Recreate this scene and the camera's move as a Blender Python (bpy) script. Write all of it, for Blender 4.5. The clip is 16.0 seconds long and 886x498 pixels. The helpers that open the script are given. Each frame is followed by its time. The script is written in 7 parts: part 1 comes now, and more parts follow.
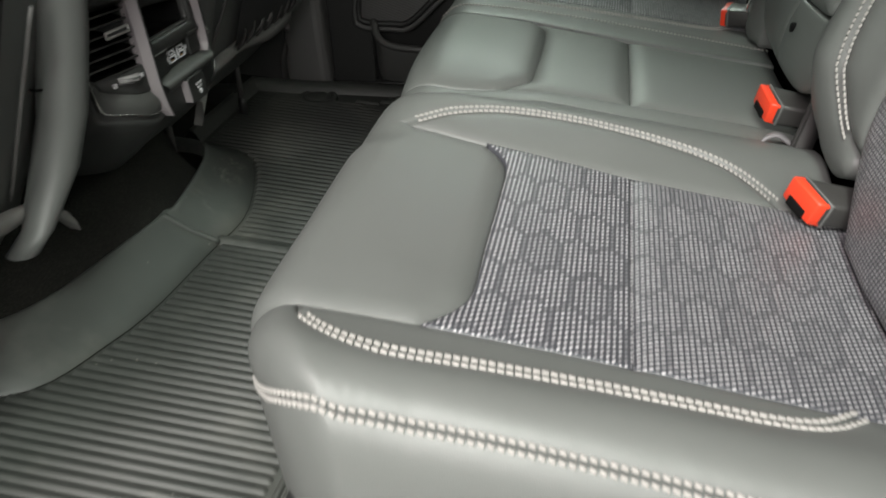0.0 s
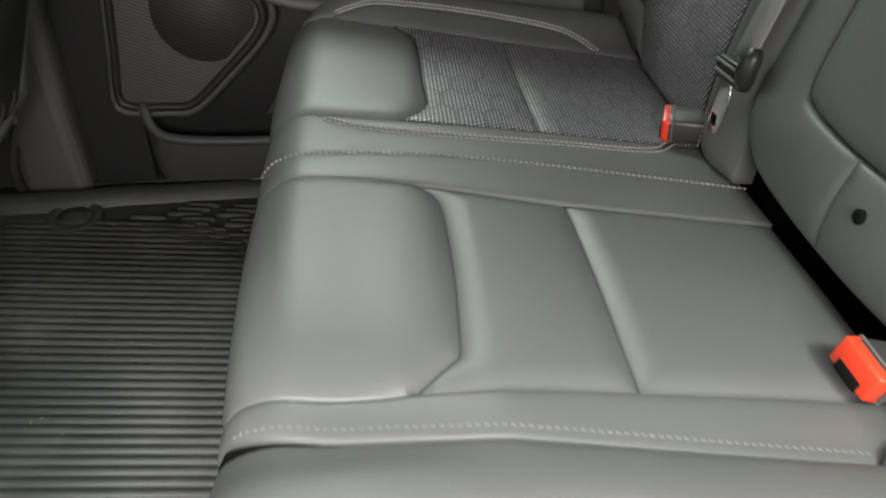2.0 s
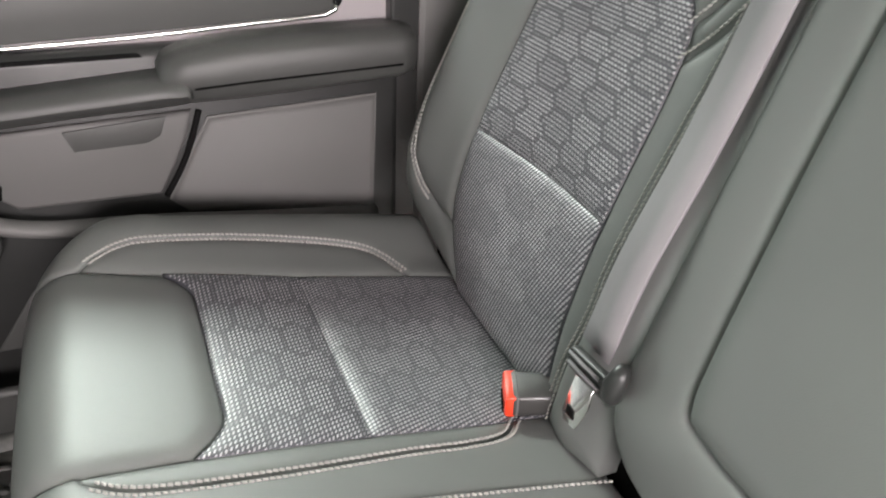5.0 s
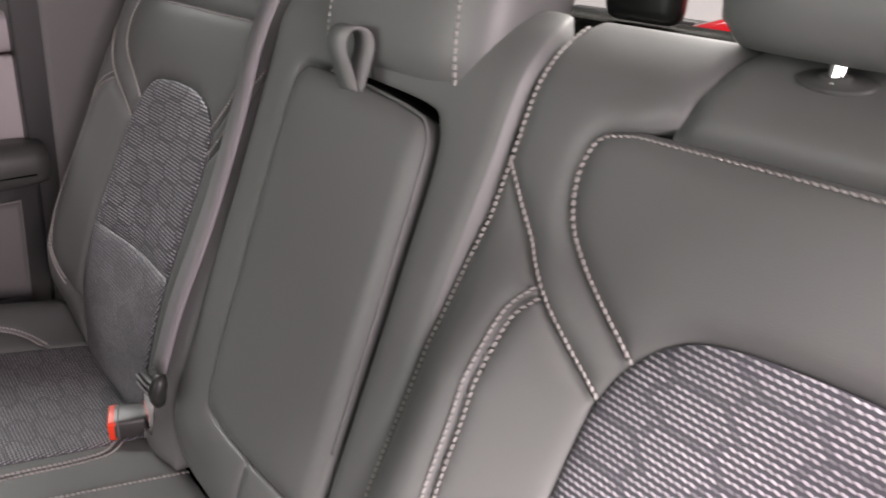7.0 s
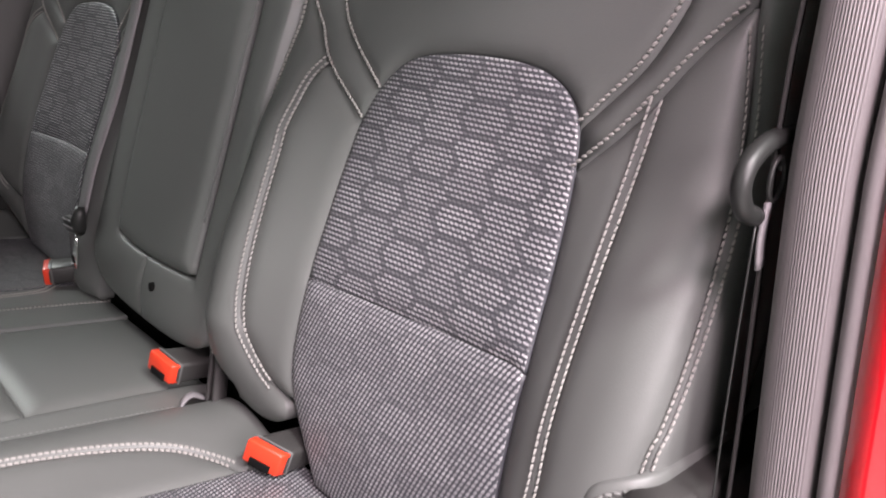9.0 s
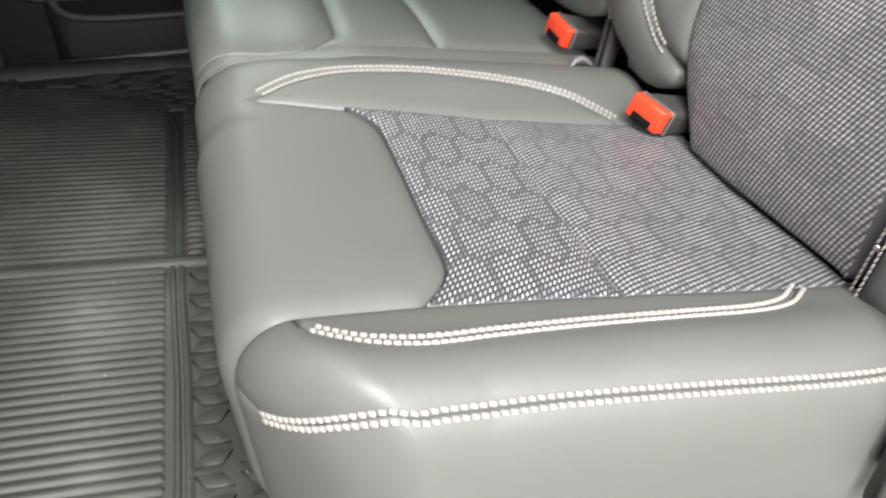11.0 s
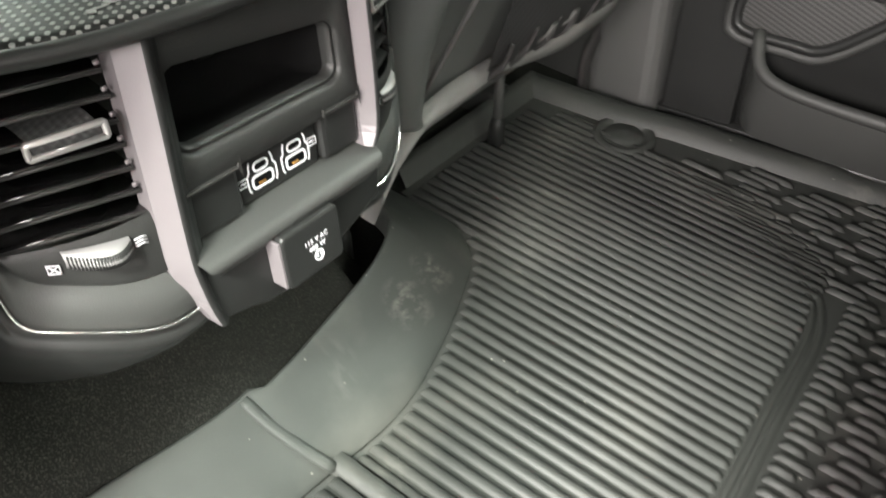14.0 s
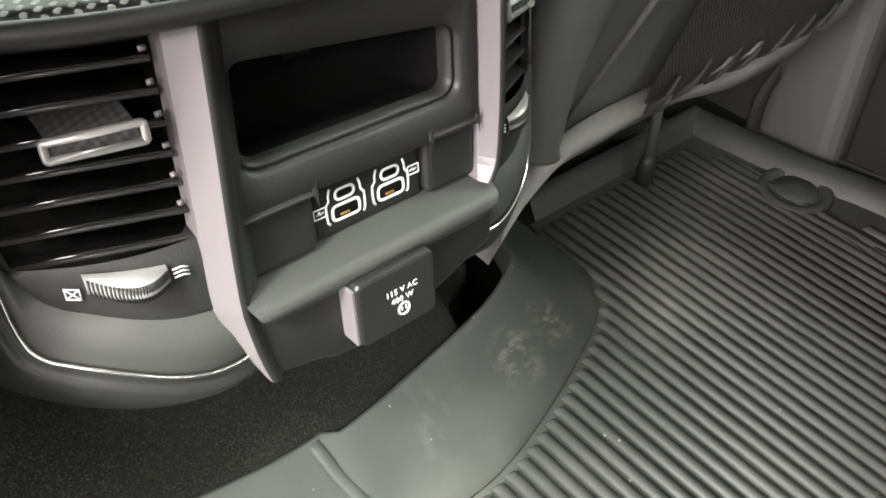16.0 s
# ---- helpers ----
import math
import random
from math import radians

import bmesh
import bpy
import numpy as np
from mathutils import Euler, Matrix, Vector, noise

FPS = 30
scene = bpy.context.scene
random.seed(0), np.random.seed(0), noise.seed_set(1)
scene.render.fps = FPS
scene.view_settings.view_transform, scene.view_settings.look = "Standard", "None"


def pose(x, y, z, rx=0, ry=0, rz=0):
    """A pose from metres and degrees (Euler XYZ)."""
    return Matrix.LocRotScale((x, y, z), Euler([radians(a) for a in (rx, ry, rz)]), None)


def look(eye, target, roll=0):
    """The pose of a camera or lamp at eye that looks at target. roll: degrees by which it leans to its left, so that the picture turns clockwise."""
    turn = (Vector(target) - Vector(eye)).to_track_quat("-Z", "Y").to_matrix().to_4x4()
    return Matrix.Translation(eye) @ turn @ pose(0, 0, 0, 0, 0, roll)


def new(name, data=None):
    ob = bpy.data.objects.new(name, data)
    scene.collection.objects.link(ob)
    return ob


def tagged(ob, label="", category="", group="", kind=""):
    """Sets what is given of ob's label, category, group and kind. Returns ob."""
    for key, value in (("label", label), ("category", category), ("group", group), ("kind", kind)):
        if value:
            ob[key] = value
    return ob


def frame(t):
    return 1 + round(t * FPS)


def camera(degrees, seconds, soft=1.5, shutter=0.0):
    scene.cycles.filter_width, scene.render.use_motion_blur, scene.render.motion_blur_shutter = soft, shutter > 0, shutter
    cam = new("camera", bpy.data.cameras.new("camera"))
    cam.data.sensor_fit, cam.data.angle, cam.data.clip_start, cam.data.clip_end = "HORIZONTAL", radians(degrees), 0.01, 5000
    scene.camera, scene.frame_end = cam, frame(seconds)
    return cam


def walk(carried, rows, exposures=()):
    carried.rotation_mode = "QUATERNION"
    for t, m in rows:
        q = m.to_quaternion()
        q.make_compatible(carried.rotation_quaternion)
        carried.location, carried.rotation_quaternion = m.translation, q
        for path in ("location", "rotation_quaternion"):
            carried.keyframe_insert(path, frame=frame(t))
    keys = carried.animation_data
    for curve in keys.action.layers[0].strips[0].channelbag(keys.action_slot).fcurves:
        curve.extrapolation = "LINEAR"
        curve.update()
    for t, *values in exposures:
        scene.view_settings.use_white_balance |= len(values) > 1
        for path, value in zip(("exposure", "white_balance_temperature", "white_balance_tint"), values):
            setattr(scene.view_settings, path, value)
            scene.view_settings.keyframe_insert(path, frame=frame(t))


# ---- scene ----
cam = camera(57.6, 16.0, soft=1.7, shutter=0.3)
PATH = [
    (0, (0.238, -0.295, 0.682), (-0.142, 1.378, -0.346), -3.0),
    (0.5, (0.203, -0.168, 0.703), (-0.045, 1.515, -0.348), -2.5),
    (1, (0.192, -0.072, 0.708), (0.063, 1.613, -0.362), -1.9),
    (1.5, (0.143, 0.048, 0.718), (0.118, 1.727, -0.369), -1.8),
    (2, (0.116, 0.204, 0.712), (0.215, 1.867, -0.396), -1.4),
    (2.5, (0.102, 0.353, 0.702), (0.291, 2.0, -0.418), -1.9),
    (3, (0.114, 0.456, 0.694), (0.365, 2.101, -0.414), -1.8),
    (3.2, (0.109, 0.502, 0.692), (0.399, 2.141, -0.416), -1.2),
    (5.3, (0.124, 0.426, 0.857), (0.873, 2.033, -0.069), 2.4),
    (5.5, (0.129, 0.398, 0.87), (0.94, 2.007, 0.002), 2.6),
    (6, (0.143, 0.312, 0.894), (1.082, 1.891, 0.103), 2.8),
    (6.5, (0.175, 0.207, 0.919), (1.225, 1.725, 0.148), 2.7),
    (7, (0.192, 0.115, 0.915), (1.363, 1.547, 0.154), 2.9),
    (7.5, (0.199, 0.024, 0.895), (1.436, 1.407, 0.15), 1.6),
    (8, (0.199, -0.081, 0.86), (1.448, 1.293, 0.118), 0.9),
    (8.5, (0.157, -0.155, 0.831), (1.424, 1.216, 0.112), 0.8),
    (9, (0.111, -0.213, 0.783), (1.36, 1.19, 0.097), 0.8),
    (9.5, (0.079, -0.247, 0.741), (1.168, 1.275, 0.035), -0.8),
    (10, (0.056, -0.262, 0.711), (0.929, 1.331, -0.125), -1.4),
    (10.2, (0.04, -0.264, 0.7), (0.834, 1.341, -0.19), -1.2),
    (12.3, (0.038, -0.152, 0.68), (-0.013, 1.257, -0.738), -0.7),
    (12.5, (0.04, -0.094, 0.682), (-0.045, 1.314, -0.736), -0.6),
    (13, (0.033, 0.062, 0.682), (-0.16, 1.473, -0.721), -0.9),
    (13.5, (-0.011, 0.297, 0.626), (-0.569, 1.712, -0.674), 1.4),
    (14, (-0.047, 0.426, 0.601), (-0.958, 1.71, -0.632), 1.2),
    (14.5, (-0.077, 0.489, 0.582), (-1.153, 1.68, -0.612), 0.9),
    (15, (-0.086, 0.497, 0.574), (-1.216, 1.635, -0.621), 1.7),
    (15.5, (-0.089, 0.499, 0.569), (-1.242, 1.603, -0.636), 1.7),
    (16, (-0.094, 0.5, 0.563), (-1.263, 1.58, -0.649), 1.6),
]
EXPOSURE = [(0, -0.48, 6550, 0), (0.5, -0.22, 6550, 0), (1.5, -0.08, 6550, 3), (2.5, 0.62, 6600, 7), (3.2, 1.02, 6600, 8), (5.3, 1.55, 6600, 10), (6.0, 1.3, 6700, 19), (7.0, 0.55, 6750, 23), (8.0, 0.25, 6650, 16), (8.5, 0.24, 6580, 16), (9.0, -0.05, 6550, 17), (9.5, -0.30, 6550, 9), (10.2, -0.03, 6550, 4), (12.3, 0.1, 6600, 3), (13.0, 0.35, 6600, 4), (13.5, 1.15, 6600, 6), (14.0, 1.72, 6650, 4), (14.5, 1.75, 6650, 7), (16.0, 1.65, 6650, 7)]
walk(cam, [(t, look(eye, target, roll)) for t, eye, target, roll in PATH], EXPOSURE)

# ---------------------------------------------------------------- light
world = bpy.data.worlds.new("showroom")
scene.world = world
world.use_nodes = True
bg = world.node_tree.nodes["Background"]
bg.inputs[0].default_value = (0.93, 1.0, 0.95, 1)
bg.inputs[1].default_value = 0.20


def area_lamp(name, eye, target, sx, sy, watts, colour):
    data = bpy.data.lights.new(name, "AREA")
    data.shape, data.size, data.size_y, data.energy, data.color = "RECTANGLE", sx, sy, watts, colour
    ob = new(name, data)
    ob.matrix_world = look(eye, target)
    return ob


# the showroom's ceiling lamps and added fills, shining in through the open door and the windows
area_lamp("ceiling_lamp_door_high", (0.35, -1.6, 2.62), (0.2, 0.3, 0.4), 0.5, 0.35, 145, (0.96, 1.0, 0.95))
area_lamp("ceiling_lamp_door_steep", (-0.35, -1.15, 2.33), (0.45, 0.3, 0.5), 0.5, 0.3, 82, (1.0, 0.82, 0.88))
# two unseen fills added at door height to brighten what faces the door
area_lamp("fill_door_low", (-0.05, -1.35, 1.12), (-0.1, 0.6, 0.40), 0.9, 0.4, 44, (0.99, 0.90, 0.92))
area_lamp("fill_door_rear", (0.85, -1.3, 1.25), (-0.3, 0.7, 0.3), 0.8, 0.4, 13, (1.0, 0.92, 0.94))
# unseen fill added in front of the windscreen to brighten the backrests
area_lamp("fill_windscreen", (-3.4, 0.7, 1.15), (0.3, 0.6, 0.65), 2.6, 0.7, 76, (0.88, 1.0, 0.92))
area_lamp("ceiling_lamp_far", (0.1, 2.6, 1.82), (0.05, 1.0, 0.38), 0.6, 0.25, 26, (0.90, 1.0, 0.94))
area_lamp("ceiling_lamp_rear", (2.5, 0.75, 2.45), (0.62, 0.55, 0.85), 1.4, 0.4, 70, (0.96, 1.0, 0.93))

# ---------------------------------------------------------------- materials


def material(name):
    m = bpy.data.materials.new(name)
    m.use_nodes = True
    nt = m.node_tree
    return m, nt, nt.nodes["Principled BSDF"]


def link(nt, a, b):
    nt.links.new(a, b)


def node(nt, kind, **values):
    n = nt.nodes.new(kind)
    for k, v in values.items():
        n.inputs[int(k[1:])].default_value = v
    return n


def maths(nt, op, a, b=None, c=None):
    n = nt.nodes.new("ShaderNodeMath")
    n.operation = op
    for i, v in enumerate((a, b, c)):
        if v is None:
            continue
        if isinstance(v, (int, float)):
            n.inputs[i].default_value = v
        else:
            nt.links.new(v, n.inputs[i])
    return n.outputs[0]


def vmath(nt, op, a, b=None):
    n = nt.nodes.new("ShaderNodeVectorMath")
    n.operation = op
    for i, v in enumerate((a, b)):
        if v is None:
            continue
        if isinstance(v, tuple):
            n.inputs[i].default_value = v
        else:
            nt.links.new(v, n.inputs[i])
    return n


def mixed(nt, fac, a, b):
    n = nt.nodes.new("ShaderNodeMix")
    n.data_type = "RGBA"
    for sock, v in ((n.inputs[0], fac), (n.inputs[6], a), (n.inputs[7], b)):
        if isinstance(v, (int, float)):
            sock.default_value = v
        elif isinstance(v, tuple):
            sock.default_value = (*v, 1)
        else:
            nt.links.new(v, sock)
    return n.outputs[2]


def surface(name, colour, rough=0.5, metal=0.0, grain=0.0, grain_scale=800.0, vary=0.12, vary_scale=14.0, spec=0.5, cells=False, coat=0.0):
    """A painted, moulded or leathery surface with stains at one scale and grain at another."""
    m, nt, p = material(name)
    at = nt.nodes.new("ShaderNodeTexCoord").outputs["Object"]
    n1 = node(nt, "ShaderNodeTexNoise")
    n1.inputs["Scale"].default_value, n1.inputs["Detail"].default_value = vary_scale, 5
    link(nt, at, n1.inputs["Vector"])
    lo = tuple(c * (1 - vary) for c in colour)
    hi = tuple(min(1, c * (1 + vary)) for c in colour)
    link(nt, mixed(nt, n1.outputs["Fac"], lo, hi), p.inputs["Base Color"])
    p.inputs["Metallic"].default_value = metal
    p.inputs["Specular IOR Level"].default_value = spec
    p.inputs["Coat Weight"].default_value = coat
    r = maths(nt, "MULTIPLY_ADD", n1.outputs["Fac"], 0.16, rough - 0.08)
    link(nt, r, p.inputs["Roughness"])
    if grain:
        if cells:
            n2 = nt.nodes.new("ShaderNodeTexVoronoi")
            out = n2.outputs["Distance"]
        else:
            n2 = nt.nodes.new("ShaderNodeTexNoise")
            out = n2.outputs["Fac"]
        n2.inputs["Scale"].default_value = grain_scale
        link(nt, at, n2.inputs["Vector"])
        b = nt.nodes.new("ShaderNodeBump")
        b.inputs["Strength"].default_value, b.inputs["Distance"].default_value = grain, 0.0006
        link(nt, out, b.inputs["Height"])
        link(nt, b.outputs[0], p.inputs["Normal"])
    return m


def dusty_rubber(name, colour, streak, specks, dust, smudges=()):
    """Mat rubber with trodden-in dust: broad films, pale scuffs and single specks."""
    m = surface(name, colour, 0.56, grain=0.35, grain_scale=1200, vary=0.22, vary_scale=22)
    nt = m.node_tree
    p = nt.nodes["Principled BSDF"]
    was = p.inputs["Base Color"].links[0].from_socket
    at = nt.nodes.new("ShaderNodeTexCoord").outputs["Object"]
    film = node(nt, "ShaderNodeTexNoise")
    film.inputs["Scale"].default_value, film.inputs["Detail"].default_value = 6.0, 8
    link(nt, at, film.inputs["Vector"])
    f1 = maths(nt, "MULTIPLY", maths(nt, "MAXIMUM", maths(nt, "SUBTRACT", film.outputs["Fac"], 0.50), 0.0), dust)
    squash = vmath(nt, "MULTIPLY", at, (1.0, 2.2, 1.0)).outputs[0]
    scuff = node(nt, "ShaderNodeTexNoise")
    scuff.inputs["Scale"].default_value, scuff.inputs["Detail"].default_value = 38.0, 6
    link(nt, squash, scuff.inputs["Vector"])
    big = node(nt, "ShaderNodeTexNoise")
    big.inputs["Scale"].default_value = 7.5
    link(nt, at, big.inputs["Vector"])
    gate = maths(nt, "MAXIMUM", maths(nt, "SUBTRACT", big.outputs["Fac"], 0.56), 0.0)
    f2 = maths(nt, "MULTIPLY", maths(nt, "MULTIPLY", gate, maths(nt, "MAXIMUM", maths(nt, "SUBTRACT", scuff.outputs["Fac"], 0.48), 0.0)), streak)
    v = nt.nodes.new("ShaderNodeTexVoronoi")
    v.inputs["Scale"].default_value = 75
    link(nt, at, v.inputs["Vector"])
    pick = maths(nt, "GREATER_THAN", node_red(nt, v.outputs["Color"]), 0.86)
    f3 = maths(nt, "MULTIPLY", maths(nt, "MULTIPLY", maths(nt, "LESS_THAN", v.outputs["Distance"], 0.085), pick), specks)
    total = maths(nt, "ADD", maths(nt, "ADD", f1, f2), f3)
    grit = node(nt, "ShaderNodeTexNoise")
    grit.inputs["Scale"].default_value, grit.inputs["Detail"].default_value, grit.inputs["Roughness"].default_value = 95, 9, 0.75
    link(nt, vmath(nt, "MULTIPLY", at, (1.0, 0.45, 1.0)).outputs[0], grit.inputs["Vector"])
    rub = maths(nt, "MULTIPLY", maths(nt, "MAXIMUM", maths(nt, "SUBTRACT", grit.outputs["Fac"], 0.47), 0.0), 4.0)
    for centre, reach in smudges:
        far = vmath(nt, "DISTANCE", at, centre).outputs["Value"]
        near = maths(nt, "MAXIMUM", maths(nt, "SUBTRACT", 1.0, maths(nt, "MULTIPLY", far, 1 / reach)), 0.0)
        total = maths(nt, "ADD", total, maths(nt, "MULTIPLY", near, rub))
    fac = maths(nt, "MINIMUM", total, 0.8)
    link(nt, mixed(nt, fac, was, (0.34, 0.33, 0.29)), p.inputs["Base Color"])
    return m


def node_red(nt, colour):
    n = nt.nodes.new("ShaderNodeSeparateColor")
    nt.links.new(colour, n.inputs[0])
    return n.outputs[0]


def fibrous(name, dark, pale):
    """Loop carpet: dark pile with paler fibre ends, at two scales, and deep relief."""
    m, nt, p = material(name)
    at = nt.nodes.new("ShaderNodeTexCoord").outputs["Object"]
    fine = node(nt, "ShaderNodeTexNoise")
    fine.inputs["Scale"].default_value, fine.inputs["Detail"].default_value, fine.inputs["Roughness"].default_value = 620, 4, 0.75
    link(nt, at, fine.inputs["Vector"])
    worn = node(nt, "ShaderNodeTexNoise")
    worn.inputs["Scale"].default_value, worn.inputs["Detail"].default_value = 24, 5
    link(nt, at, worn.inputs["Vector"])
    ends = maths(nt, "MULTIPLY", maths(nt, "MAXIMUM", maths(nt, "SUBTRACT", fine.outputs["Fac"], 0.50), 0.0), 4.5)
    ends = maths(nt, "MINIMUM", maths(nt, "MULTIPLY", ends, maths(nt, "MULTIPLY_ADD", worn.outputs["Fac"], 1.2, 0.3)), 1.0)
    link(nt, mixed(nt, ends, dark, pale), p.inputs["Base Color"])
    p.inputs["Roughness"].default_value = 0.95
    p.inputs["Specular IOR Level"].default_value = 0.1
    bump = nt.nodes.new("ShaderNodeBump")
    bump.inputs["Strength"].default_value, bump.inputs["Distance"].default_value = 1.0, 0.0015
    link(nt, fine.outputs["Fac"], bump.inputs["Height"])
    link(nt, bump.outputs[0], p.inputs["Normal"])
    return m


def woven_fabric(name, long, wide, pale, slant, step, hexes=0.62, period=5.5, cord=0.0):
    """Grey seat cloth: slanted pale dashes in staggered rows, gathered in hexagons; with cord, beads that line up across the rows."""
    m, nt, p = material(name)
    uv = nt.nodes.new("ShaderNodeUVMap").outputs[0]
    sep = nt.nodes.new("ShaderNodeSeparateXYZ")
    link(nt, uv, sep.inputs[0])
    a, b = sep.outputs[0], sep.outputs[1]
    # staggered rows of slanted dashes
    row = maths(nt, "MULTIPLY", b, 1 / 0.0039)
    rowi = maths(nt, "FLOOR", row)
    v = maths(nt, "MULTIPLY", maths(nt, "SUBTRACT", maths(nt, "FRACT", row), 0.5), 3.9)
    col = maths(nt, "ADD", maths(nt, "MULTIPLY", a, 1000 / period), maths(nt, "MULTIPLY", rowi, step))
    u = maths(nt, "MULTIPLY", maths(nt, "SUBTRACT", maths(nt, "FRACT", col), 0.5), period)
    coli = maths(nt, "FLOOR", col)
    aq = maths(nt, "MULTIPLY", maths(nt, "SUBTRACT", maths(nt, "ADD", coli, 0.5), maths(nt, "MULTIPLY", rowi, step)), period / 1000)
    bq = maths(nt, "MULTIPLY", maths(nt, "ADD", rowi, 0.5), 0.0039)
    stitch = nt.nodes.new("ShaderNodeCombineXYZ")
    link(nt, coli, stitch.inputs[0]), link(nt, rowi, stitch.inputs[1])
    own = nt.nodes.new("ShaderNodeTexWhiteNoise")
    link(nt, stitch.outputs[0], own.inputs[0])
    # hexagon lattice, columns 46 mm apart along the rows, 26 mm across them
    comb = nt.nodes.new("ShaderNodeCombineXYZ")
    link(nt, maths(nt, "MULTIPLY", aq, 1 / 0.0531), comb.inputs[1])
    link(nt, maths(nt, "MULTIPLY", bq, 1 / 0.026), comb.inputs[0])
    r, h = (1.0, 1.7320508, 1.0), (0.5, 0.8660254, 0.5)
    big = vmath(nt, "ADD", comb.outputs[0], (50.0, 86.60254, 0.0)).outputs[0]
    g1 = vmath(nt, "SUBTRACT", vmath(nt, "MODULO", big, r).outputs[0], h).outputs[0]
    g2 = vmath(nt, "SUBTRACT", vmath(nt, "MODULO", vmath(nt, "ADD", big, h).outputs[0], r).outputs[0], h).outputs[0]
    flat = (1.0, 1.0, 0.0)
    g1, g2 = vmath(nt, "MULTIPLY", g1, flat).outputs[0], vmath(nt, "MULTIPLY", g2, flat).outputs[0]
    near = maths(nt, "LESS_THAN", vmath(nt, "LENGTH", g1).outputs["Value"], vmath(nt, "LENGTH", g2).outputs["Value"])
    pick = nt.nodes.new("ShaderNodeMix")
    pick.data_type = "VECTOR"
    link(nt, near, pick.inputs[0]), link(nt, g2, pick.inputs[4]), link(nt, g1, pick.inputs[5])
    g = pick.outputs[1]
    ab = vmath(nt, "ABSOLUTE", g).outputs[0]
    sx = nt.nodes.new("ShaderNodeSeparateXYZ")
    link(nt, ab, sx.inputs[0])
    hexd = maths(nt, "MAXIMUM", sx.outputs[0], vmath(nt, "DOT_PRODUCT", ab, (0.5, 0.8660254, 0.0)).outputs["Value"])
    inside = maths(nt, "LESS_THAN", hexd, 0.450)
    cell = vmath(nt, "SUBTRACT", big, g).outputs[0]
    cell = vmath(nt, "SNAP", vmath(nt, "ADD", cell, (0.1, 0.1, 0.0)).outputs[0], (0.25, 0.25, 1.0)).outputs[0]
    wn = nt.nodes.new("ShaderNodeTexWhiteNoise")
    link(nt, cell, wn.inputs[0])
    if cord:
        u = maths(nt, "SUBTRACT", u, maths(nt, "MULTIPLY", v, cord))
    else:
        v = maths(nt, "SUBTRACT", v, maths(nt, "MULTIPLY", u, slant))
    e = maths(nt, "ADD", maths(nt, "POWER", maths(nt, "ABSOLUTE", maths(nt, "MULTIPLY", u, 1 / long)), 3.0), maths(nt, "POWER", maths(nt, "ABSOLUTE", maths(nt, "MULTIPLY", v, 1 / wide)), 2.0))
    dash = maths(nt, "SUBTRACT", 1.0, e)
    dash = maths(nt, "MINIMUM", maths(nt, "MAXIMUM", maths(nt, "MULTIPLY", dash, 3.2), 0.0), 1.0)
    level = maths(nt, "MULTIPLY_ADD", wn.outputs[0], 0.28, 0.66)
    level = maths(nt, "MULTIPLY", level, maths(nt, "MULTIPLY_ADD", inside, hexes, 1.0 - hexes))
    level = maths(nt, "MULTIPLY", level, maths(nt, "MULTIPLY_ADD", own.outputs[0], 0.36, 0.82))
    noise1 = node(nt, "ShaderNodeTexNoise")
    noise1.inputs["Scale"].default_value = 400
    link(nt, uv, noise1.inputs[0])
    level = maths(nt, "MULTIPLY", level, maths(nt, "MULTIPLY_ADD", noise1.outputs["Fac"], 0.6, 0.7))
    fac = maths(nt, "MINIMUM", maths(nt, "MULTIPLY", dash, level), 1.0)
    link(nt, mixed(nt, fac, (0.045, 0.046, 0.053), (pale, pale * 0.975, pale * 1.01)), p.inputs["Base Color"])
    p.inputs["Roughness"].default_value = 0.45
    p.inputs["Specular IOR Level"].default_value = 0.45
    bump = nt.nodes.new("ShaderNodeBump")
    bump.inputs["Strength"].default_value, bump.inputs["Distance"].default_value = 0.9, 0.0012
    link(nt, dash, bump.inputs["Height"])
    link(nt, bump.outputs[0], p.inputs["Normal"])
    return m


def weave(name, colour, pale, pitch, rough=0.7, crisp=0.5):
    """A fine net or mesh: checks of two tones with relief, by object coordinates."""
    m, nt, p = material(name)
    at = nt.nodes.new("ShaderNodeTexCoord").outputs["Object"]
    sep = nt.nodes.new("ShaderNodeSeparateXYZ")
    link(nt, at, sep.inputs[0])
    k = 2 * math.pi / pitch
    w = maths(nt, "MULTIPLY", maths(nt, "SINE", maths(nt, "MULTIPLY", maths(nt, "ADD", sep.outputs[0], sep.outputs[1]), k)), maths(nt, "SINE", maths(nt, "MULTIPLY", maths(nt, "ADD", sep.outputs[2], maths(nt, "MULTIPLY", maths(nt, "SUBTRACT", sep.outputs[1], sep.outputs[0]), 0.6)), k)))
    f = maths(nt, "MINIMUM", maths(nt, "MAXIMUM", maths(nt, "MULTIPLY_ADD", w, crisp, 1.0 - crisp if crisp < 1 else 0.5 - 0.35 * crisp), 0.0), 1.0)
    link(nt, mixed(nt, f, colour, pale), p.inputs["Base Color"])
    p.inputs["Roughness"].default_value = rough
    bump = nt.nodes.new("ShaderNodeBump")
    bump.inputs["Strength"].default_value, bump.inputs["Distance"].default_value = 0.6, 0.0008
    link(nt, f, bump.inputs["Height"])
    link(nt, bump.outputs[0], p.inputs["Normal"])
    return m


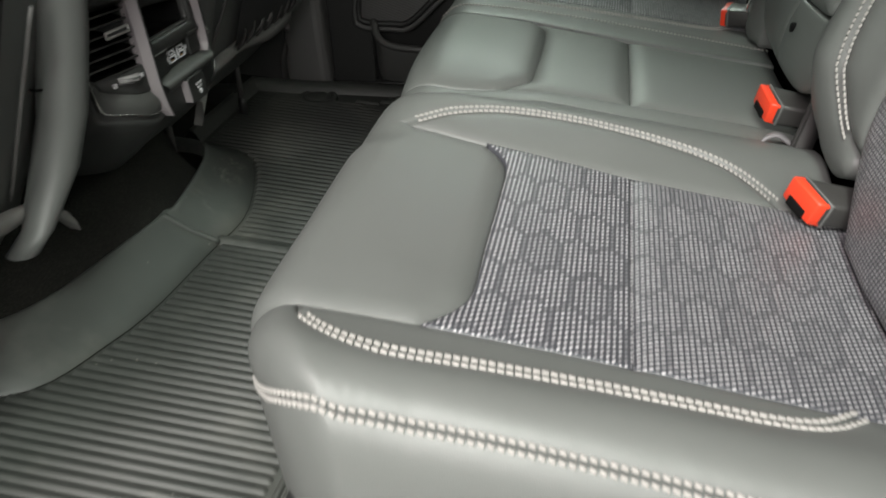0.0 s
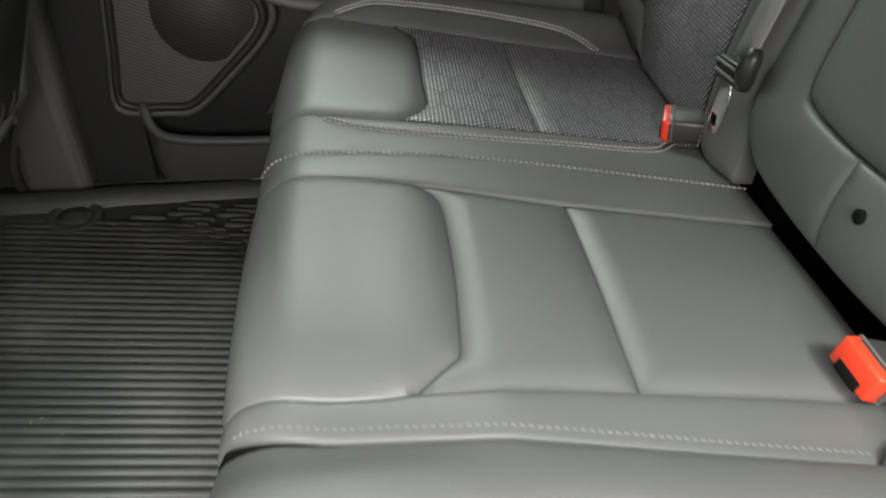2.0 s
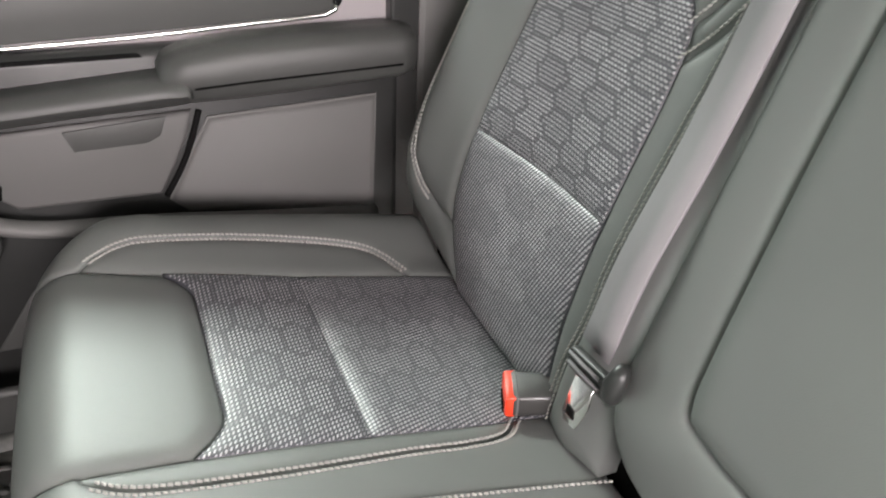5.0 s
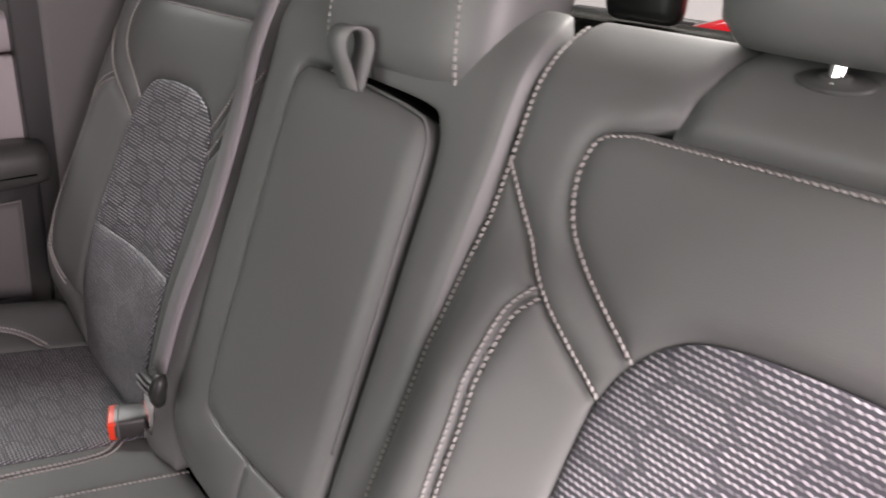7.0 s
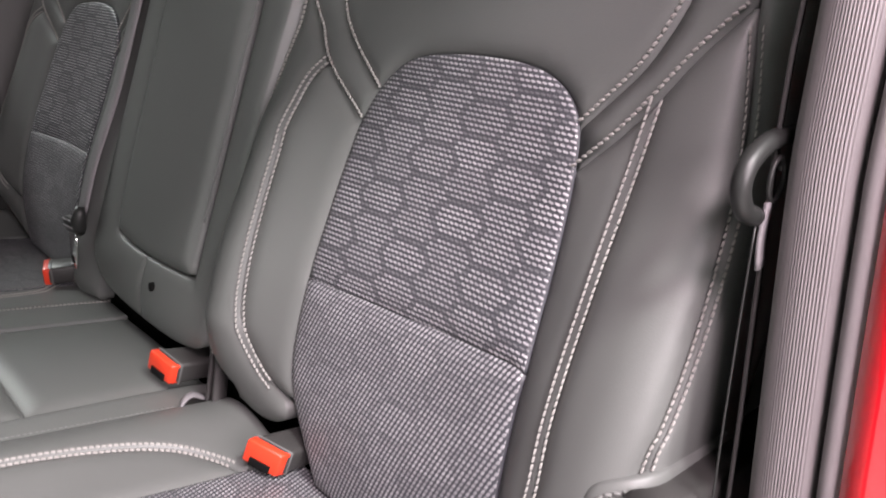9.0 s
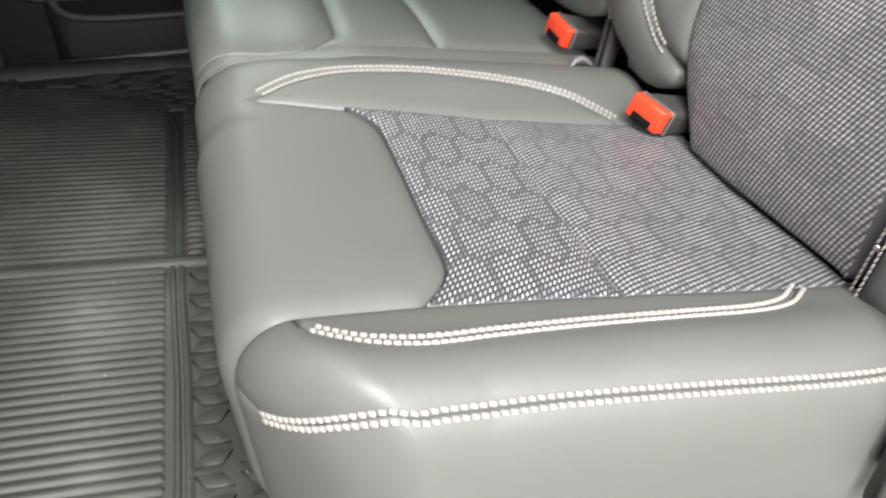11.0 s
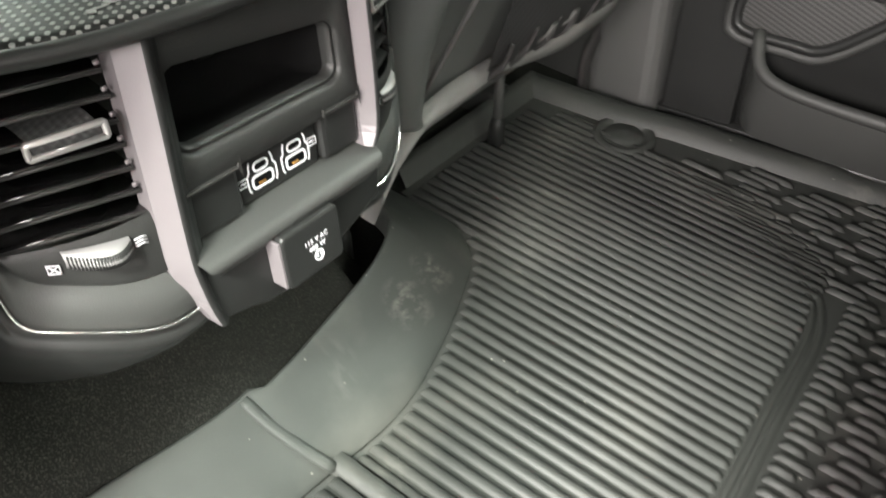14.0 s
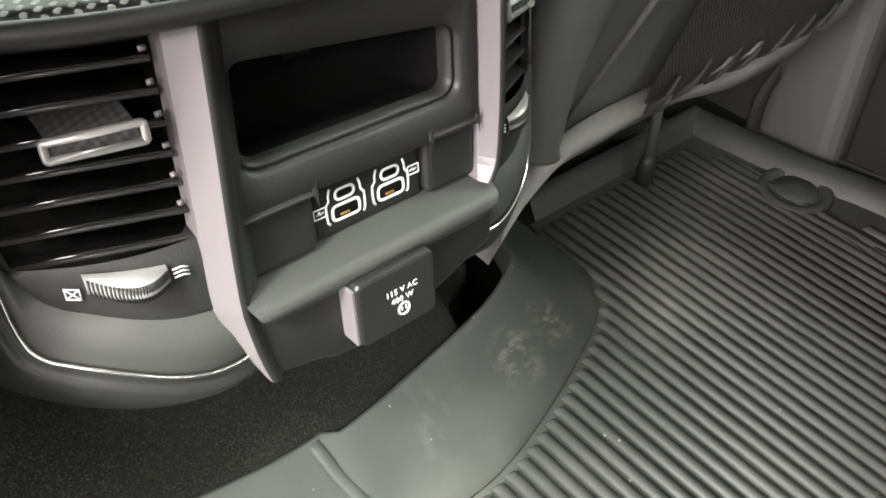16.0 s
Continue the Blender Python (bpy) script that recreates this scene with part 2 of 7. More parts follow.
LEATHER = surface("black_leather", (0.100, 0.104, 0.100), 0.49, spec=0.50, grain=0.14, grain_scale=1100, vary=0.10, vary_scale=9, cells=True)
CLOTH = woven_fabric("hexagon_cloth", 2.3, 0.92, 0.44, 0.30, -0.34)
CLOTH_REAR = woven_fabric("hexagon_cloth_faint", 1.50, 1.52, 0.34, 0.0, -0.34, 0.44, 4.6, 0.40)
BACK_CLOTH = woven_fabric("hexagon_cloth_upright", 2.55, 0.92, 0.45, 0.17, 0.34, 0.66)
BACK_CLOTH_LOW = woven_fabric("hexagon_cloth_upright_faint", 1.40, 1.76, 0.36, 0.0, 0.34, 0.26, 4.6, -0.40)
THREAD = surface("pale_thread", (0.25, 0.240, 0.228), 0.7, vary=0.25, vary_scale=300)
DARK_THREAD = surface("grey_thread", (0.16, 0.16, 0.155), 0.6, vary=0.2, vary_scale=300)
PLASTIC = surface("black_plastic", (0.017, 0.0175, 0.017), 0.42, spec=0.40, grain=0.07, grain_scale=1500, vary=0.15, cells=True)
SOFT_TRIM = surface("soft_dark_trim", (0.045, 0.046, 0.044), 0.52, grain=0.18, grain_scale=1300, vary=0.1, cells=True)
LOWER_TRIM = surface("lower_door_trim", (0.088, 0.086, 0.084), 0.6, grain=0.25, grain_scale=900, vary=0.08, cells=True)
GREY_TRIM = surface("grey_trim", (0.30, 0.278, 0.283), 0.55, grain=0.25, grain_scale=900, vary=0.08, cells=True)
PILLAR = surface("pillar_trim", (0.085, 0.084, 0.082), 0.6, grain=0.25, grain_scale=900, vary=0.08, cells=True)
SEAL_RUBBER = surface("seal_rubber", (0.19, 0.170, 0.175), 0.55, grain=0.2, vary=0.1)
GLOSS_BLACK = surface("gloss_black", (0.008, 0.008, 0.008), 0.15, vary=0.1, coat=0.5)
# pale satin for steel, and for door light painted on black plastic sides
STEEL_AND_LIT_SIDES = surface("steel_and_lit_sides", (0.165, 0.148, 0.155), 0.45, metal=0.15, grain=0.1, vary=0.05)
CHROME = surface("chrome", (0.85, 0.84, 0.82), 0.14, metal=1.0, vary=0.03)
BRIGHT_TRIM = surface("bright_satin_trim", (0.42, 0.41, 0.40), 0.30, metal=0.5, vary=0.05)
WHEEL_GREY = surface("wheel_grey", (0.30, 0.29, 0.29), 0.42, metal=0.2, grain=0.1, vary=0.08)
RUBBER = dusty_rubber("mat_rubber", (0.034, 0.036, 0.033), 6.0, 0.6, 0.6)
SCUFFED = dusty_rubber("scuffed_rubber", (0.041, 0.045, 0.041), 9.0, 0.5, 0.8, (((-0.213, 0.205, 0.045), 0.034), ((-0.224, 0.262, 0.045), 0.030), ((-0.20, 0.16, 0.03), 0.022)))
CARPET = fibrous("black_carpet", (0.012, 0.0125, 0.011), (0.064, 0.063, 0.054))
HOUSING = surface("console_housing", (0.026, 0.0265, 0.0255), 0.46, spec=0.42, grain=0.16, grain_scale=1300, vary=0.12, cells=True)
DARK_WEBBING = surface("dark_webbing", (0.022, 0.020, 0.020), 0.75, grain=0.6, grain_scale=1500, vary=0.15)
WEBBING = surface("belt_webbing", (0.17, 0.158, 0.166), 0.6, grain=0.5, grain_scale=1500, vary=0.08)
RED_PLASTIC = surface("red_button", (0.66, 0.045, 0.016), 0.4, vary=0.06)
RED_PAINT = surface("red_paint", (0.55, 0.008, 0.015), 0.22, vary=0.05, coat=1.0)
HEADLINER = surface("headliner", (0.42, 0.42, 0.40), 0.95, grain=0.5, vary=0.05)
WHITE_MARK = surface("white_print", (0.75, 0.75, 0.78), 0.5, vary=0.02)
# near-black: small black parts, and shade put into gaps, recesses and holes
DARK = surface("shade_and_black_parts", (0.005, 0.005, 0.005), 0.9, vary=0.1, spec=0.08)
COVER = surface("cover_plastic", (0.036, 0.035, 0.034), 0.34, grain=0.16, grain_scale=1500, vary=0.12, cells=True)
LID_MARK = surface("lid_mark", (0.30, 0.29, 0.285), 0.6, grain=0.6, grain_scale=1500, vary=0.5, vary_scale=500)
BRASS = surface("brass_contact", (0.45, 0.22, 0.05), 0.4, metal=0.6, vary=0.1)
HEM = surface("grey_felt", (0.20, 0.195, 0.19), 0.9, grain=0.5, grain_scale=1200, vary=0.15, vary_scale=60)
NET = weave("cargo_net", (0.010, 0.010, 0.010), (0.034, 0.034, 0.034), 0.006)
LID_WEAVE = weave("lid_weave", (0.004, 0.004, 0.004), (0.22, 0.216, 0.208), 0.0078, 0.40, 3.0)
SPEAKER_CONE = weave("speaker_cone_mesh", (0.006, 0.006, 0.006), (0.055, 0.055, 0.052), 0.006)
SPEAKER_MESH = weave("speaker_mesh", (0.018, 0.018, 0.018), (0.095, 0.095, 0.092), 0.006)
PALE_WALL = surface("showroom_wall", (0.80, 0.80, 0.78), 0.7, vary=0.05, vary_scale=1)

# ---------------------------------------------------------------- building


def part(name, bm, mat, parent=None, label="", smooth=True, kind=""):
    """Links a bmesh as one mesh object, under a thing or a part."""
    me = bpy.data.meshes.new(name)
    bm.normal_update()
    bm.to_mesh(me)
    bm.free()
    if smooth:
        me.polygons.foreach_set("use_smooth", [True] * len(me.polygons))
    me.materials.append(mat)
    ob = new(name, me)
    if parent is not None:
        ob.parent = parent
    return tagged(ob, label=label, kind=kind)


def thing(name, label, category, group="", kind="", at=(0, 0, 0)):
    ob = new(name)
    ob.location = at
    ob.empty_display_size = 0.05
    # parts are modelled in world coordinates; undo the base's offset for them
    return tagged(ob, label=label, category=category, group=group, kind=kind)


def sub(name, bm, mat, base, label="", smooth=True, kind=""):
    """A part modelled in world coordinates under a thing that stands at its base."""
    ob = part(name, bm, mat, base, label, smooth, kind)
    x = Vector((0, 0, 0))
    up = base
    while up is not None:
        x += up.location
        up = up.parent
    ob.data.transform(Matrix.Translation(-x))
    return ob


def cr(points, step=0.006, closed=False):
    """A Catmull-Rom line through 2D or 3D points, in even small steps."""
    p = np.array(points, float)
    n = len(p)
    if closed:
        q = np.vstack([p[-1], p, p[0], p[1]])
        segs = n
    else:
        q = np.vstack([2 * p[0] - p[1], p, 2 * p[-1] - p[-2]])
        segs = n - 1
    out = []
    for i in range(segs):
        a, b, c, d = q[i], q[i + 1], q[i + 2], q[i + 3]
        k = max(1, int(round(np.linalg.norm(c - b) / step)))
        for t in np.arange(k) / k:
            out.append(0.5 * (2 * b + (c - a) * t + (2 * a - 5 * b + 4 * c - d) * t * t + (3 * b - a - 3 * c + d) * t ** 3))
    if not closed:
        out.append(p[-1])
    return np.array(out)


def seg(a, b, step=0.008):
    """A straight stretch from a to b without its last point."""
    a, b = np.array(a, float), np.array(b, float)
    k = max(1, int(round(np.linalg.norm(b - a) / step)))
    return np.array([a + (b - a) * t for t in np.arange(k) / k])


def loop_of(*lines):
    """One closed outline from lines laid end to end; doubled points go."""
    pts = np.vstack(lines)
    keep = [0]
    for i in range(1, len(pts)):
        if np.linalg.norm(pts[i] - pts[keep[-1]]) > 0.0015:
            keep.append(i)
    if np.linalg.norm(pts[keep[-1]] - pts[keep[0]]) < 0.0015:
        keep.pop()
    return pts[keep]


def edge_distance(p, loop):
    a, b = loop, np.roll(loop, -1, 0)
    d = b - a
    best = np.full(len(p), 1e9)
    for i in range(len(a)):
        t = np.clip(((p - a[i]) @ d[i]) / (d[i] @ d[i]), 0, 1)
        best = np.minimum(best, np.hypot(*(p - a[i] - t[:, None] * d[i]).T))
    return best


def in_loop(p, loop):
    x, y = p[:, 0], p[:, 1]
    inside = np.zeros(len(p), bool)
    a, b = loop, np.roll(loop, -1, 0)
    for (x1, y1), (x2, y2) in zip(a, b):
        c = (y1 > y) != (y2 > y)
        inside ^= c & (x < (x2 - x1) * (y - y1) / (y2 - y1 + 1e-12) + x1)
    return inside


def normals_of(surf, p):
    e = 1e-4
    du = surf(p + [e, 0]) - surf(p - [e, 0])
    dv = surf(p + [0, e]) - surf(p - [0, e])
    n = np.cross(du, dv)
    return n / (np.linalg.norm(n, axis=1)[:, None] + 1e-12)


def panel(name, loop, surf, mat, base, side=1.0, r=0.012, drop=0.006, puff=0.0, skirt=0.02, res=0.009, label="", flat=None):
    """A sewn panel: its outline lies on surf (2D to 3D), its rim rolls down into the seam, less so where flat says."""
    from mathutils.geometry import delaunay_2d_cdt
    lo, hi = loop.min(0), loop.max(0)
    gx, gy = np.meshgrid(np.arange(lo[0], hi[0], res), np.arange(lo[1], hi[1], res * 0.87))
    gx[1::2] += res / 2
    grid = np.stack([gx.ravel(), gy.ravel()], 1)
    grid = grid[in_loop(grid, loop)]
    if len(grid):
        grid = grid[edge_distance(grid, loop) > max(0.009, 0.55 * res)]
    t = np.roll(loop, -1, 0) - np.roll(loop, 1, 0)
    t /= np.linalg.norm(t, axis=1)[:, None] + 1e-12
    nrm = np.stack([-t[:, 1], t[:, 0]], 1)
    if not in_loop(loop[:1] + nrm[:1] * 0.001, loop)[0]:
        nrm = -nrm
    rings = []
    for k in (0.0022, 0.0055):
        c = loop + nrm * k
        c = c[in_loop(c, loop)]
        if len(c):
            rings.append(c[edge_distance(c, loop) > 0.8 * k])
    pts = np.vstack([loop, *rings, grid])
    n = len(loop)
    co, _, faces, orig, *_ = delaunay_2d_cdt([Vector(q) for q in pts], [], [list(range(n))], 1, 1e-6)
    co = np.array([tuple(c) for c in co])
    d = edge_distance(co, loop)
    h = -drop * np.clip(1 - d / r, 0, 1) ** 2 + puff * (1 - np.exp(-d / 0.03))
    keep = flat(co) if flat else np.ones(len(co))
    h = h * keep
    nn = normals_of(surf, co) * side
    pos = surf(co) + nn * h[:, None]
    bm = bmesh.new()
    uvl = bm.loops.layers.uv.new("UVMap")
    vs = [bm.verts.new(q) for q in pos]
    bm.verts.index_update()
    for fc in faces:
        tri = [vs[i] for i in fc]
        a, b, c = (pos[i] for i in fc)
        if np.dot(np.cross(b - a, c - a), nn[fc[0]]) < 0:
            tri.reverse()
        try:
            bm.faces.new(tri)
        except ValueError:
            pass
    for fc in bm.faces:
        for lp in fc.loops:
            lp[uvl].uv = co[lp.vert.index]
    rim = [e for e in bm.edges if len(e.link_faces) == 1 and max(keep[v.index] for v in e.verts) > 0.05]
    low = {}
    for e in rim:
        for v in e.verts:
            if v.index not in low:
                low[v.index] = bm.verts.new(pos[v.index] - nn[v.index] * skirt)
    quads = []
    for e in rim:
        lp = e.link_faces[0].loops
        for q in lp:
            if q.edge == e:
                a, b = q.vert, q.link_loop_next.vert
        quads.append((b, a, low[a.index], low[b.index], a.index, b.index))
    for b, a, la, lb, ia, ib in quads:
        fc = bm.faces.new((b, a, la, lb))
        for lp, i in zip(fc.loops, (ib, ia, ia, ib)):
            lp[uvl].uv = (0.0, 0.0)
    return sub(name, bm, mat, base, label)


def offset_line(line, d):
    t = np.gradient(line, axis=0)
    t /= np.linalg.norm(t, axis=1)[:, None] + 1e-12
    return line + np.stack([-t[:, 1], t[:, 0]], 1) * d


def stitches(line, surf, base, side=1.0, long=0.0043, pitch=0.0060, wide=0.0030, high=0.0014, offs=(0.0,), lift=0.0, mat=None, name="stitching", label="pale contrast stitching"):
    """Rows of small raised stitches along a line on a surface."""
    bm = bmesh.new()
    for o in offs:
        ln = offset_line(np.array(line, float), o) if o else np.array(line, float)
        s = np.r_[0, np.cumsum(np.linalg.norm(np.diff(surf(ln), axis=0), axis=1))]
        cs = np.arange(pitch / 2, s[-1], pitch)
        if len(cs) < 2:
            continue
        def at(q):
            q = np.clip(q, 0, s[-1])
            return np.stack([np.interp(q, s, ln[:, 0]), np.interp(q, s, ln[:, 1])], 1)
        c0, c1 = at(cs - long / 2), at(cs + long / 2)
        p0, p1 = surf(c0), surf(c1)
        n0 = normals_of(surf, (c0 + c1) / 2) * side
        w = np.cross(p1 - p0, n0)
        w /= np.linalg.norm(w, axis=1)[:, None] + 1e-12
        f = p1 - p0
        slant = min(0.32 * wide, 0.0005)
        for k in range(len(cs)):
            b0, b1 = p0[k] + n0[k] * lift - w[k] * slant, p1[k] + n0[k] * lift + w[k] * slant
            rings = []
            for q, ws, hs in ((0.0, 0.85, 0.55), (0.15, 1.0, 1.0), (0.85, 1.0, 1.0), (1.0, 0.85, 0.55)):
                m = b0 + (b1 - b0) * q
                rings.append([bm.verts.new(m - w[k] * wide * 0.5 * ws - n0[k] * 0.001), bm.verts.new(m - w[k] * wide * 0.38 * ws + n0[k] * high * hs),
                              bm.verts.new(m + w[k] * wide * 0.38 * ws + n0[k] * high * hs), bm.verts.new(m + w[k] * wide * 0.5 * ws - n0[k] * 0.001)])
            for ra, rb in zip(rings, rings[1:]):
                for i in range(3):
                    bm.faces.new((ra[i], ra[i + 1], rb[i + 1], rb[i]))
            bm.faces.new(rings[0][::-1])
            bm.faces.new(rings[-1])
    bmesh.ops.recalc_face_normals(bm, faces=bm.faces)
    return sub(name, bm, mat or THREAD, base, label, kind="stuff")


def box_bm(lo, hi, bevel=0.0, segs=2, bm=None):
    bm = bm or bmesh.new()
    lo, hi = Vector(lo), Vector(hi)
    vs = bmesh.ops.create_cube(bm, size=1.0)["verts"]
    for v in vs:
        v.co = Vector([(lo[i] + hi[i]) / 2 + v.co[i] * (hi[i] - lo[i]) for i in range(3)])
    if bevel:
        es = list({e for v in vs for e in v.link_edges})
        bmesh.ops.bevel(bm, geom=es, offset=bevel, segments=segs, affect="EDGES", profile=0.5)
    return bm


def tube(points, radius, sides=8, bm=None, flat=1.0, closed=False):
    """A round (or flattened) bar along a line of 3D points."""
    bm = bm or bmesh.new()
    p = np.array(points, float)
    t = np.gradient(p, axis=0) if not closed else np.roll(p, -1, 0) - np.roll(p, 1, 0)
    t /= np.linalg.norm(t, axis=1)[:, None] + 1e-12
    up = np.array([0.0, 0.0, 1.0]) if abs(t[0][2]) < 0.9 else np.array([1.0, 0.0, 0.0])
    rings = []
    rr = radius if hasattr(radius, "__len__") else [radius] * len(p)
    for i in range(len(p)):
        s = np.cross(t[i], up)
        s /= np.linalg.norm(s) + 1e-12
        up = np.cross(s, t[i])
        rings.append([bm.verts.new(p[i] + rr[i] * (math.cos(a) * s + flat * math.sin(a) * up)) for a in [2 * math.pi * k / sides for k in range(sides)]])
    pairs = list(zip(rings, rings[1:])) + ([(rings[-1], rings[0])] if closed else [])
    for a, b in pairs:
        for k in range(sides):
            bm.faces.new((a[k], a[(k + 1) % sides], b[(k + 1) % sides], b[k]))
    if not closed:
        bm.faces.new(rings[0][::-1])
        bm.faces.new(rings[-1])
    bmesh.ops.recalc_face_normals(bm, faces=bm.faces)
    return bm


def ribbon(points, across, half, thick=0.0012, bm=None):
    """A flat strap: centre line, width direction (one or one a point), half width."""
    bm = bm or bmesh.new()
    p = np.array(points, float)
    t = np.gradient(p, axis=0)
    ac = np.array(across, float)
    if ac.ndim == 1:
        ac = np.tile(ac, (len(p), 1))
    ac /= np.linalg.norm(ac, axis=1)[:, None]
    n = np.cross(t, ac)
    n /= np.linalg.norm(n, axis=1)[:, None] + 1e-12
    rings = [[bm.verts.new(p[i] + sa * ac[i] * half + sn * n[i] * thick) for sa, sn in ((-1, -1), (1, -1), (1, 1), (-1, 1))] for i in range(len(p))]
    for a, b in zip(rings, rings[1:]):
        for k in range(4):
            bm.faces.new((a[k], a[(k + 1) % 4], b[(k + 1) % 4], b[k]))
    bm.faces.new(rings[0][::-1])
    bm.faces.new(rings[-1])
    bmesh.ops.recalc_face_normals(bm, faces=bm.faces)
    return bm


def loft(rows, bm=None, closed=False, cap=False):
    """A skin over rows of points, all of one length."""
    bm = bm or bmesh.new()
    vs = [[bm.verts.new(q) for q in row] for row in rows]
    n = len(vs[0])
    for a, b in zip(vs, vs[1:]):
        for k in range(n if closed else n - 1):
            bm.faces.new((a[k], a[(k + 1) % n], b[(k + 1) % n], b[k]))
    if cap:
        bm.faces.new(vs[0][::-1])
        bm.faces.new(vs[-1])
    bmesh.ops.recalc_face_normals(bm, faces=bm.faces)
    return bm


def prism(outline, place, depth, bevel=0.0, segs=2, bm=None):
    """A slab with the given 2D outline; place puts (a, b, c) into the world, c from 0 to depth."""
    bm = bm or bmesh.new()
    lo = [bm.verts.new(place(a, b, 0.0)) for a, b in outline]
    hi = [bm.verts.new(place(a, b, depth)) for a, b in outline]
    n = len(lo)
    f0, f1 = bm.faces.new(lo[::-1]), bm.faces.new(hi)
    for k in range(n):
        bm.faces.new((lo[k], lo[(k + 1) % n], hi[(k + 1) % n], hi[k]))
    bmesh.ops.recalc_face_normals(bm, faces=bm.faces)
    if bevel:
        es = list(f1.edges) + list(f0.edges)
        bmesh.ops.bevel(bm, geom=es, offset=bevel, segments=segs, affect="EDGES", profile=0.5)
    return bm


def rounded(w0, w1, h0, h1, r, n=5):
    """The outline of a rectangle with round corners."""
    out = []
    for cx, cy, a0 in ((w1 - r, h1 - r, 0), (w0 + r, h1 - r, 90), (w0 + r, h0 + r, 180), (w1 - r, h0 + r, 270)):
        for k in range(n + 1):
            a = radians(a0 + 90 * k / n)
            out.append((cx + r * math.cos(a), cy + r * math.sin(a)))
    return out

# ---------------------------------------------------------------- rear seat
MID = 1.34  # the far half mirrors the near one: y -> MID - y


def wrap(u, v, ru, rv):
    """How far a point u, v beyond a rounded edge has rolled over it: the two reaches and the depth."""
    a, b = u / ru, v / rv
    th = np.hypot(a, b) + 1e-12
    ea, eb = a / th, b / th
    q = np.minimum(th, math.pi / 2)
    r = ru * ea ** 2 + rv * eb ** 2
    return ru * np.sin(q) * ea, rv * np.sin(q) * eb, r * (1 - np.cos(q)) + r * np.maximum(th - math.pi / 2, 0)


def bump_at(v, c, w):
    return np.exp(-((v - c) / w) ** 2)


def tuck(y, s):
    """The sewn-in fold across the cloth of a cushion."""
    return 0.0026 * np.exp(-((s - 0.262) / np.where(s < 0.262, 0.026, 0.010)) ** 2) * np.clip((y - 0.108) / 0.02, 0, 1) * np.clip((0.392 - y) / 0.02, 0, 1)


def front_dip(y, s):
    """Towards their front edge both cushions fall off into the gap between them."""
    return 0.017 * np.exp(-((y - 0.530) / np.where(y < 0.530, 0.036, 0.058)) ** 2) * np.clip((0.17 - s) / 0.10, 0, 1)


def cushion_outer(p):
    """Top of the near cushion: p = (y, x), rolling over its front and its outer side."""
    y, s = p[:, 0], p[:, 1]
    u, v = np.maximum(0.040 - y, 0), np.maximum(0.048 - s, 0)
    du, dv, dz = wrap(u, v, 0.030, 0.052)
    x = np.maximum(s, 0.048) - dv * (1 - 0.14 * np.clip((0.43 - y) / 0.2, 0, 1))
    yy = np.maximum(y, 0.040) - du
    z = 0.394 - 0.155 * x + 0.010 * bump_at(y, 0.055, 0.035) + 0.015 * bump_at(y, 0.470, 0.050) * np.clip(s / 0.08, 0, 1) - dz - tuck(y, s) - front_dip(y, s)
    z -= 0.005 * bump_at(y, 0.25, 0.10) * bump_at(s, 0.38, 0.15)
    x = x + 0.07 * np.maximum(dz - 0.06, 0) + 0.082 * np.clip((0.13 - yy) / 0.12, 0, 1) ** 1.7 * np.clip((0.14 - x) / 0.14, 0, 1)
    return np.stack([x, yy, z], 1)


def cushion_middle(p):
    y, s = p[:, 0], p[:, 1]
    du, dv, dz = wrap(np.zeros_like(s), np.maximum(0.048 - s, 0), 0.03, 0.052)
    x = np.maximum(s, 0.048) - dv
    z = 0.394 - 0.155 * x - dz + 0.004 * bump_at(y, 0.69, 0.09) - front_dip(y, s)
    x = x + 0.35 * np.maximum(dz - 0.06, 0) - 0.008 * np.clip((y - 0.60) / 0.25, 0, 1) * np.clip((0.12 - s) / 0.08, 0, 1)
    return np.stack([x, y, z], 1)


BZ = np.array([0.26, 0.30, 0.40, 0.50, 0.58, 0.65, 0.70, 0.76, 0.82, 0.90])
BX = np.array([0.424, 0.427, 0.442, 0.475, 0.513, 0.545, 0.560, 0.577, 0.600, 0.640])
_z = np.linspace(0.2, 0.95, 151)
_x = np.interp(_z, BZ, BX)
for _ in range(3):
    _x[3:-3] = np.convolve(_x, np.ones(7) / 7, "valid")


def back_tuck(y, z):
    """The sewn-in fold across the cloth of a backrest."""
    return 0.0024 * np.exp(-((z - 0.506) / 0.011) ** 2) * np.clip((y - 0.122) / 0.02, 0, 1) * np.clip((0.392 - y) / 0.02, 0, 1)


def back_outer(p):
    """Face of the near backrest: p = (y, z), rolling over its outer side and its top."""
    y, z = p[:, 0], p[:, 1]
    u, v = np.maximum(0.045 - y, 0), np.maximum(z - 0.800, 0)
    du, dv, dx = wrap(u, v, 0.034, 0.052)
    zz = np.minimum(z, 0.800) + dv
    x = np.interp(zz, _z, _x) + dx
    low = np.clip((0.78 - z) / 0.12, 0, 1)
    x = x - 0.004 * bump_at(y, 0.055, 0.034) * low - 0.033 * bump_at(y, 0.480, 0.052) * np.clip((0.715 - z) / 0.09, 0, 1) * np.clip((z - 0.36) / 0.08, 0, 1)
    x = x + 0.008 * bump_at(y, 0.25, 0.09) * bump_at(z, 0.52, 0.10) + back_tuck(y, z)
    x = x + 0.009 * np.clip((y - 0.088) / 0.03, 0, 1) * np.clip((0.26 - y) / 0.13, 0, 1) * np.clip((0.66 - z) / 0.10, 0, 1)
    return np.stack([x, np.maximum(y, 0.045) - du, zz], 1)


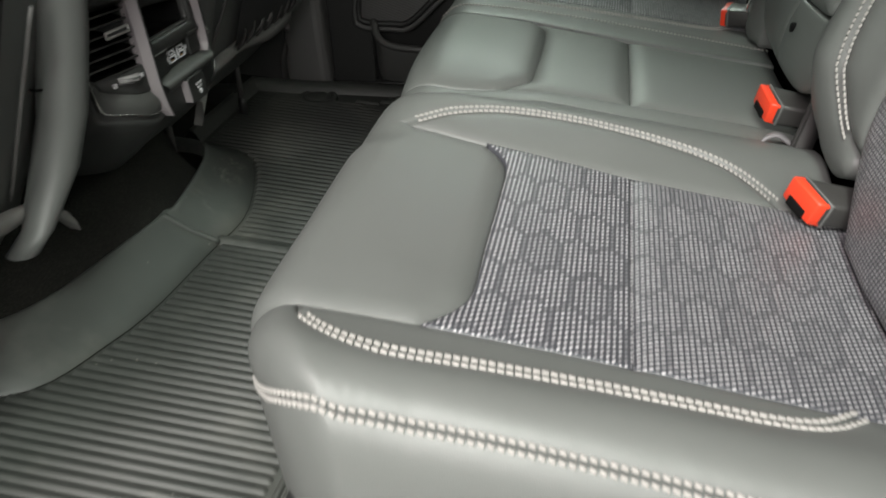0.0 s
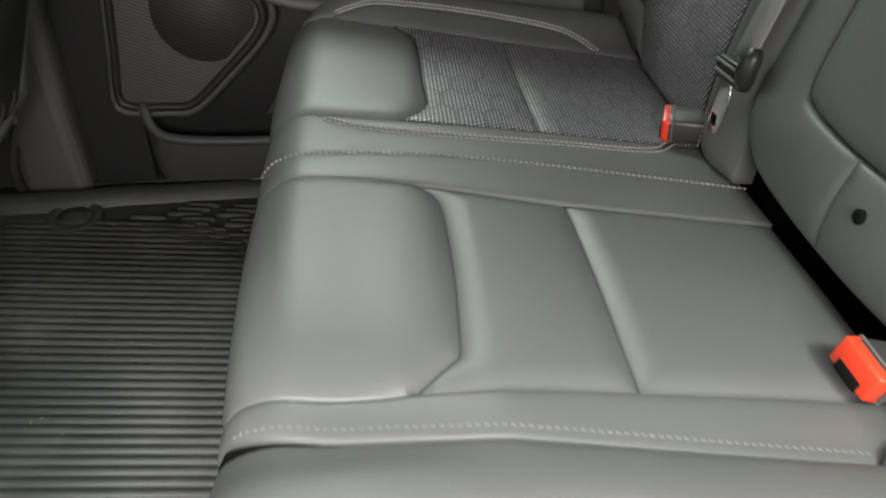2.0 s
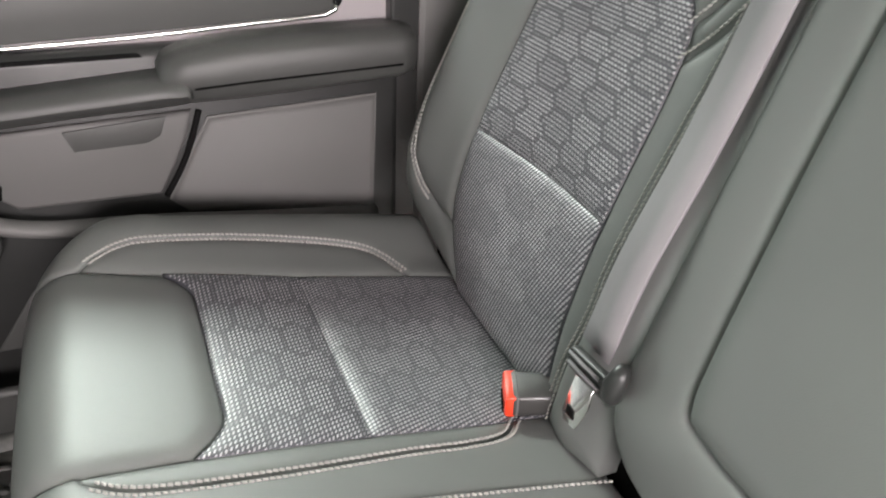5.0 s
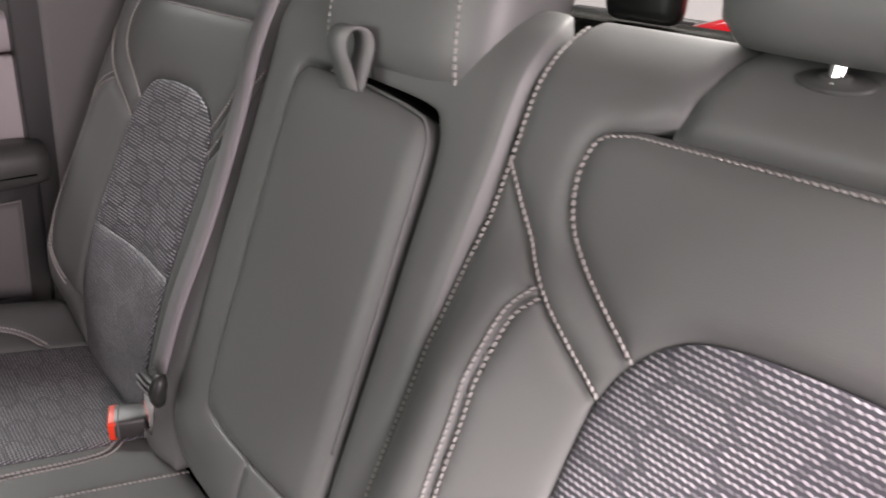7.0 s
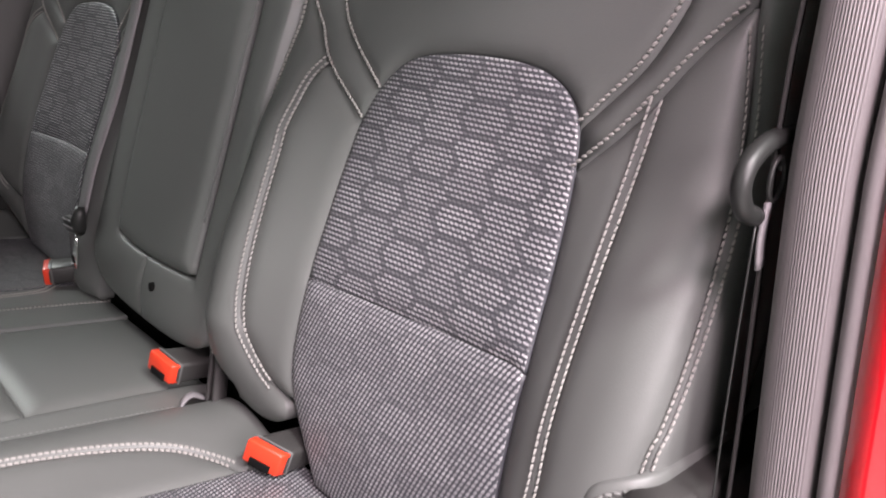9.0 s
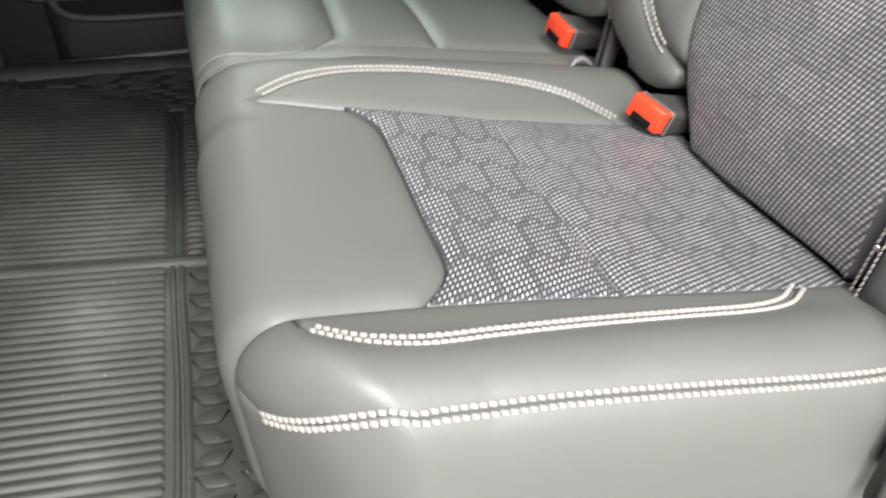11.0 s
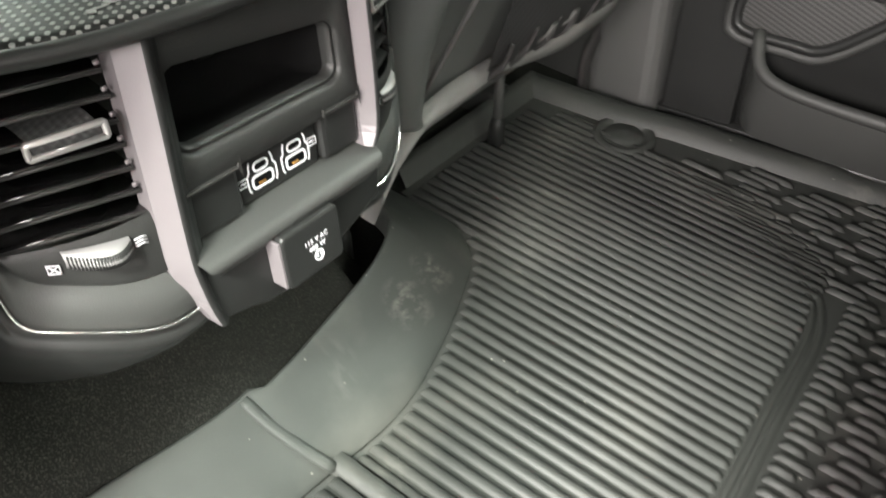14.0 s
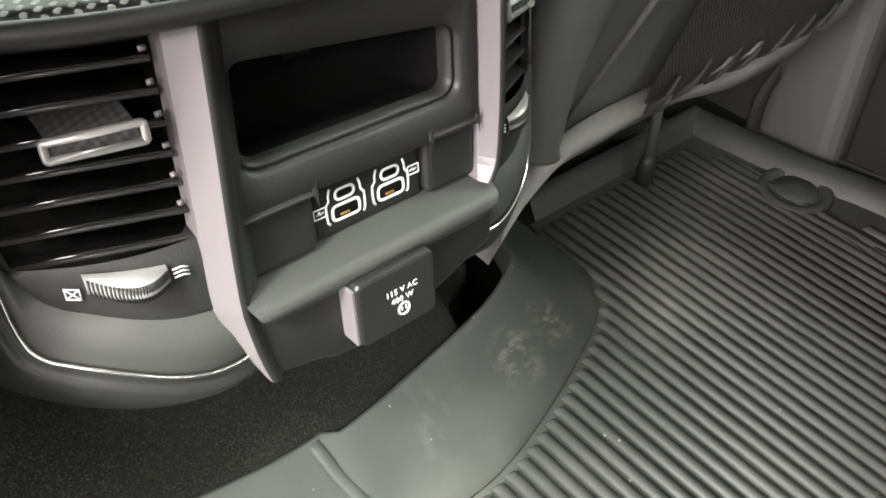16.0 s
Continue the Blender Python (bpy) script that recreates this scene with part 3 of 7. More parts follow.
def back_far(p):
    """Face of the far backrest, in the near one's coordinates: it rolls away at the far pillar."""
    y, z = p[:, 0], p[:, 1]
    u, v = np.maximum(y - 0.490, 0), np.maximum(z - 0.800, 0)
    du, dv, dx = wrap(u, v, 0.045, 0.052)
    zz = np.minimum(z, 0.800) + dv
    low = np.clip((0.78 - z) / 0.12, 0, 1)
    x = np.interp(zz, _z, _x) + dx - 0.010 * bump_at(y, 0.060, 0.034) * low
    x = x - 0.022 * bump_at(y, 0.480, 0.055) * low * np.clip((z - 0.36) / 0.08, 0, 1)
    x = x + 0.008 * bump_at(y, 0.25, 0.09) * bump_at(z, 0.52, 0.10) + back_tuck(y, z)
    return np.stack([x, np.minimum(y, 0.490) + du, zz], 1)


def back_middle(p):
    y, z = p[:, 0], p[:, 1]
    v = np.maximum(z - 0.805, 0)
    du, dv, dx = wrap(np.zeros_like(z), v, 0.03, 0.05)
    zz = np.minimum(z, 0.805) + dv
    x = 0.450 + 0.375 * (zz - 0.449) + dx
    x = x + np.maximum(0.42 - zz, 0) ** 2 * 4.0
    return np.stack([x, y, zz], 1)


def cushion_far(p):
    """Top of the far cushion, in the near one's coordinates: it rolls over at the far door instead."""
    y, s = p[:, 0], p[:, 1]
    u, v = np.maximum(y - 0.500, 0), np.maximum(0.048 - s, 0)
    du, dv, dz = wrap(u, v, 0.040, 0.052)
    x = np.maximum(s, 0.048) - dv
    yy = np.minimum(y, 0.500) + du
    z = 0.394 - 0.155 * x + 0.020 * bump_at(y, 0.485, 0.055) * np.clip(s / 0.1, 0.3, 1) - dz - tuck(y, s)
    z -= 0.005 * bump_at(y, 0.25, 0.10) * bump_at(s, 0.38, 0.15)
    x = x + 0.35 * np.maximum(dz - 0.06, 0) - 0.008 * np.clip((0.20 - s) / 0.08, 0, 1) + 0.06 * np.clip((y - 0.40) / 0.12, 0, 1.3) ** 2 * np.clip((0.14 - s) / 0.14, 0, 1)
    return np.stack([x, yy, z], 1)


def shifted(surf, d):
    def far(p):
        q = surf(p - [d, 0.0])
        q[:, 1] += d
        return q
    return far


def moved(d):
    return lambda line: np.array(line, float) + [d, 0.0]


FAR_SEAT, FAR_BACK = 0.838, 0.850


# seam lines of the outer cushions, as (y, x)
SB = [(0.413, 0.047), (0.430, 0.070), (0.446, 0.100), (0.458, 0.137), (0.463, 0.180), (0.463, 0.217), (0.459, 0.253), (0.452, 0.291), (0.442, 0.328), (0.426, 0.360), (0.400, 0.384), (0.378, 0.394)]
SBF = [(0.413, 0.047), (0.434, 0.062), (0.450, 0.090), (0.456, 0.150), (0.452, 0.245), (0.440, 0.334), (0.420, 0.370), (0.378, 0.394)]
SC = [(0.413, 0.048), (0.407, 0.080), (0.400, 0.128), (0.395, 0.175), (0.389, 0.222), (0.384, 0.265), (0.380, 0.331), (0.378, 0.394)]
SD = [(0.400, 0.128), (0.384, 0.143), (0.360, 0.152), (0.300, 0.154), (0.224, 0.154), (0.172, 0.155), (0.151, 0.153), (0.132, 0.144), (0.112, 0.128)]
SE = [(0.112, 0.128), (0.113, 0.185), (0.114, 0.257), (0.112, 0.326), (0.111, 0.400), (0.112, 0.448)]
SF = [(0.100, 0.050), (0.087, 0.078), (0.083, 0.120), (0.083, 0.200), (0.087, 0.290), (0.087, 0.345), (0.093, 0.382), (0.111, 0.400)]
SH = [(0.108, -0.150), (0.108, -0.060), (0.106, -0.020), (0.104, 0.015), (0.106, 0.045), (0.109, 0.080), (0.112, 0.128)]
SFN = [(0.096, 0.046), (0.083, 0.058), (0.074, 0.076), (0.070, 0.102), (0.071, 0.128), (0.075, 0.160), (0.080, 0.220), (0.083, 0.290), (0.085, 0.345), (0.093, 0.376), (0.111, 0.400)]
SG = [(0.078, -0.039), (0.064, -0.035), (0.051, -0.027), (0.040, -0.016), (0.030, -0.003), (0.022, 0.016), (0.018, 0.038), (0.017, 0.065), (0.019, 0.090), (0.022, 0.146), (0.023, 0.200), (0.022, 0.272), (0.020, 0.370), (0.022, 0.448)]


# the sewn join between the middle and the far cushion
JOIN = [(0.862, -0.150), (0.862, 0.000), (0.859, 0.020), (0.859, 0.040), (0.864, 0.062), (0.871, 0.098), (0.876, 0.145), (0.878, 0.200), (0.876, 0.260), (0.866, 0.400), (0.862, 0.448)]
# the gap between the near and the middle cushion
GAP = [(0.535, -0.150), (0.535, -0.020), (0.532, 0.004), (0.529, 0.020), (0.527, 0.045), (0.526, 0.075), (0.524, 0.117), (0.521, 0.165), (0.518, 0.224), (0.513, 0.307), (0.509, 0.391), (0.508, 0.448)]


def upto(line, stop):
    """The stretch of a line up to (or from) the point nearest to stop."""
    k = int(np.argmin(np.hypot(*(line - np.array(stop)).T)))
    return line[:k + 1], line[k:]


def plain_front(p):
    """Where the inner seam runs out over the cushion's front edge, it hardly shows."""
    return 1.0 - np.clip((0.062 - p[:, 1]) / 0.02, 0, 1) * np.clip((p[:, 0] - 0.36) / 0.03, 0, 1) * np.clip((0.470 - p[:, 0]) / 0.03, 0, 1)


def outer_cushion(far):
    S = shifted(cushion_far, FAR_SEAT) if far else cushion_outer
    M = moved(FAR_SEAT) if far else moved(0.0)
    sd = -1.0
    b, c, d, e, f, h, g = (cr(q) for q in (SBF if far else SB, SC, SD, SE, SF if far else SFN, SH, SG))
    f_top = f[::-1]
    base = thing("rear_seat", "dark leather rear seat with grey hexagon-cloth centre beside the " + ("closed" if far else "open") + " door", "seat", group="rear seats", at=(0.25, MID - 0.25 if far else 0.25, 0.20))
    wid = dict(side=sd)
    c1, c2 = upto(c, (0.400, 0.128))
    e1 = upto(e, (0.111, 0.400))[0]
    # front leather panel
    panel("front_panel", M(loop_of(h, d[::-1], c1[::-1], seg((0.413, 0.048), (0.411, -0.150)), seg((0.411, -0.150), (0.108, -0.150)))), S, LEATHER, base, puff=0.005, r=0.014, drop=0.0065, flat=None if far else plain_front, **wid)
    # cloth centre, in two pads
    mid = seg((0.113, 0.264), (0.385, 0.262))
    cm1, cm2 = upto(c2, (0.384, 0.262))
    em1, em2 = upto(e, (0.113, 0.264))
    panel("cloth_panel", M(loop_of(d, em1, mid, cm1[::-1])), S, CLOTH, base, puff=0.001, r=0.008, drop=0.0013, label="grey hexagon-weave cloth", **wid)
    panel("cloth_panel", M(loop_of(mid, cm2, seg((0.378, 0.394), (0.372, 0.448)), seg((0.372, 0.448), (0.113, 0.448)), em2[::-1])), S, CLOTH_REAR, base, puff=0.001, r=0.008, drop=0.0013, label="grey hexagon-weave cloth", **wid)
    # wedge between cloth and inner stitching
    panel("inner_wedge", M(loop_of(c, b[::-1])), S, LEATHER, base, r=0.014, drop=0.005, puff=0.002, **wid)
    rim = seg((0.640, -0.150), (0.640, 0.448)) if far else cr(GAP, 0.008)
    panel("inner_band", M(loop_of(seg((0.411, -0.150), (0.413, 0.048)), b, seg((0.378, 0.394), (0.372, 0.448)), seg((0.372, 0.448), rim[-1]), rim[::-1], seg(rim[0], (0.411, -0.150)))), S, LEATHER, base, r=0.006, drop=0.0038, puff=0.001, skirt=0.05, flat=None if far else plain_front, **wid)
    # wedge between cloth and outer stitching
    ha, hb = upto(h, (0.1055, 0.042))
    panel("outer_wedge", M(loop_of(hb, e1, f_top, seg(f[0], (0.1055, 0.042)))), S, LEATHER, base, r=0.010, drop=0.0025 if far else 0.002, **wid)
    if far:
        jn = cr(JOIN) - [FAR_SEAT, 0.0]
        panel("inner_band", M(loop_of(ha, f, seg((0.111, 0.400), (0.113, 0.448)), seg((0.113, 0.448), (0.024, 0.448)), jn[::-1], seg((0.024, -0.150), (0.108, -0.150)))), S, LEATHER, base, r=0.008, drop=0.0015, puff=0.001, **wid)
    else:
        panel("outer_bolster", M(loop_of(ha[np.argmin(np.abs(ha[:, 1] + 0.03)):], f, seg((0.111, 0.400), (0.113, 0.448)), seg((0.113, 0.448), (0.022, 0.448)), g[::-1], seg(g[0], (0.1065, -0.030)))), S, LEATHER, base, r=0.012, drop=0.002, puff=0.004, **wid)
        panel("side_panel", M(loop_of(g, seg((0.022, 0.448), (-0.150, 0.448)), seg((-0.150, 0.448), (-0.150, -0.150)), seg((-0.150, -0.150), (0.108, -0.150)), seg((0.108, -0.150), (0.1065, -0.030)), seg((0.1065, -0.030), g[0]))), S, LEATHER, base, r=0.010, drop=0.0015, res=0.014, **wid)
    ps = (-0.0040, 0.0040)
    thin = dict(long=0.0039, pitch=0.0052, wide=0.0019, high=0.0010)
    stitches(M(b[2:-2]), S, base, sd, offs=ps, **thin)
    stitches(M(f[1:]), S, base, sd, offs=ps, lift=0.0005, **(thin if far else dict(long=0.0045, pitch=0.0054, wide=0.0031)))
    if not far:
        stitches(M(g), S, base, sd, offs=(-0.0025, 0.0025), long=0.0042, pitch=0.0056, wide=0.0034, high=0.0011)
    # underside and hinge foot
    y0, y1 = (0.88, 1.33) if far else (0.03, 0.505)
    sub("under_tray", box_bm((0.04, min(y0, y1), 0.20), (0.46, max(y0, y1), 0.27), 0.01), PLASTIC, base)
    return base


near_cushion = outer_cushion(False)
far_cushion = outer_cushion(True)

# the middle place: three plain leather pads between two bands
middle = thing("rear_seat", "plain dark leather middle rear seat with pressed pads", "seat", group="rear seats", at=(0.25, 0.69, 0.20))
near_band = cr([(0.567, -0.150), (0.566, -0.020), (0.563, 0.014), (0.561, 0.034), (0.560, 0.058), (0.561, 0.098), (0.563, 0.120), (0.566, 0.186), (0.567, 0.231), (0.569, 0.368), (0.568, 0.412), (0.565, 0.448)])
far_band = cr([(0.812, -0.150), (0.812, 0.010), (0.818, 0.067), (0.820, 0.122), (0.814, 0.180), (0.805, 0.258), (0.797, 0.414), (0.795, 0.448)])
nb1, nb2 = upto(near_band, (0.563, 0.118))
pad1 = cr([(0.563, 0.118), (0.579, 0.132), (0.592, 0.1445), (0.602, 0.150), (0.640, 0.152), (0.700, 0.153), (0.780, 0.150), (0.805, 0.143), (0.820, 0.127)])
fb1, fb2 = upto(far_band, (0.820, 0.127))
pad2 = seg((0.567, 0.262), (0.804, 0.260))
nb3, nb4 = upto(nb2, (0.567, 0.262))
fb3, fb4 = upto(fb2, (0.804, 0.260))
panel("front_pad", loop_of(nb1, pad1, fb1[::-1], seg((0.812, -0.150), (0.567, -0.150))), cushion_middle, LEATHER, middle, side=-1.0, puff=0.004, r=0.014, drop=0.0052, flat=lambda p: 0.35 + 0.65 * np.clip((p[:, 1] - 0.085) / 0.03, 0, 1))
panel("middle_pad", loop_of(nb3, pad2, fb3[::-1], pad1[::-1]), cushion_middle, LEATHER, middle, side=-1.0, puff=0.001, r=0.020, drop=0.006)
panel("rear_pad", loop_of(nb4, seg((0.565, 0.448), (0.795, 0.448)), fb4[::-1], pad2[::-1]), cushion_middle, LEATHER, middle, side=-1.0, puff=0.001, r=0.020, drop=0.006)
near_rim = cr(GAP, 0.008)
near_rim = near_rim + np.stack([0.0045 + 0.0045 * np.clip((0.03 - near_rim[:, 1]) / 0.04, 0, 1), 0 * near_rim[:, 1]], 1)
panel("near_band", loop_of(near_band, seg((0.565, 0.448), near_rim[-1]), near_rim[::-1], seg(near_rim[0], (0.567, -0.150))), cushion_middle, LEATHER, middle, side=-1.0, r=0.006, drop=0.003, puff=0.002, skirt=0.05)
# black strip added as the shade in the gap, towards its front end
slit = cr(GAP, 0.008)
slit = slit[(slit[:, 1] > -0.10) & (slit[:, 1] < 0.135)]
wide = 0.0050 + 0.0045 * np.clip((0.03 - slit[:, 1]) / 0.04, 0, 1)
sub("gap_shade", loft([[tuple(p - [0, 0.0015, 0.0050]), tuple(q - [0, 0.0, 0.0040])] for p, q in zip(cushion_outer(slit), cushion_middle(slit + np.stack([wide, 0 * wide], 1)))]), DARK, middle, "black strip painted in as shade in the gap between two cushions")
join = cr(JOIN)
panel("far_band", loop_of(far_band, seg((0.795, 0.448), (0.862, 0.448)), join[::-1], seg((0.862, -0.150), (0.812, -0.150))), cushion_middle, LEATHER, middle, side=-1.0, r=0.008, drop=0.0015, puff=0.001)
stitches(join[22:], cushion_middle, middle, -1.0, long=0.0032, pitch=0.0052, wide=0.0017, high=0.0010, offs=(0.004,), lift=0.001)
stitches(cr(GAP[2:-1]) + [0.0130, 0.0], cushion_middle, middle, -1.0, long=0.0036, pitch=0.0052, wide=0.0015, high=0.0010, mat=DARK_THREAD, label="dark tonal stitching")
sub("under_tray", box_bm((0.04, 0.53, 0.20), (0.46, 0.86, 0.27), 0.01), PLASTIC, middle)

# seam lines of the outer backrests, as (y, z)
BF_L = [(0.320, 0.330), (0.360, 0.385), (0.380, 0.430), (0.385, 0.500), (0.387, 0.560), (0.387, 0.601), (0.385, 0.638)]
BF_T = [(0.385, 0.638), (0.373, 0.666), (0.350, 0.690), (0.319, 0.703), (0.254, 0.709), (0.201, 0.707), (0.172, 0.699), (0.152, 0.685), (0.142, 0.667), (0.138, 0.644)]
BF_R = [(0.138, 0.644), (0.134, 0.605), (0.131, 0.555), (0.127, 0.510), (0.122, 0.440), (0.116, 0.390), (0.113, 0.330)]
BI_L = [(0.371, 0.668), (0.411, 0.697), (0.440, 0.722), (0.453, 0.746), (0.456, 0.772), (0.447, 0.792), (0.421, 0.799)]
BI_T = [(0.421, 0.799), (0.291, 0.801), (0.202, 0.802), (0.117, 0.804)]
BI_R = [(0.117, 0.804), (0.096, 0.801), (0.086, 0.792), (0.081, 0.772), (0.085, 0.750), (0.102, 0.716), (0.126, 0.688), (0.142, 0.671)]
BJ_L = [(0.385, 0.640), (0.418, 0.662), (0.450, 0.687), (0.485, 0.720), (0.519, 0.757)]
BJ_R = [(0.137, 0.642), (0.106, 0.673), (0.085, 0.699), (0.063, 0.729), (0.038, 0.757)]
BK = [(0.452, 0.688), (0.473, 0.676), (0.488, 0.657), (0.497, 0.628), (0.500, 0.579), (0.497, 0.523), (0.489, 0.470), (0.472, 0.432), (0.446, 0.406), (0.405, 0.392)]
BKN = [(0.450, 0.688), (0.463, 0.671), (0.465, 0.642), (0.462, 0.607), (0.460, 0.563), (0.457, 0.525), (0.453, 0.483), (0.449, 0.456), (0.439, 0.427), (0.420, 0.403), (0.397, 0.391)]
BL = [(0.085, 0.698), (0.089, 0.633), (0.090, 0.569), (0.087, 0.490), (0.083, 0.440), (0.090, 0.390), (0.095, 0.330)]
BN = [(0.038, 0.790), (0.034, 0.757), (0.024, 0.713), (0.018, 0.682), (0.013, 0.648), (0.008, 0.600), (0.005, 0.550), (0.006, 0.510), (0.010, 0.480), (0.012, 0.330)]
BM = [(0.520, 0.860), (0.520, 0.757), (0.528, 0.677), (0.530, 0.600), (0.530, 0.500), (0.522, 0.420), (0.500, 0.380), (0.470, 0.360)]


def outer_back(far, base):
    S = shifted(back_far, FAR_BACK) if far else back_outer
    M = moved(FAR_BACK) if far else moved(0.0)
    sd = -1.0
    k = dict(side=sd)
    fl, ft, fr, il, it, ir, jl, jr, kk, l, n, m = (cr(q) for q in (BF_L, BF_T, BF_R, BI_L, BI_T, BI_R, BJ_L, BJ_R, BK if far else BKN, BL, BN, BM))
    # cloth, in two pads
    fl1, fl2 = upto(fl, (0.386, 0.502))
    fr1, fr2 = upto(fr, (0.127, 0.507))
    fold = seg((0.385, 0.500), (0.127, 0.507))
    panel("back_cloth_panel", M(loop_of(fl2, ft, fr1, fold[::-1])), S, BACK_CLOTH, base, puff=0.002, r=0.010, drop=0.0022, label="grey hexagon-weave cloth", **k)
    panel("back_cloth_panel", M(loop_of(fold, fr2, seg((0.113, 0.330), (0.320, 0.330)), fl1)), S, BACK_CLOTH_LOW, base, puff=0.002, r=0.010, drop=0.0022, label="grey hexagon-weave cloth", **k)
    # upper panel inside the loop stitching
    t1, t2 = upto(ft, (0.371, 0.669))
    t2a, t2b = upto(t2, (0.142, 0.668))
    panel("back_upper_panel", M(loop_of(il, it, ir, t2a[::-1])), S, LEATHER, base, puff=0.003, r=0.012, drop=0.005, **k)
    # V-shaped bands
    crown = loop_of(jl, seg((0.519, 0.757), (0.519, 0.880)), seg((0.519, 0.880), (0.386, 0.880)), seg((0.386, 0.880), (0.398, 0.799)), it[:1], il[::-1], t1[::-1])
    panel("back_shoulder_band", M(crown), S, LEATHER, base, r=0.012, drop=0.005, puff=0.002, **k)
    crown2 = loop_of(seg((0.398, 0.7995), (0.386, 0.880)), seg((0.386, 0.880), (0.038, 0.880)), seg((0.038, 0.880), (0.038, 0.757)), jr[::-1], t2b[::-1], ir[::-1], it[::-1][:-2])
    panel("back_shoulder_band", M(crown2), S, LEATHER, base, r=0.012, drop=0.005, puff=0.002, **k)
    # inner wedge and bolster
    fl_low = fl[np.argmin(np.hypot(*(fl - np.array((0.366, 0.392))).T)):]
    jlk1, jlk2 = upto(jl, (0.452, 0.688))
    panel("back_inner_wedge", M(loop_of(fl_low, jlk1, kk, seg(kk[-1], fl_low[0]))), S, LEATHER, base, r=0.014, drop=0.006, puff=0.003, **k)
    panel("back_inner_bolster", M(loop_of(kk[::-1], jlk2, m[np.argmin(np.abs(m[:, 1] - 0.757)):], *((seg((0.470, 0.360), (0.320, 0.330)), fl[:np.argmin(np.hypot(*(fl - np.array((0.366, 0.392))).T)) + 1]) if far else (cr([(0.470, 0.352), (0.432, 0.350), (0.402, 0.355), (0.382, 0.366), (0.380, 0.380), kk[-1]]),)))), S, LEATHER, base, r=0.014, drop=0.006, puff=0.003, skirt=0.06, **k)
    # outer wedge and bolster
    jr1, jr2 = upto(jr, (0.085, 0.699))
    foot = 0.330 if far else 0.402
    lw, fw = l[l[:, 1] >= foot], fr[fr[:, 1] >= foot]
    panel("back_outer_wedge", M(loop_of(jr1, lw, seg(lw[-1], fw[-1]), fw[::-1])), S, LEATHER, base, r=0.014, drop=0.006, **k)
    nlow = n[np.argmin(np.abs(n[:, 1] - 0.757)):]
    panel("back_outer_bolster", M(loop_of(l[::-1], jr2, nlow, seg((0.012, 0.330), (0.095, 0.330)))), S, LEATHER, base, r=0.014, drop=0.006, puff=0.003, **k)
    if not far:
        panel("back_side_panel", M(loop_of(n, seg((0.012, 0.330), (-0.100, 0.330)), seg((-0.100, 0.330), (-0.100, 0.880)), seg((-0.100, 0.880), (0.038, 0.880)), seg((0.038, 0.880), (0.040, 0.790)))), S, LEATHER, base, r=0.010, drop=0.005, res=0.014, **k)
    # stitching
    one = dict(long=0.0038, pitch=0.0051, wide=0.0018, high=0.0009)
    ps = (-0.0040, 0.0040)
    stitches(M(kk[:-4] if far else kk[:-1]), S, base, sd, long=0.0042, pitch=0.0054, wide=0.0014, high=0.0010, offs=ps)
    stitches(M(l), S, base, sd, long=0.0044, pitch=0.0053, wide=0.0010, high=0.0008, offs=ps)
    if not far:
        stitches(M(n[8:]), S, base, sd, offs=(-0.003, 0.004), long=0.0038, pitch=0.0051, wide=0.0011, high=0.0008)
    stitches(M(np.vstack([il, it[1:], ir[1:]])), S, base, sd, offs=(0.0035,), **one)
    stitches(M(jl), S, base, sd, offs=(0.0035,), **one)
    stitches(M(jr), S, base, sd, offs=(-0.0035,), **one)
    if not far:
        stitches(M(m[:-8]), S, base, sd, offs=(-0.005,), **one)
    # shell behind
    y0, y1 = (0.88, 1.34) if far else (0.03, 0.515)
    bm = loft([[(0.60, y0, 0.30), (0.60, y1, 0.30)], [(0.71, y0, 0.82), (0.71, y1, 0.82)], [(0.74, y0, 0.82), (0.74, y1, 0.82)], [(0.70, y0, 0.30), (0.70, y1, 0.30)]])
    sub("back_shell", bm, PLASTIC, base)
    return base


outer_back(False, near_cushion)
outer_back(True, far_cushion)

# middle backrest with the folding armrest
ARM = cr([(0.594, 0.448), (0.700, 0.442), (0.780, 0.446), (0.796, 0.458), (0.803, 0.500), (0.813, 0.650), (0.815, 0.755), (0.806, 0.776), (0.785, 0.781), (0.700, 0.778), (0.625, 0.771), (0.604, 0.762), (0.596, 0.738), (0.592, 0.650), (0.588, 0.500), (0.588, 0.460)], closed=True)
REC = cr([(0.590, 0.444), (0.700, 0.438), (0.782, 0.441), (0.799, 0.456), (0.806, 0.500), (0.816, 0.650), (0.818, 0.757), (0.811, 0.780), (0.787, 0.786), (0.700, 0.785), (0.612, 0.780), (0.592, 0.769), (0.582, 0.740), (0.579, 0.650), (0.577, 0.500), (0.577, 0.450)], closed=True)


def armrest_face(p):
    q = back_middle(p)
    q[:, 0] -= 0.004
    return q


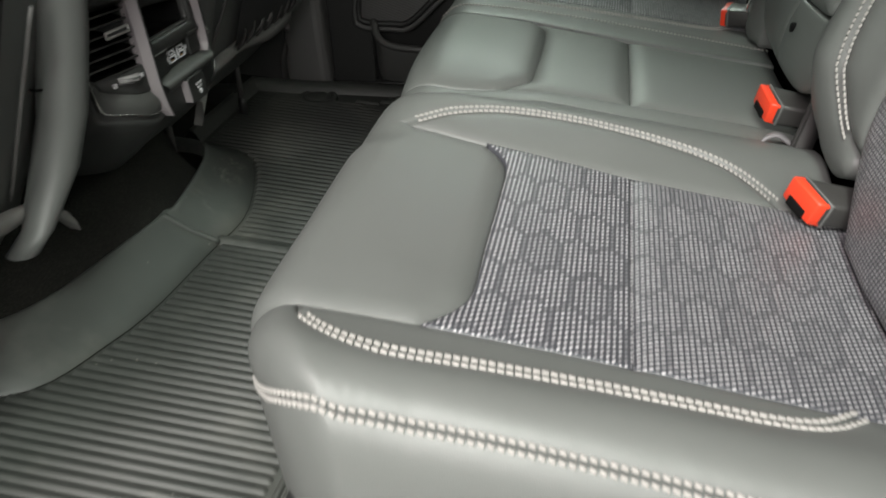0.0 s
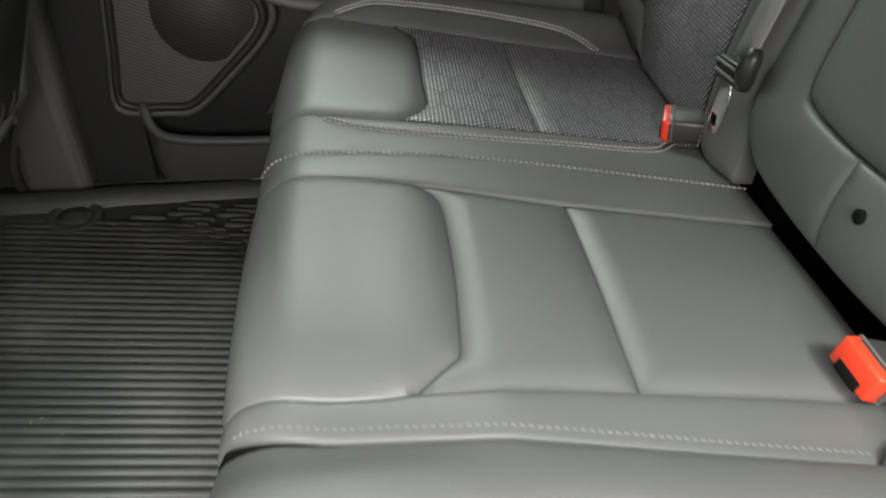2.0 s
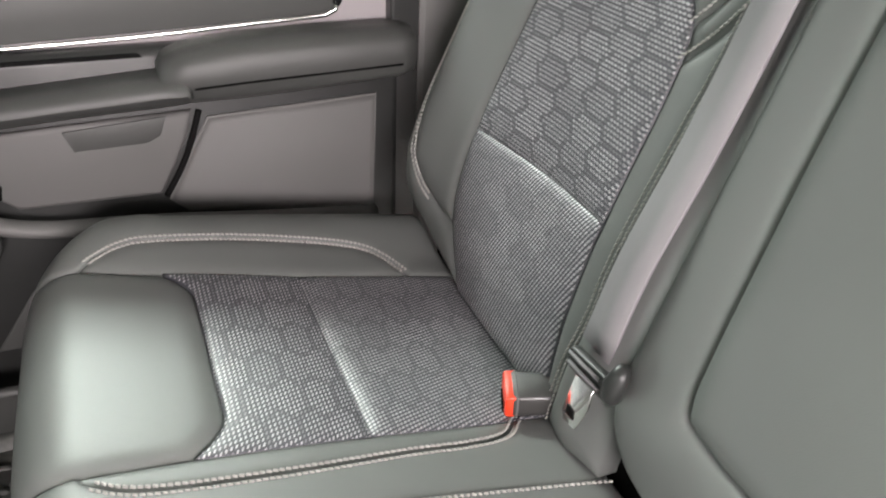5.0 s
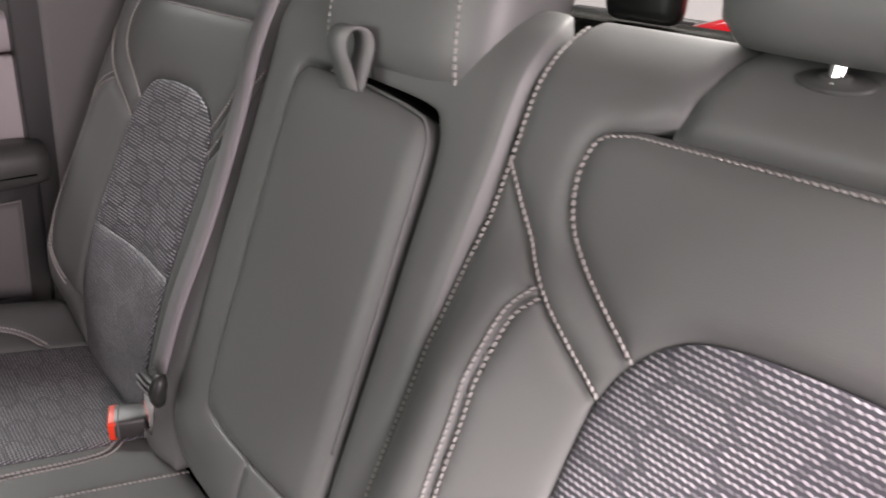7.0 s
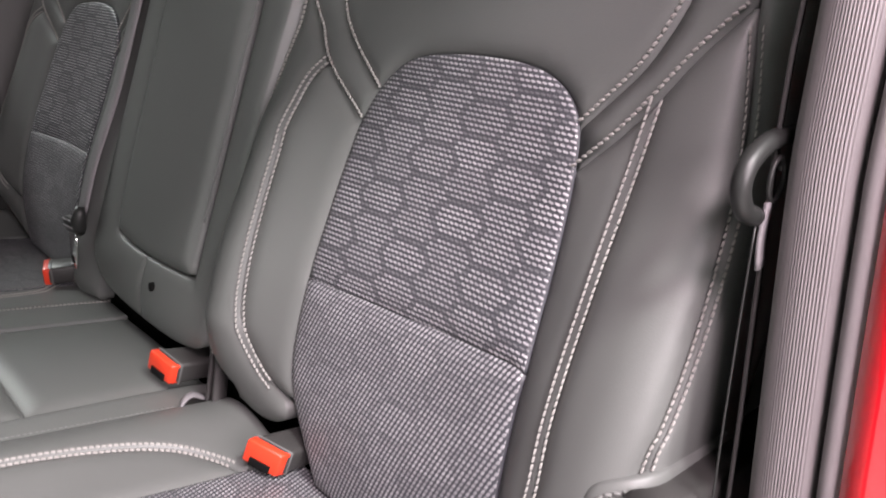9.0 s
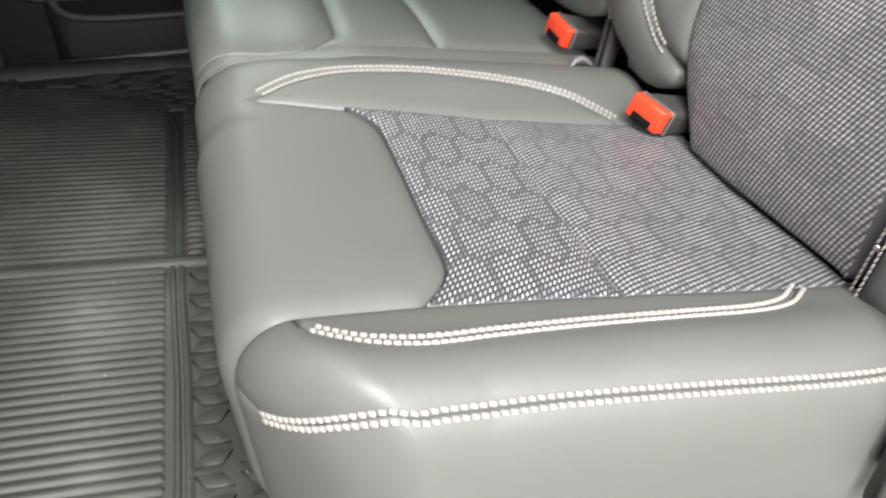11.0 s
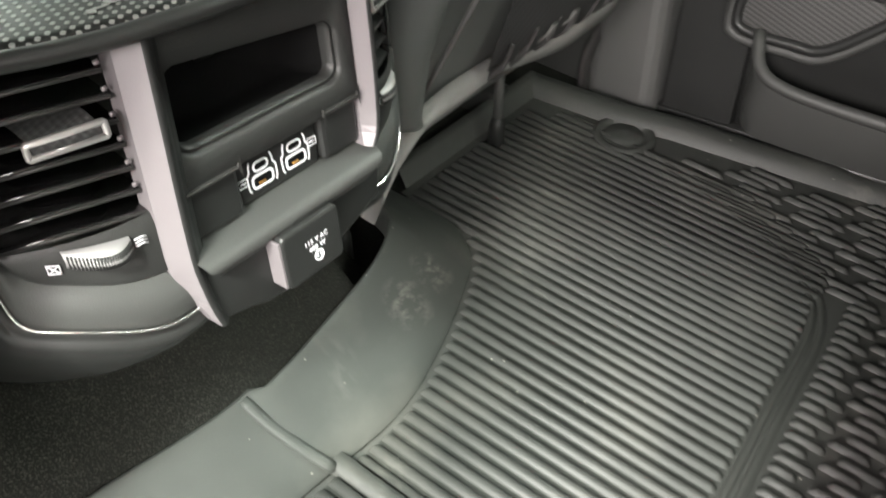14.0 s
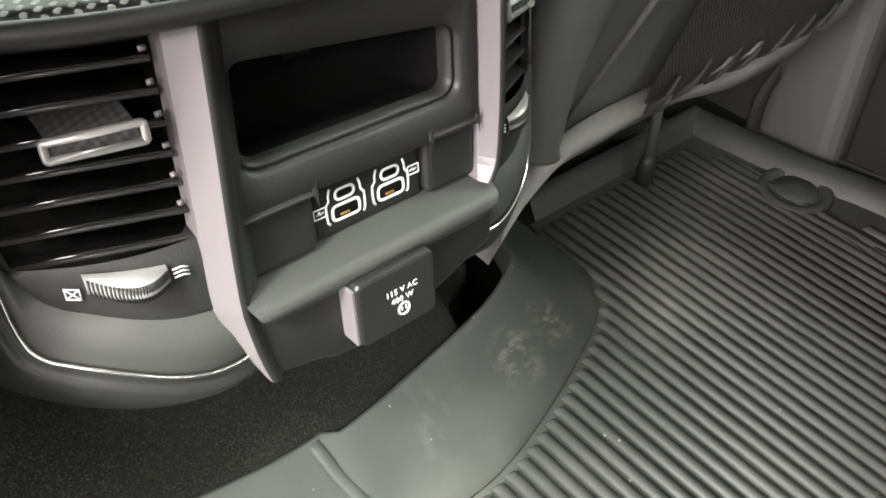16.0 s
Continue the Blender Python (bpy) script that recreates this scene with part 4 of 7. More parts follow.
def ring_panel(name, outer, inner, surf, base):
    """The backrest round the armrest's recess: two halves, cut at the middle."""
    yc = 0.700
    for sgn in (1, -1):
        o = outer[(outer[:, 0] - yc) * sgn > 0]
        i = inner[(inner[:, 0] - yc) * sgn > 0]
        def run(l):
            j = int(np.argmax(np.linalg.norm(l - np.roll(l, 1, 0), axis=1)))
            l = np.roll(l, -j, 0)
            return l if l[0][1] < l[-1][1] else l[::-1]
        o, i = run(o), run(i)
        lp = loop_of(np.array([(yc, o[0][1])]), o, seg((o[-1][0], o[-1][1]), (yc, o[-1][1])), seg((yc, o[-1][1]), (yc, i[-1][1])), i[::-1], seg((yc, i[0][1]), (yc, o[0][1])))
        panel(name, lp, surf, LEATHER, base, side=-1.0, r=0.010, drop=0.003, puff=0.002, skirt=0.05)


OUT = cr([(0.535, 0.385), (0.600, 0.366), (0.700, 0.360), (0.800, 0.366), (0.840, 0.384), (0.862, 0.420), (0.866, 0.500), (0.868, 0.650), (0.874, 0.780), (0.876, 0.870), (0.800, 0.874), (0.700, 0.874), (0.600, 0.874), (0.530, 0.874), (0.524, 0.780), (0.530, 0.650), (0.532, 0.500), (0.530, 0.420)], closed=True)
ring_panel("padded_frame", OUT, REC, back_middle, middle)
# near-black sheets added behind the gaps, standing in for their shade
sub("recess_shade", loft([[(0.50, 0.57, 0.43), (0.50, 0.83, 0.43)], [(0.625, 0.57, 0.80), (0.625, 0.83, 0.80)]]), DARK, middle)
sub("back_gap_shade", loft([[(0.480, 0.02, 0.22), (0.480, 1.36, 0.22)], [(0.490, 0.02, 0.36), (0.490, 1.36, 0.36)], [(0.585, 0.02, 0.60), (0.585, 1.36, 0.60)], [(0.660, 0.02, 0.82), (0.660, 1.36, 0.82)]]), DARK, middle)
sub("fixing_button", tube([(0.4315, 0.662, 0.414), (0.4325, 0.662, 0.414), (0.444, 0.662, 0.412)], [0.003, 0.0055, 0.0055], 12), DARK, middle)

armrest = thing("folding_armrest", "dark leather centre armrest folded up with a pull loop", "armrest", at=(0.50, 0.69, 0.45))
panel("armrest_pad", ARM, armrest_face, LEATHER, armrest, side=-1.0, r=0.014, drop=0.007, puff=0.004, skirt=0.034)
arm_mid = ARM.mean(0)
# near-black block under the pad, darkening the gap round it like shade
panel("armrest_gap_shade", arm_mid + (ARM - arm_mid) * np.array((0.93, 0.96)), lambda p: armrest_face(p) + np.array((0.028, 0.0, 0.0)), DARK, armrest, side=-1.0, r=0.006, drop=0.002, skirt=0.05)
welt = ARM[(ARM[:, 0] < 0.76) & (ARM[:, 1] > 0.50)]
welt = welt[np.argsort(np.arctan2(welt[:, 1] - 0.60, welt[:, 0] - 0.70) % (2 * math.pi))]
sub("piping", tube([tuple(q) for q in armrest_face(welt) + np.array((0.0065, 0.0, 0.0))], 0.0016, 8), LEATHER, armrest, "leather piping round the pad")
lpp = cr([(0.560 + 0.88 * 0.66 * a - 0.006, 0.690 - 0.45 * 0.66 * a, 0.783 + 0.88 * b) for a, b in ((-0.002, -0.006), (-0.010, 0.014), (-0.018, 0.034), (-0.013, 0.049), (0.0, 0.053), (0.013, 0.048), (0.017, 0.034), (0.010, 0.014), (0.003, -0.006))], step=0.004)
sub("pull_loop", ribbon(lpp, (-0.10, 0.99, 0.0), 0.0120, 0.0014), LEATHER, armrest, "dark leather pull loop")


def headrest(name, y0, y1, z0, z1, x0, lean, label, sewn=False):
    base = thing(name, label, "headrest", group="headrests", at=(x0 + 0.06, (y0 + y1) / 2, z0))
    rows = []
    for i in range(13):
        t = i / 12
        z = z0 + (z1 - z0) * t
        k = (1 - abs(2 * t - 1) ** 4) ** 0.5 * 0.12 + 0.88
        hw, hd = (y1 - y0) / 2 * k, 0.062 * ((1 - abs(2 * t - 1) ** 3.2) ** 0.5 * 0.45 + 0.55)
        row = []
        for j in range(36):
            a = 2 * math.pi * j / 36
            c, s = math.cos(a), math.sin(a)
            row.append((x0 + 0.06 + lean * (z - z0) + hd * abs(c) ** 0.7 * (1 if c > 0 else -1), (y0 + y1) / 2 + hw * abs(s) ** 0.45 * (1 if s > 0 else -1), z))
        rows.append(row)
    sub("pad", loft(rows, closed=True, cap=True), LEATHER, base)
    for sg in (-1, 1) if sewn else ():
        ln = []
        for z in np.arange(z0 + 0.012, z1 - 0.02, 0.006):
            t = (z - z0) / (z1 - z0)
            k = (1 - abs(2 * t - 1) ** 4) ** 0.5 * 0.12 + 0.88
            hw, hd = (y1 - y0) / 2 * k, 0.062 * ((1 - abs(2 * t - 1) ** 3.2) ** 0.5 * 0.45 + 0.55)
            q = 0.80 - 0.20 * t
            s = q ** (1 / 0.45)
            ln.append((x0 + 0.06 + lean * (z - z0) - hd * (1 - s * s) ** 0.35, (y0 + y1) / 2 + sg * hw * q, z))
        bmh = bmesh.new()
        for q in ln:
            box_bm((q[0] - 0.001, q[1] - 0.0014, q[2] - 0.002), (q[0] + 0.002, q[1] + 0.0014, q[2] + 0.002), bm=bmh)
        sub("stitching", bmh, THREAD, base, "pale contrast stitching", kind="stuff")
    inner = 0.052 if y1 < MID / 2 else -0.052
    for y in ((y0 + y1) / 2 + inner, (y0 + y1) / 2 - 1.85 * inner) if not sewn else ():
        cx, cz = x0 + 0.031, z0 - 0.0095
        post = sub("post", tube([(cx, y, cz - 0.045), (cx, y, cz), (cx + 0.002, y, cz + 0.012), (x0 + 0.042, y, z0 + 0.05)], 0.0052, 12), CHROME, base, "chrome post")
        oval = [[(cx + 0.89 * r * 0.60 * math.cos(a) - 0.45 * h, y + r * 1.25 * math.sin(a), cz + 0.45 * r * 0.60 * math.cos(a) + 0.89 * h) for a in np.linspace(0, 2 * math.pi, 25)[:-1]] for r, h in ((0.0180, -0.006), (0.0180, 0.0010), (0.0165, 0.0020), (0.0075, 0.0022), (0.0070, 0.0045), (0.0050, 0.0048))]
        sub("collar", loft(oval, closed=True, cap=True), SOFT_TRIM, post, "dark plastic post collar")
    return base


headrest("headrest", 0.556, 0.795, 0.788, 0.98, 0.560, 0.28, "dark leather headrest low on the middle backrest", True)
headrest("headrest", 0.130, 0.415, 0.852, 1.04, 0.600, 0.28, "dark leather headrest on steel posts")
headrest("headrest", 0.99, 1.24, 0.848, 1.04, 0.600, 0.28, "dark leather headrest on steel posts")

# ---------------------------------------------------------------- buckles and belts


def buckle(name, tip, back, label, roll=0.0, skew=0.0):
    """A belt buckle lying on the seat: black housing with a red button at its end."""
    tip, back = Vector(tip), Vector(back)
    base = thing(name, label, "buckle", group="belt buckles", at=tuple(back))
    way = (back - tip).normalized()
    up = Vector((0, 0, 1))
    sidev = way.cross(up).normalized()
    up = sidev.cross(way)
    q = Matrix.Rotation(roll, 3, way)
    sidev, up = q @ sidev, q @ up
    L = (back - tip).length

    def put(a, b, c):
        return tip + way * a + sidev * (b + skew * max(a, 0.0)) + up * c

    def block(a0, a1, w0, w1, h0, h1, z0, bevel):
        bm = bmesh.new()
        vs = []
        for a, w, h in ((a0, w0, h0), (a1, w1, h1)):
            vs.append([bm.verts.new(put(a, sb * w, z0 + sc * h)) for sb, sc in ((-1, -1), (1, -1), (1, 1), (-1, 1))])
        for k in range(4):
            bm.faces.new((vs[0][k], vs[0][(k + 1) % 4], vs[1][(k + 1) % 4], vs[1][k]))
        bm.faces.new(vs[0][::-1]), bm.faces.new(vs[1])
        bmesh.ops.recalc_face_normals(bm, faces=bm.faces)
        bmesh.ops.bevel(bm, geom=list(bm.edges), offset=bevel, segments=2, affect="EDGES", profile=0.5)
        return bm

    sub("housing", block(0.004, L, 0.0190, 0.0155, 0.0128, 0.012, 0.013, 0.004), COVER, base)
    sub("rim", block(0.0095, 0.0125, 0.0194, 0.0193, 0.0132, 0.0131, 0.0131, 0.0012), LOWER_TRIM, base, "thin grey rim behind the button")
    b = sub("button", block(0.0, 0.010, 0.0180, 0.0188, 0.0120, 0.0124, 0.0132, 0.002), RED_PLASTIC, base, "bright red release button")
    sub("tongue_slot", block(-0.0012, 0.004, 0.0105, 0.0105, 0.0045, 0.0045, 0.0050, 0.0006), DARK, b)
    sub("stalk", tube([tuple(put(L - 0.01, 0, 0.01)), tuple(put(L + 0.03, 0, 0.008)), tuple(put(L + 0.05, 0, -0.02))], 0.011, 8, flat=0.5), PLASTIC, base)
    return base


buckle("seat_belt_buckle", (0.399, 0.361, 0.340), (0.463, 0.400, 0.334), "black buckle with red button lying on the near cushion", 0.33, 0.45)
buckle("seat_belt_buckle", (0.396, 0.574, 0.346), (0.466, 0.594, 0.340), "black buckle with red button on the middle cushion", 0.30, 0.35)
buckle("seat_belt_buckle", (0.398, 0.972, 0.333), (0.470, 0.945, 0.334), "black buckle with red button on the far cushion", 0.1)

# middle shoulder belt, hanging down between the far and the middle backrest
mid_belt = thing("seat_belt", "grey woven belt with a steel tongue hanging over the far backrest", "seat belt", at=(0.45, 0.93, 0.42))
bl = cr([(0.640, 0.902, 0.92), (0.577, 0.903, 0.800), (0.545, 0.902, 0.706), (0.505, 0.902, 0.600), (0.465, 0.899, 0.515), (0.436, 0.893, 0.442)], step=0.02)
sub("webbing", ribbon(bl, (0.12, 0.98, -0.1), 0.0235), WEBBING, mid_belt, "grey woven webbing")
tongue_head = sub("tongue_head", prism(rounded(0.842, 0.902, 0.428, 0.450, 0.008), lambda a, b, c: (0.424 - c, a, b + 0.10 * (0.87 - a)), 0.009, 0.003, 3), PLASTIC, mid_belt)
for zz in (0.4365, 0.4460):
    sub("webbing_fold", tube([(0.4135, 0.896, zz - 0.002), (0.4130, 0.874, zz), (0.4135, 0.852, zz + 0.002)], 0.0016, 6), WEBBING, tongue_head)
sub("stop_button", tube([(0.417, 0.840, 0.438), (0.415, 0.836, 0.446), (0.414, 0.834, 0.456), (0.417, 0.832, 0.466), (0.419, 0.832, 0.474)], [0.006, 0.0085, 0.009, 0.008, 0.005], 12), PLASTIC, mid_belt)
tongue = sub("tongue", prism([(0.887, 0.430), (0.862, 0.434), (0.866, 0.405), (0.874, 0.386), (0.880, 0.374), (0.898, 0.371), (0.901, 0.380)], lambda a, b, c: (0.419 - c, a, b), 0.0025, 0.0008), CHROME, mid_belt, "steel tongue")
sub("tongue_hole", prism(rounded(0.882, 0.894, 0.381, 0.392, 0.002, 2), lambda a, b, c: (0.4168 - c, a, b), 0.0006), DARK, tongue)

# belt webbing and strap between near and middle seat
low_belt = thing("lap_belt_strap", "dark webbing strap running down between the backrests", "seat belt", at=(0.47, 0.545, 0.34))
for dy in (-0.009, 0.009):
    sub("webbing", ribbon(cr([(0.515, 0.535 + dy * 0.6, 0.58), (0.482, 0.530 + dy * 0.8, 0.49), (0.455, 0.522 + dy, 0.42), (0.437, 0.512 + dy, 0.36), (0.426, 0.505 + dy, 0.322)], step=0.02), (0.75, 0.65 if dy > 0 else 0.3, 0.1), 0.0105, 0.002), DARK_WEBBING, low_belt)
sub("loop", ribbon(cr([(0.424, 0.520, 0.334), (0.408, 0.514, 0.346), (0.394, 0.508, 0.343), (0.392, 0.505, 0.330), (0.400, 0.505, 0.324)], step=0.005), (0.3, 0.95, 0), 0.006), WEBBING, low_belt)

# near belt with its guide at the pillar
near_belt = thing("seat_belt", "dark belt hanging from a black guide on the door pillar", "seat belt", at=(0.57, -0.005, 0.60))
sub("webbing", ribbon(cr([(0.585, -0.012, 0.95), (0.560, -0.004, 0.80), (0.548, -0.004, 0.70), (0.540, -0.012, 0.50), (0.530, -0.018, 0.34)], step=0.03), (0.9, 0.4, 0), 0.024), DARK_WEBBING, near_belt)
ringl = cr([(0.556, -0.014, 0.695), (0.541, -0.014, 0.693), (0.524, -0.014, 0.6935), (0.509, -0.014, 0.690), (0.497, -0.014, 0.682), (0.494, -0.014, 0.670), (0.501, -0.014, 0.658), (0.514, -0.014, 0.652)], step=0.004)
sub("guide", tube(ringl, 0.0056, 12), PLASTIC, near_belt, "dull black belt guide")
sub("guide_bolt", tube([(0.531, -0.016, 0.678), (0.552, -0.016, 0.677)], 0.0030, 10), LOWER_TRIM, near_belt, "grey bar")
sub("eyelet", tube([(0.524 + 0.008 * math.cos(a), -0.018, 0.672 + 0.012 * math.sin(a)) for a in np.linspace(0, 2 * math.pi, 21)[:-1]], 0.0016, 6, closed=True), PLASTIC, near_belt)
sub("strap_end", ribbon(cr([(0.522, -0.017, 0.660), (0.519, -0.017, 0.640), (0.520, -0.018, 0.622)], step=0.005), (0.9, 0.2, 0), 0.006), WEBBING, near_belt, "frayed grey strap end")
sub("guide_edge", tube(cr([(0.512, -0.016, 0.648), (0.509, -0.017, 0.618), (0.502, -0.02, 0.53), (0.496, -0.024, 0.45)], step=0.02), 0.0008, 6), PLASTIC, near_belt)

# ---------------------------------------------------------------- floor, tunnel and mat


def floor_z(x):
    return 0.020 - 0.10 * (x + 0.08)


bm = loft([[(x, y, floor_z(min(x, 0.02)) - 0.008) for y in np.linspace(-0.14, 1.50, 24)] for x in np.linspace(-1.5, 0.62, 40)])
tagged(part("floor", bm, CARPET), label="black carpeted cab floor", category="floor", kind="structure")

# hump under the console
HUMP0 = cr([(0.280, -0.75), (0.286, -0.62), (0.293, -0.52), (0.318, -0.450), (0.356, -0.412), (0.430, -0.387), (0.519, -0.366), (0.680, -0.355), (0.785, -0.347), (0.866, -0.363), (0.950, -0.392), (1.003, -0.418), (1.028, -0.450), (1.038, -0.500), (1.046, -0.62), (1.056, -0.75)], step=0.03)
HUMP1 = cr([(0.350, -0.80), (0.356, -0.66), (0.362, -0.57), (0.380, -0.495), (0.420, -0.465), (0.470, -0.448), (0.570, -0.433), (0.680, -0.417), (0.786, -0.428), (0.870, -0.444), (0.913, -0.460), (0.940, -0.477), (0.953, -0.505), (0.962, -0.57), (0.972, -0.66), (0.985, -0.80)], step=0.03)


def resample(line, n):
    s = np.r_[0, np.cumsum(np.linalg.norm(np.diff(line, axis=0), axis=1))]
    q = np.linspace(0, s[-1], n)
    return np.stack([np.interp(q, s, line[:, k]) for k in range(line.shape[1])], 1)


h0, h1 = resample(HUMP0, 120), resample(HUMP1, 120)
hump_rows = []
for k, up in ((0.75, 0.070), (1.0, 0.098), (1.15, 0.118), (1.5, 0.165), (2.0, 0.225), (2.6, 0.27)):
    q = h0 + (h1 - h0) * k
    q[:, 0] = 0.67 + (q[:, 0] - 0.67) * (1.0 if k < 1.3 else 0.92)
    hump_rows.append([(x, y, up - 0.10 * min(1.0, max(0.0, (y - 0.846) / 0.018)) * (1.0 if k < 1.4 else 0.75 if k < 1.8 else 0.0)) for y, x in q])
hump_rows.append([(x - 0.3, 0.67 + (y - 0.67) * 0.6, 0.32) for y, x in q])
tagged(part("tunnel", loft(hump_rows), CARPET), label="carpeted centre tunnel rising to the console", category="tunnel", kind="structure")

mat = thing("floor_mat", "black ribbed rubber all-weather floor mat, dusty", "floor mat", at=(-0.2, 0.67, 0.03))
# flat sheet
FRONT = resample(HUMP0, 90)


def mat_front(y):
    """Where the mat's flat part ends in front."""
    if 0.30 < y < 1.04:
        return float(np.interp(y, FRONT[8:-8, 0], FRONT[8:-8, 1]))
    return -0.545


def mat_edge(x):
    """The far edge of the mat runs out towards the seat."""
    return float(np.interp(x, [-0.56, -0.42, -0.35, -0.20, -0.08, 0.06], [1.342, 1.362, 1.386, 1.415, 1.440, 1.445]))


ys = np.concatenate([np.linspace(-0.115, 0.30, 28), np.linspace(0.301, 1.039, 70), np.linspace(1.04, 1.30, 20), np.linspace(1.31, 1.445, 14)])
rows = []
for y in ys:
    xf = max(mat_front(y), -0.545)
    row = []
    for x in np.linspace(xf, 0.06, 24):
        k = max(0.0, (y - 1.30) / 0.145)
        row.append((x, min(y, 1.30) + k * (mat_edge(x) - 1.30), floor_z(x)))
    rows.append(row)
sub("sheet", loft(rows), RUBBER, mat)
# raised wall round the hump
wall_rows = []
for k, up in ((0.0, 0.0), (0.04, 0.005), (0.30, 0.018), (0.70, 0.038), (0.92, 0.052), (0.99, 0.057), (1.03, 0.057), (1.06, 0.050), (1.07, 0.030)):
    q = h0 + (h1 - h0) * k
    for j in range(len(q)):
        gap = q[j, 0] - 0.694
        step = 0.08 * math.exp(gap / 0.10) if gap < 0 else -0.05 * math.exp(-gap / 0.10)
        q[j] += (h1[j] - h0[j]) * k * step
    wall_rows.append([(x, y, floor_z(max(x, -0.46)) + up + 0.002) for y, x in q])
sub("tunnel_wall", loft(wall_rows), SCUFFED, mat, "smooth scuffed rubber wall")
# outer lips
lip = [[(x, -0.115, floor_z(x)), (x, -0.121, floor_z(x) + 0.018), (x, -0.131, floor_z(x) + 0.026), (x, -0.141, floor_z(x) + 0.020), (x, -0.143, floor_z(x) - 0.004)] for x in np.linspace(-0.56, 0.05, 20)]
sub("lip", loft(lip), RUBBER, mat)
lip = []
for x in np.linspace(-0.57, 0.05, 26):
    e = mat_edge(x)
    lip.append([(x, e - 0.002, floor_z(x)), (x, e + 0.004, floor_z(x) + 0.014), (x, e + 0.016, floor_z(x) + 0.020), (x, e + 0.032, floor_z(x) + 0.020), (x, e + 0.040, floor_z(x) + 0.012), (x, e + 0.042, floor_z(x) - 0.004)])
sub("lip", loft(lip), RUBBER, mat, "wide raised rubber edge")
lip = []
for y in np.linspace(1.05, 1.37, 20):
    lip.append([(-0.545, y, floor_z(-0.545)), (-0.555, y, floor_z(-0.545) + 0.020), (-0.566, y, floor_z(-0.545) + 0.026), (-0.58, y, floor_z(-0.545) + 0.010)])
sub("lip", loft(lip), RUBBER, mat)


def rib(x0, x1, y, w=0.0105, h=0.0055, ends=0.010):
    """One rib: a low bar with sloping flanks along the car."""
    rows = []
    for x, k in ((x0, 0.02), (x0 + ends * 0.5, 1.0), (x1 - ends * 0.5, 1.0), (x1, 0.02)):
        z = floor_z(x) - 0.001
        rows.append([(x, y - w / 2, z), (x, y - w * 0.28, z + (h + 0.001) * k), (x, y + w * 0.28, z + (h + 0.001) * k), (x, y + w / 2, z)])
    return loft(rows)


PITCH = 0.0153
for i in range(-46, 48):
    y = 0.716 + i * PITCH
    if not (0.140 < y < 1.335) or abs(i) < 1:
        continue
    x0 = mat_front(y) + 0.004
    if y > 1.035:
        x0 = -0.535 if y < 1.30 else -0.50
    x1 = -0.094
    d = min(y - 0.140, 1.33 - y)
    if d < 0.09:
        x1 -= 0.12 * (1 - d / 0.09) ** 1.6
    if x1 - x0 > 0.03:
        sub("rib", rib(x0, x1, y), RUBBER, mat)
# bar across, ribbon frame
bar = [[(x, 0.716 - 0.010, floor_z(x)), (x, 0.716 - 0.007, floor_z(x) + 0.009), (x, 0.716 + 0.007, floor_z(x) + 0.009), (x, 0.716 + 0.010, floor_z(x))] for x in np.linspace(-0.36, 0.04, 14)]
sub("cross_bar", loft(bar), RUBBER, mat)
sub("cross_bar", tube(cr([(-0.352, 0.708, floor_z(-0.352) + 0.006), (-0.375, 0.698, 0.071), (-0.400, 0.689, 0.091), (-0.422, 0.684, 0.110)], step=0.008), 0.0062, 8, flat=0.7), SCUFFED, mat)
FRAME = cr([(-0.26, 0.092, 0), (-0.18, 0.107, 0), (-0.115, 0.142, 0), (-0.088, 0.187, 0), (-0.083, 0.45, 0), (-0.087, 0.645, 0), (-0.090, 1.0, 0), (-0.095, 1.17, 0), (-0.15, 1.245, 0), (-0.24, 1.285, 0), (-0.335, 1.312, 0)], step=0.012)
tang = np.gradient(FRAME, axis=0)
out = np.stack([tang[:, 1], -tang[:, 0]], 1) / np.linalg.norm(tang[:, :2], axis=1)[:, None]
for name, sect in (("frame_bead", ((-0.0035, -0.001), (-0.0020, 0.0042), (0.0030, 0.0046), (0.0046, 0.0036), (0.0054, -0.001))), ("border", ((0.0082, -0.001), (0.0090, 0.0032), (0.0110, 0.0040), (0.0150, 0.0036), (0.0190, -0.001)))):
    sub(name, loft([[(p[0] + d * o[0], p[1] + d * o[1], floor_z(p[0] + d * o[0]) + up) for d, up in sect] for p, o in zip(FRAME, out)]), RUBBER, mat)
# wedge-shaped studs beyond the frame
pairs = np.arange(0.02, 1.42, 0.030)
for k, y in enumerate(pairs):
    if y > 0.70:
        break
    for x0, x1, sh in ((-0.066, -0.026, 0.012), (-0.020, 0.022, 0.012)):
        z0 = floor_z(x0)
        o = [(x0, y - 0.009), (x1 - sh, y - 0.009), (x1, y + 0.009), (x0 + sh, y + 0.009)] if (k % 2) else [(x0 + sh, y - 0.009), (x1, y - 0.009), (x1 - sh, y + 0.009), (x0, y + 0.009)]
        sub("stud", prism(o, lambda a, b, c: (a, b, floor_z(a) - 0.001 + c), 0.0055, 0.0012, 1), RUBBER, mat)
# short ribs between the frame and the far half of the seat
for k in range(34):
    y = 0.742 + PITCH * k
    if y > 1.222:
        break
    for x0, x1 in ((-0.068, -0.030), (-0.020, 0.024)) if k % 2 else ((-0.068, -0.042), (-0.032, 0.006), (0.014, 0.030)):
        sub("rib", rib(x0, x1, y, 0.0095), RUBBER, mat)
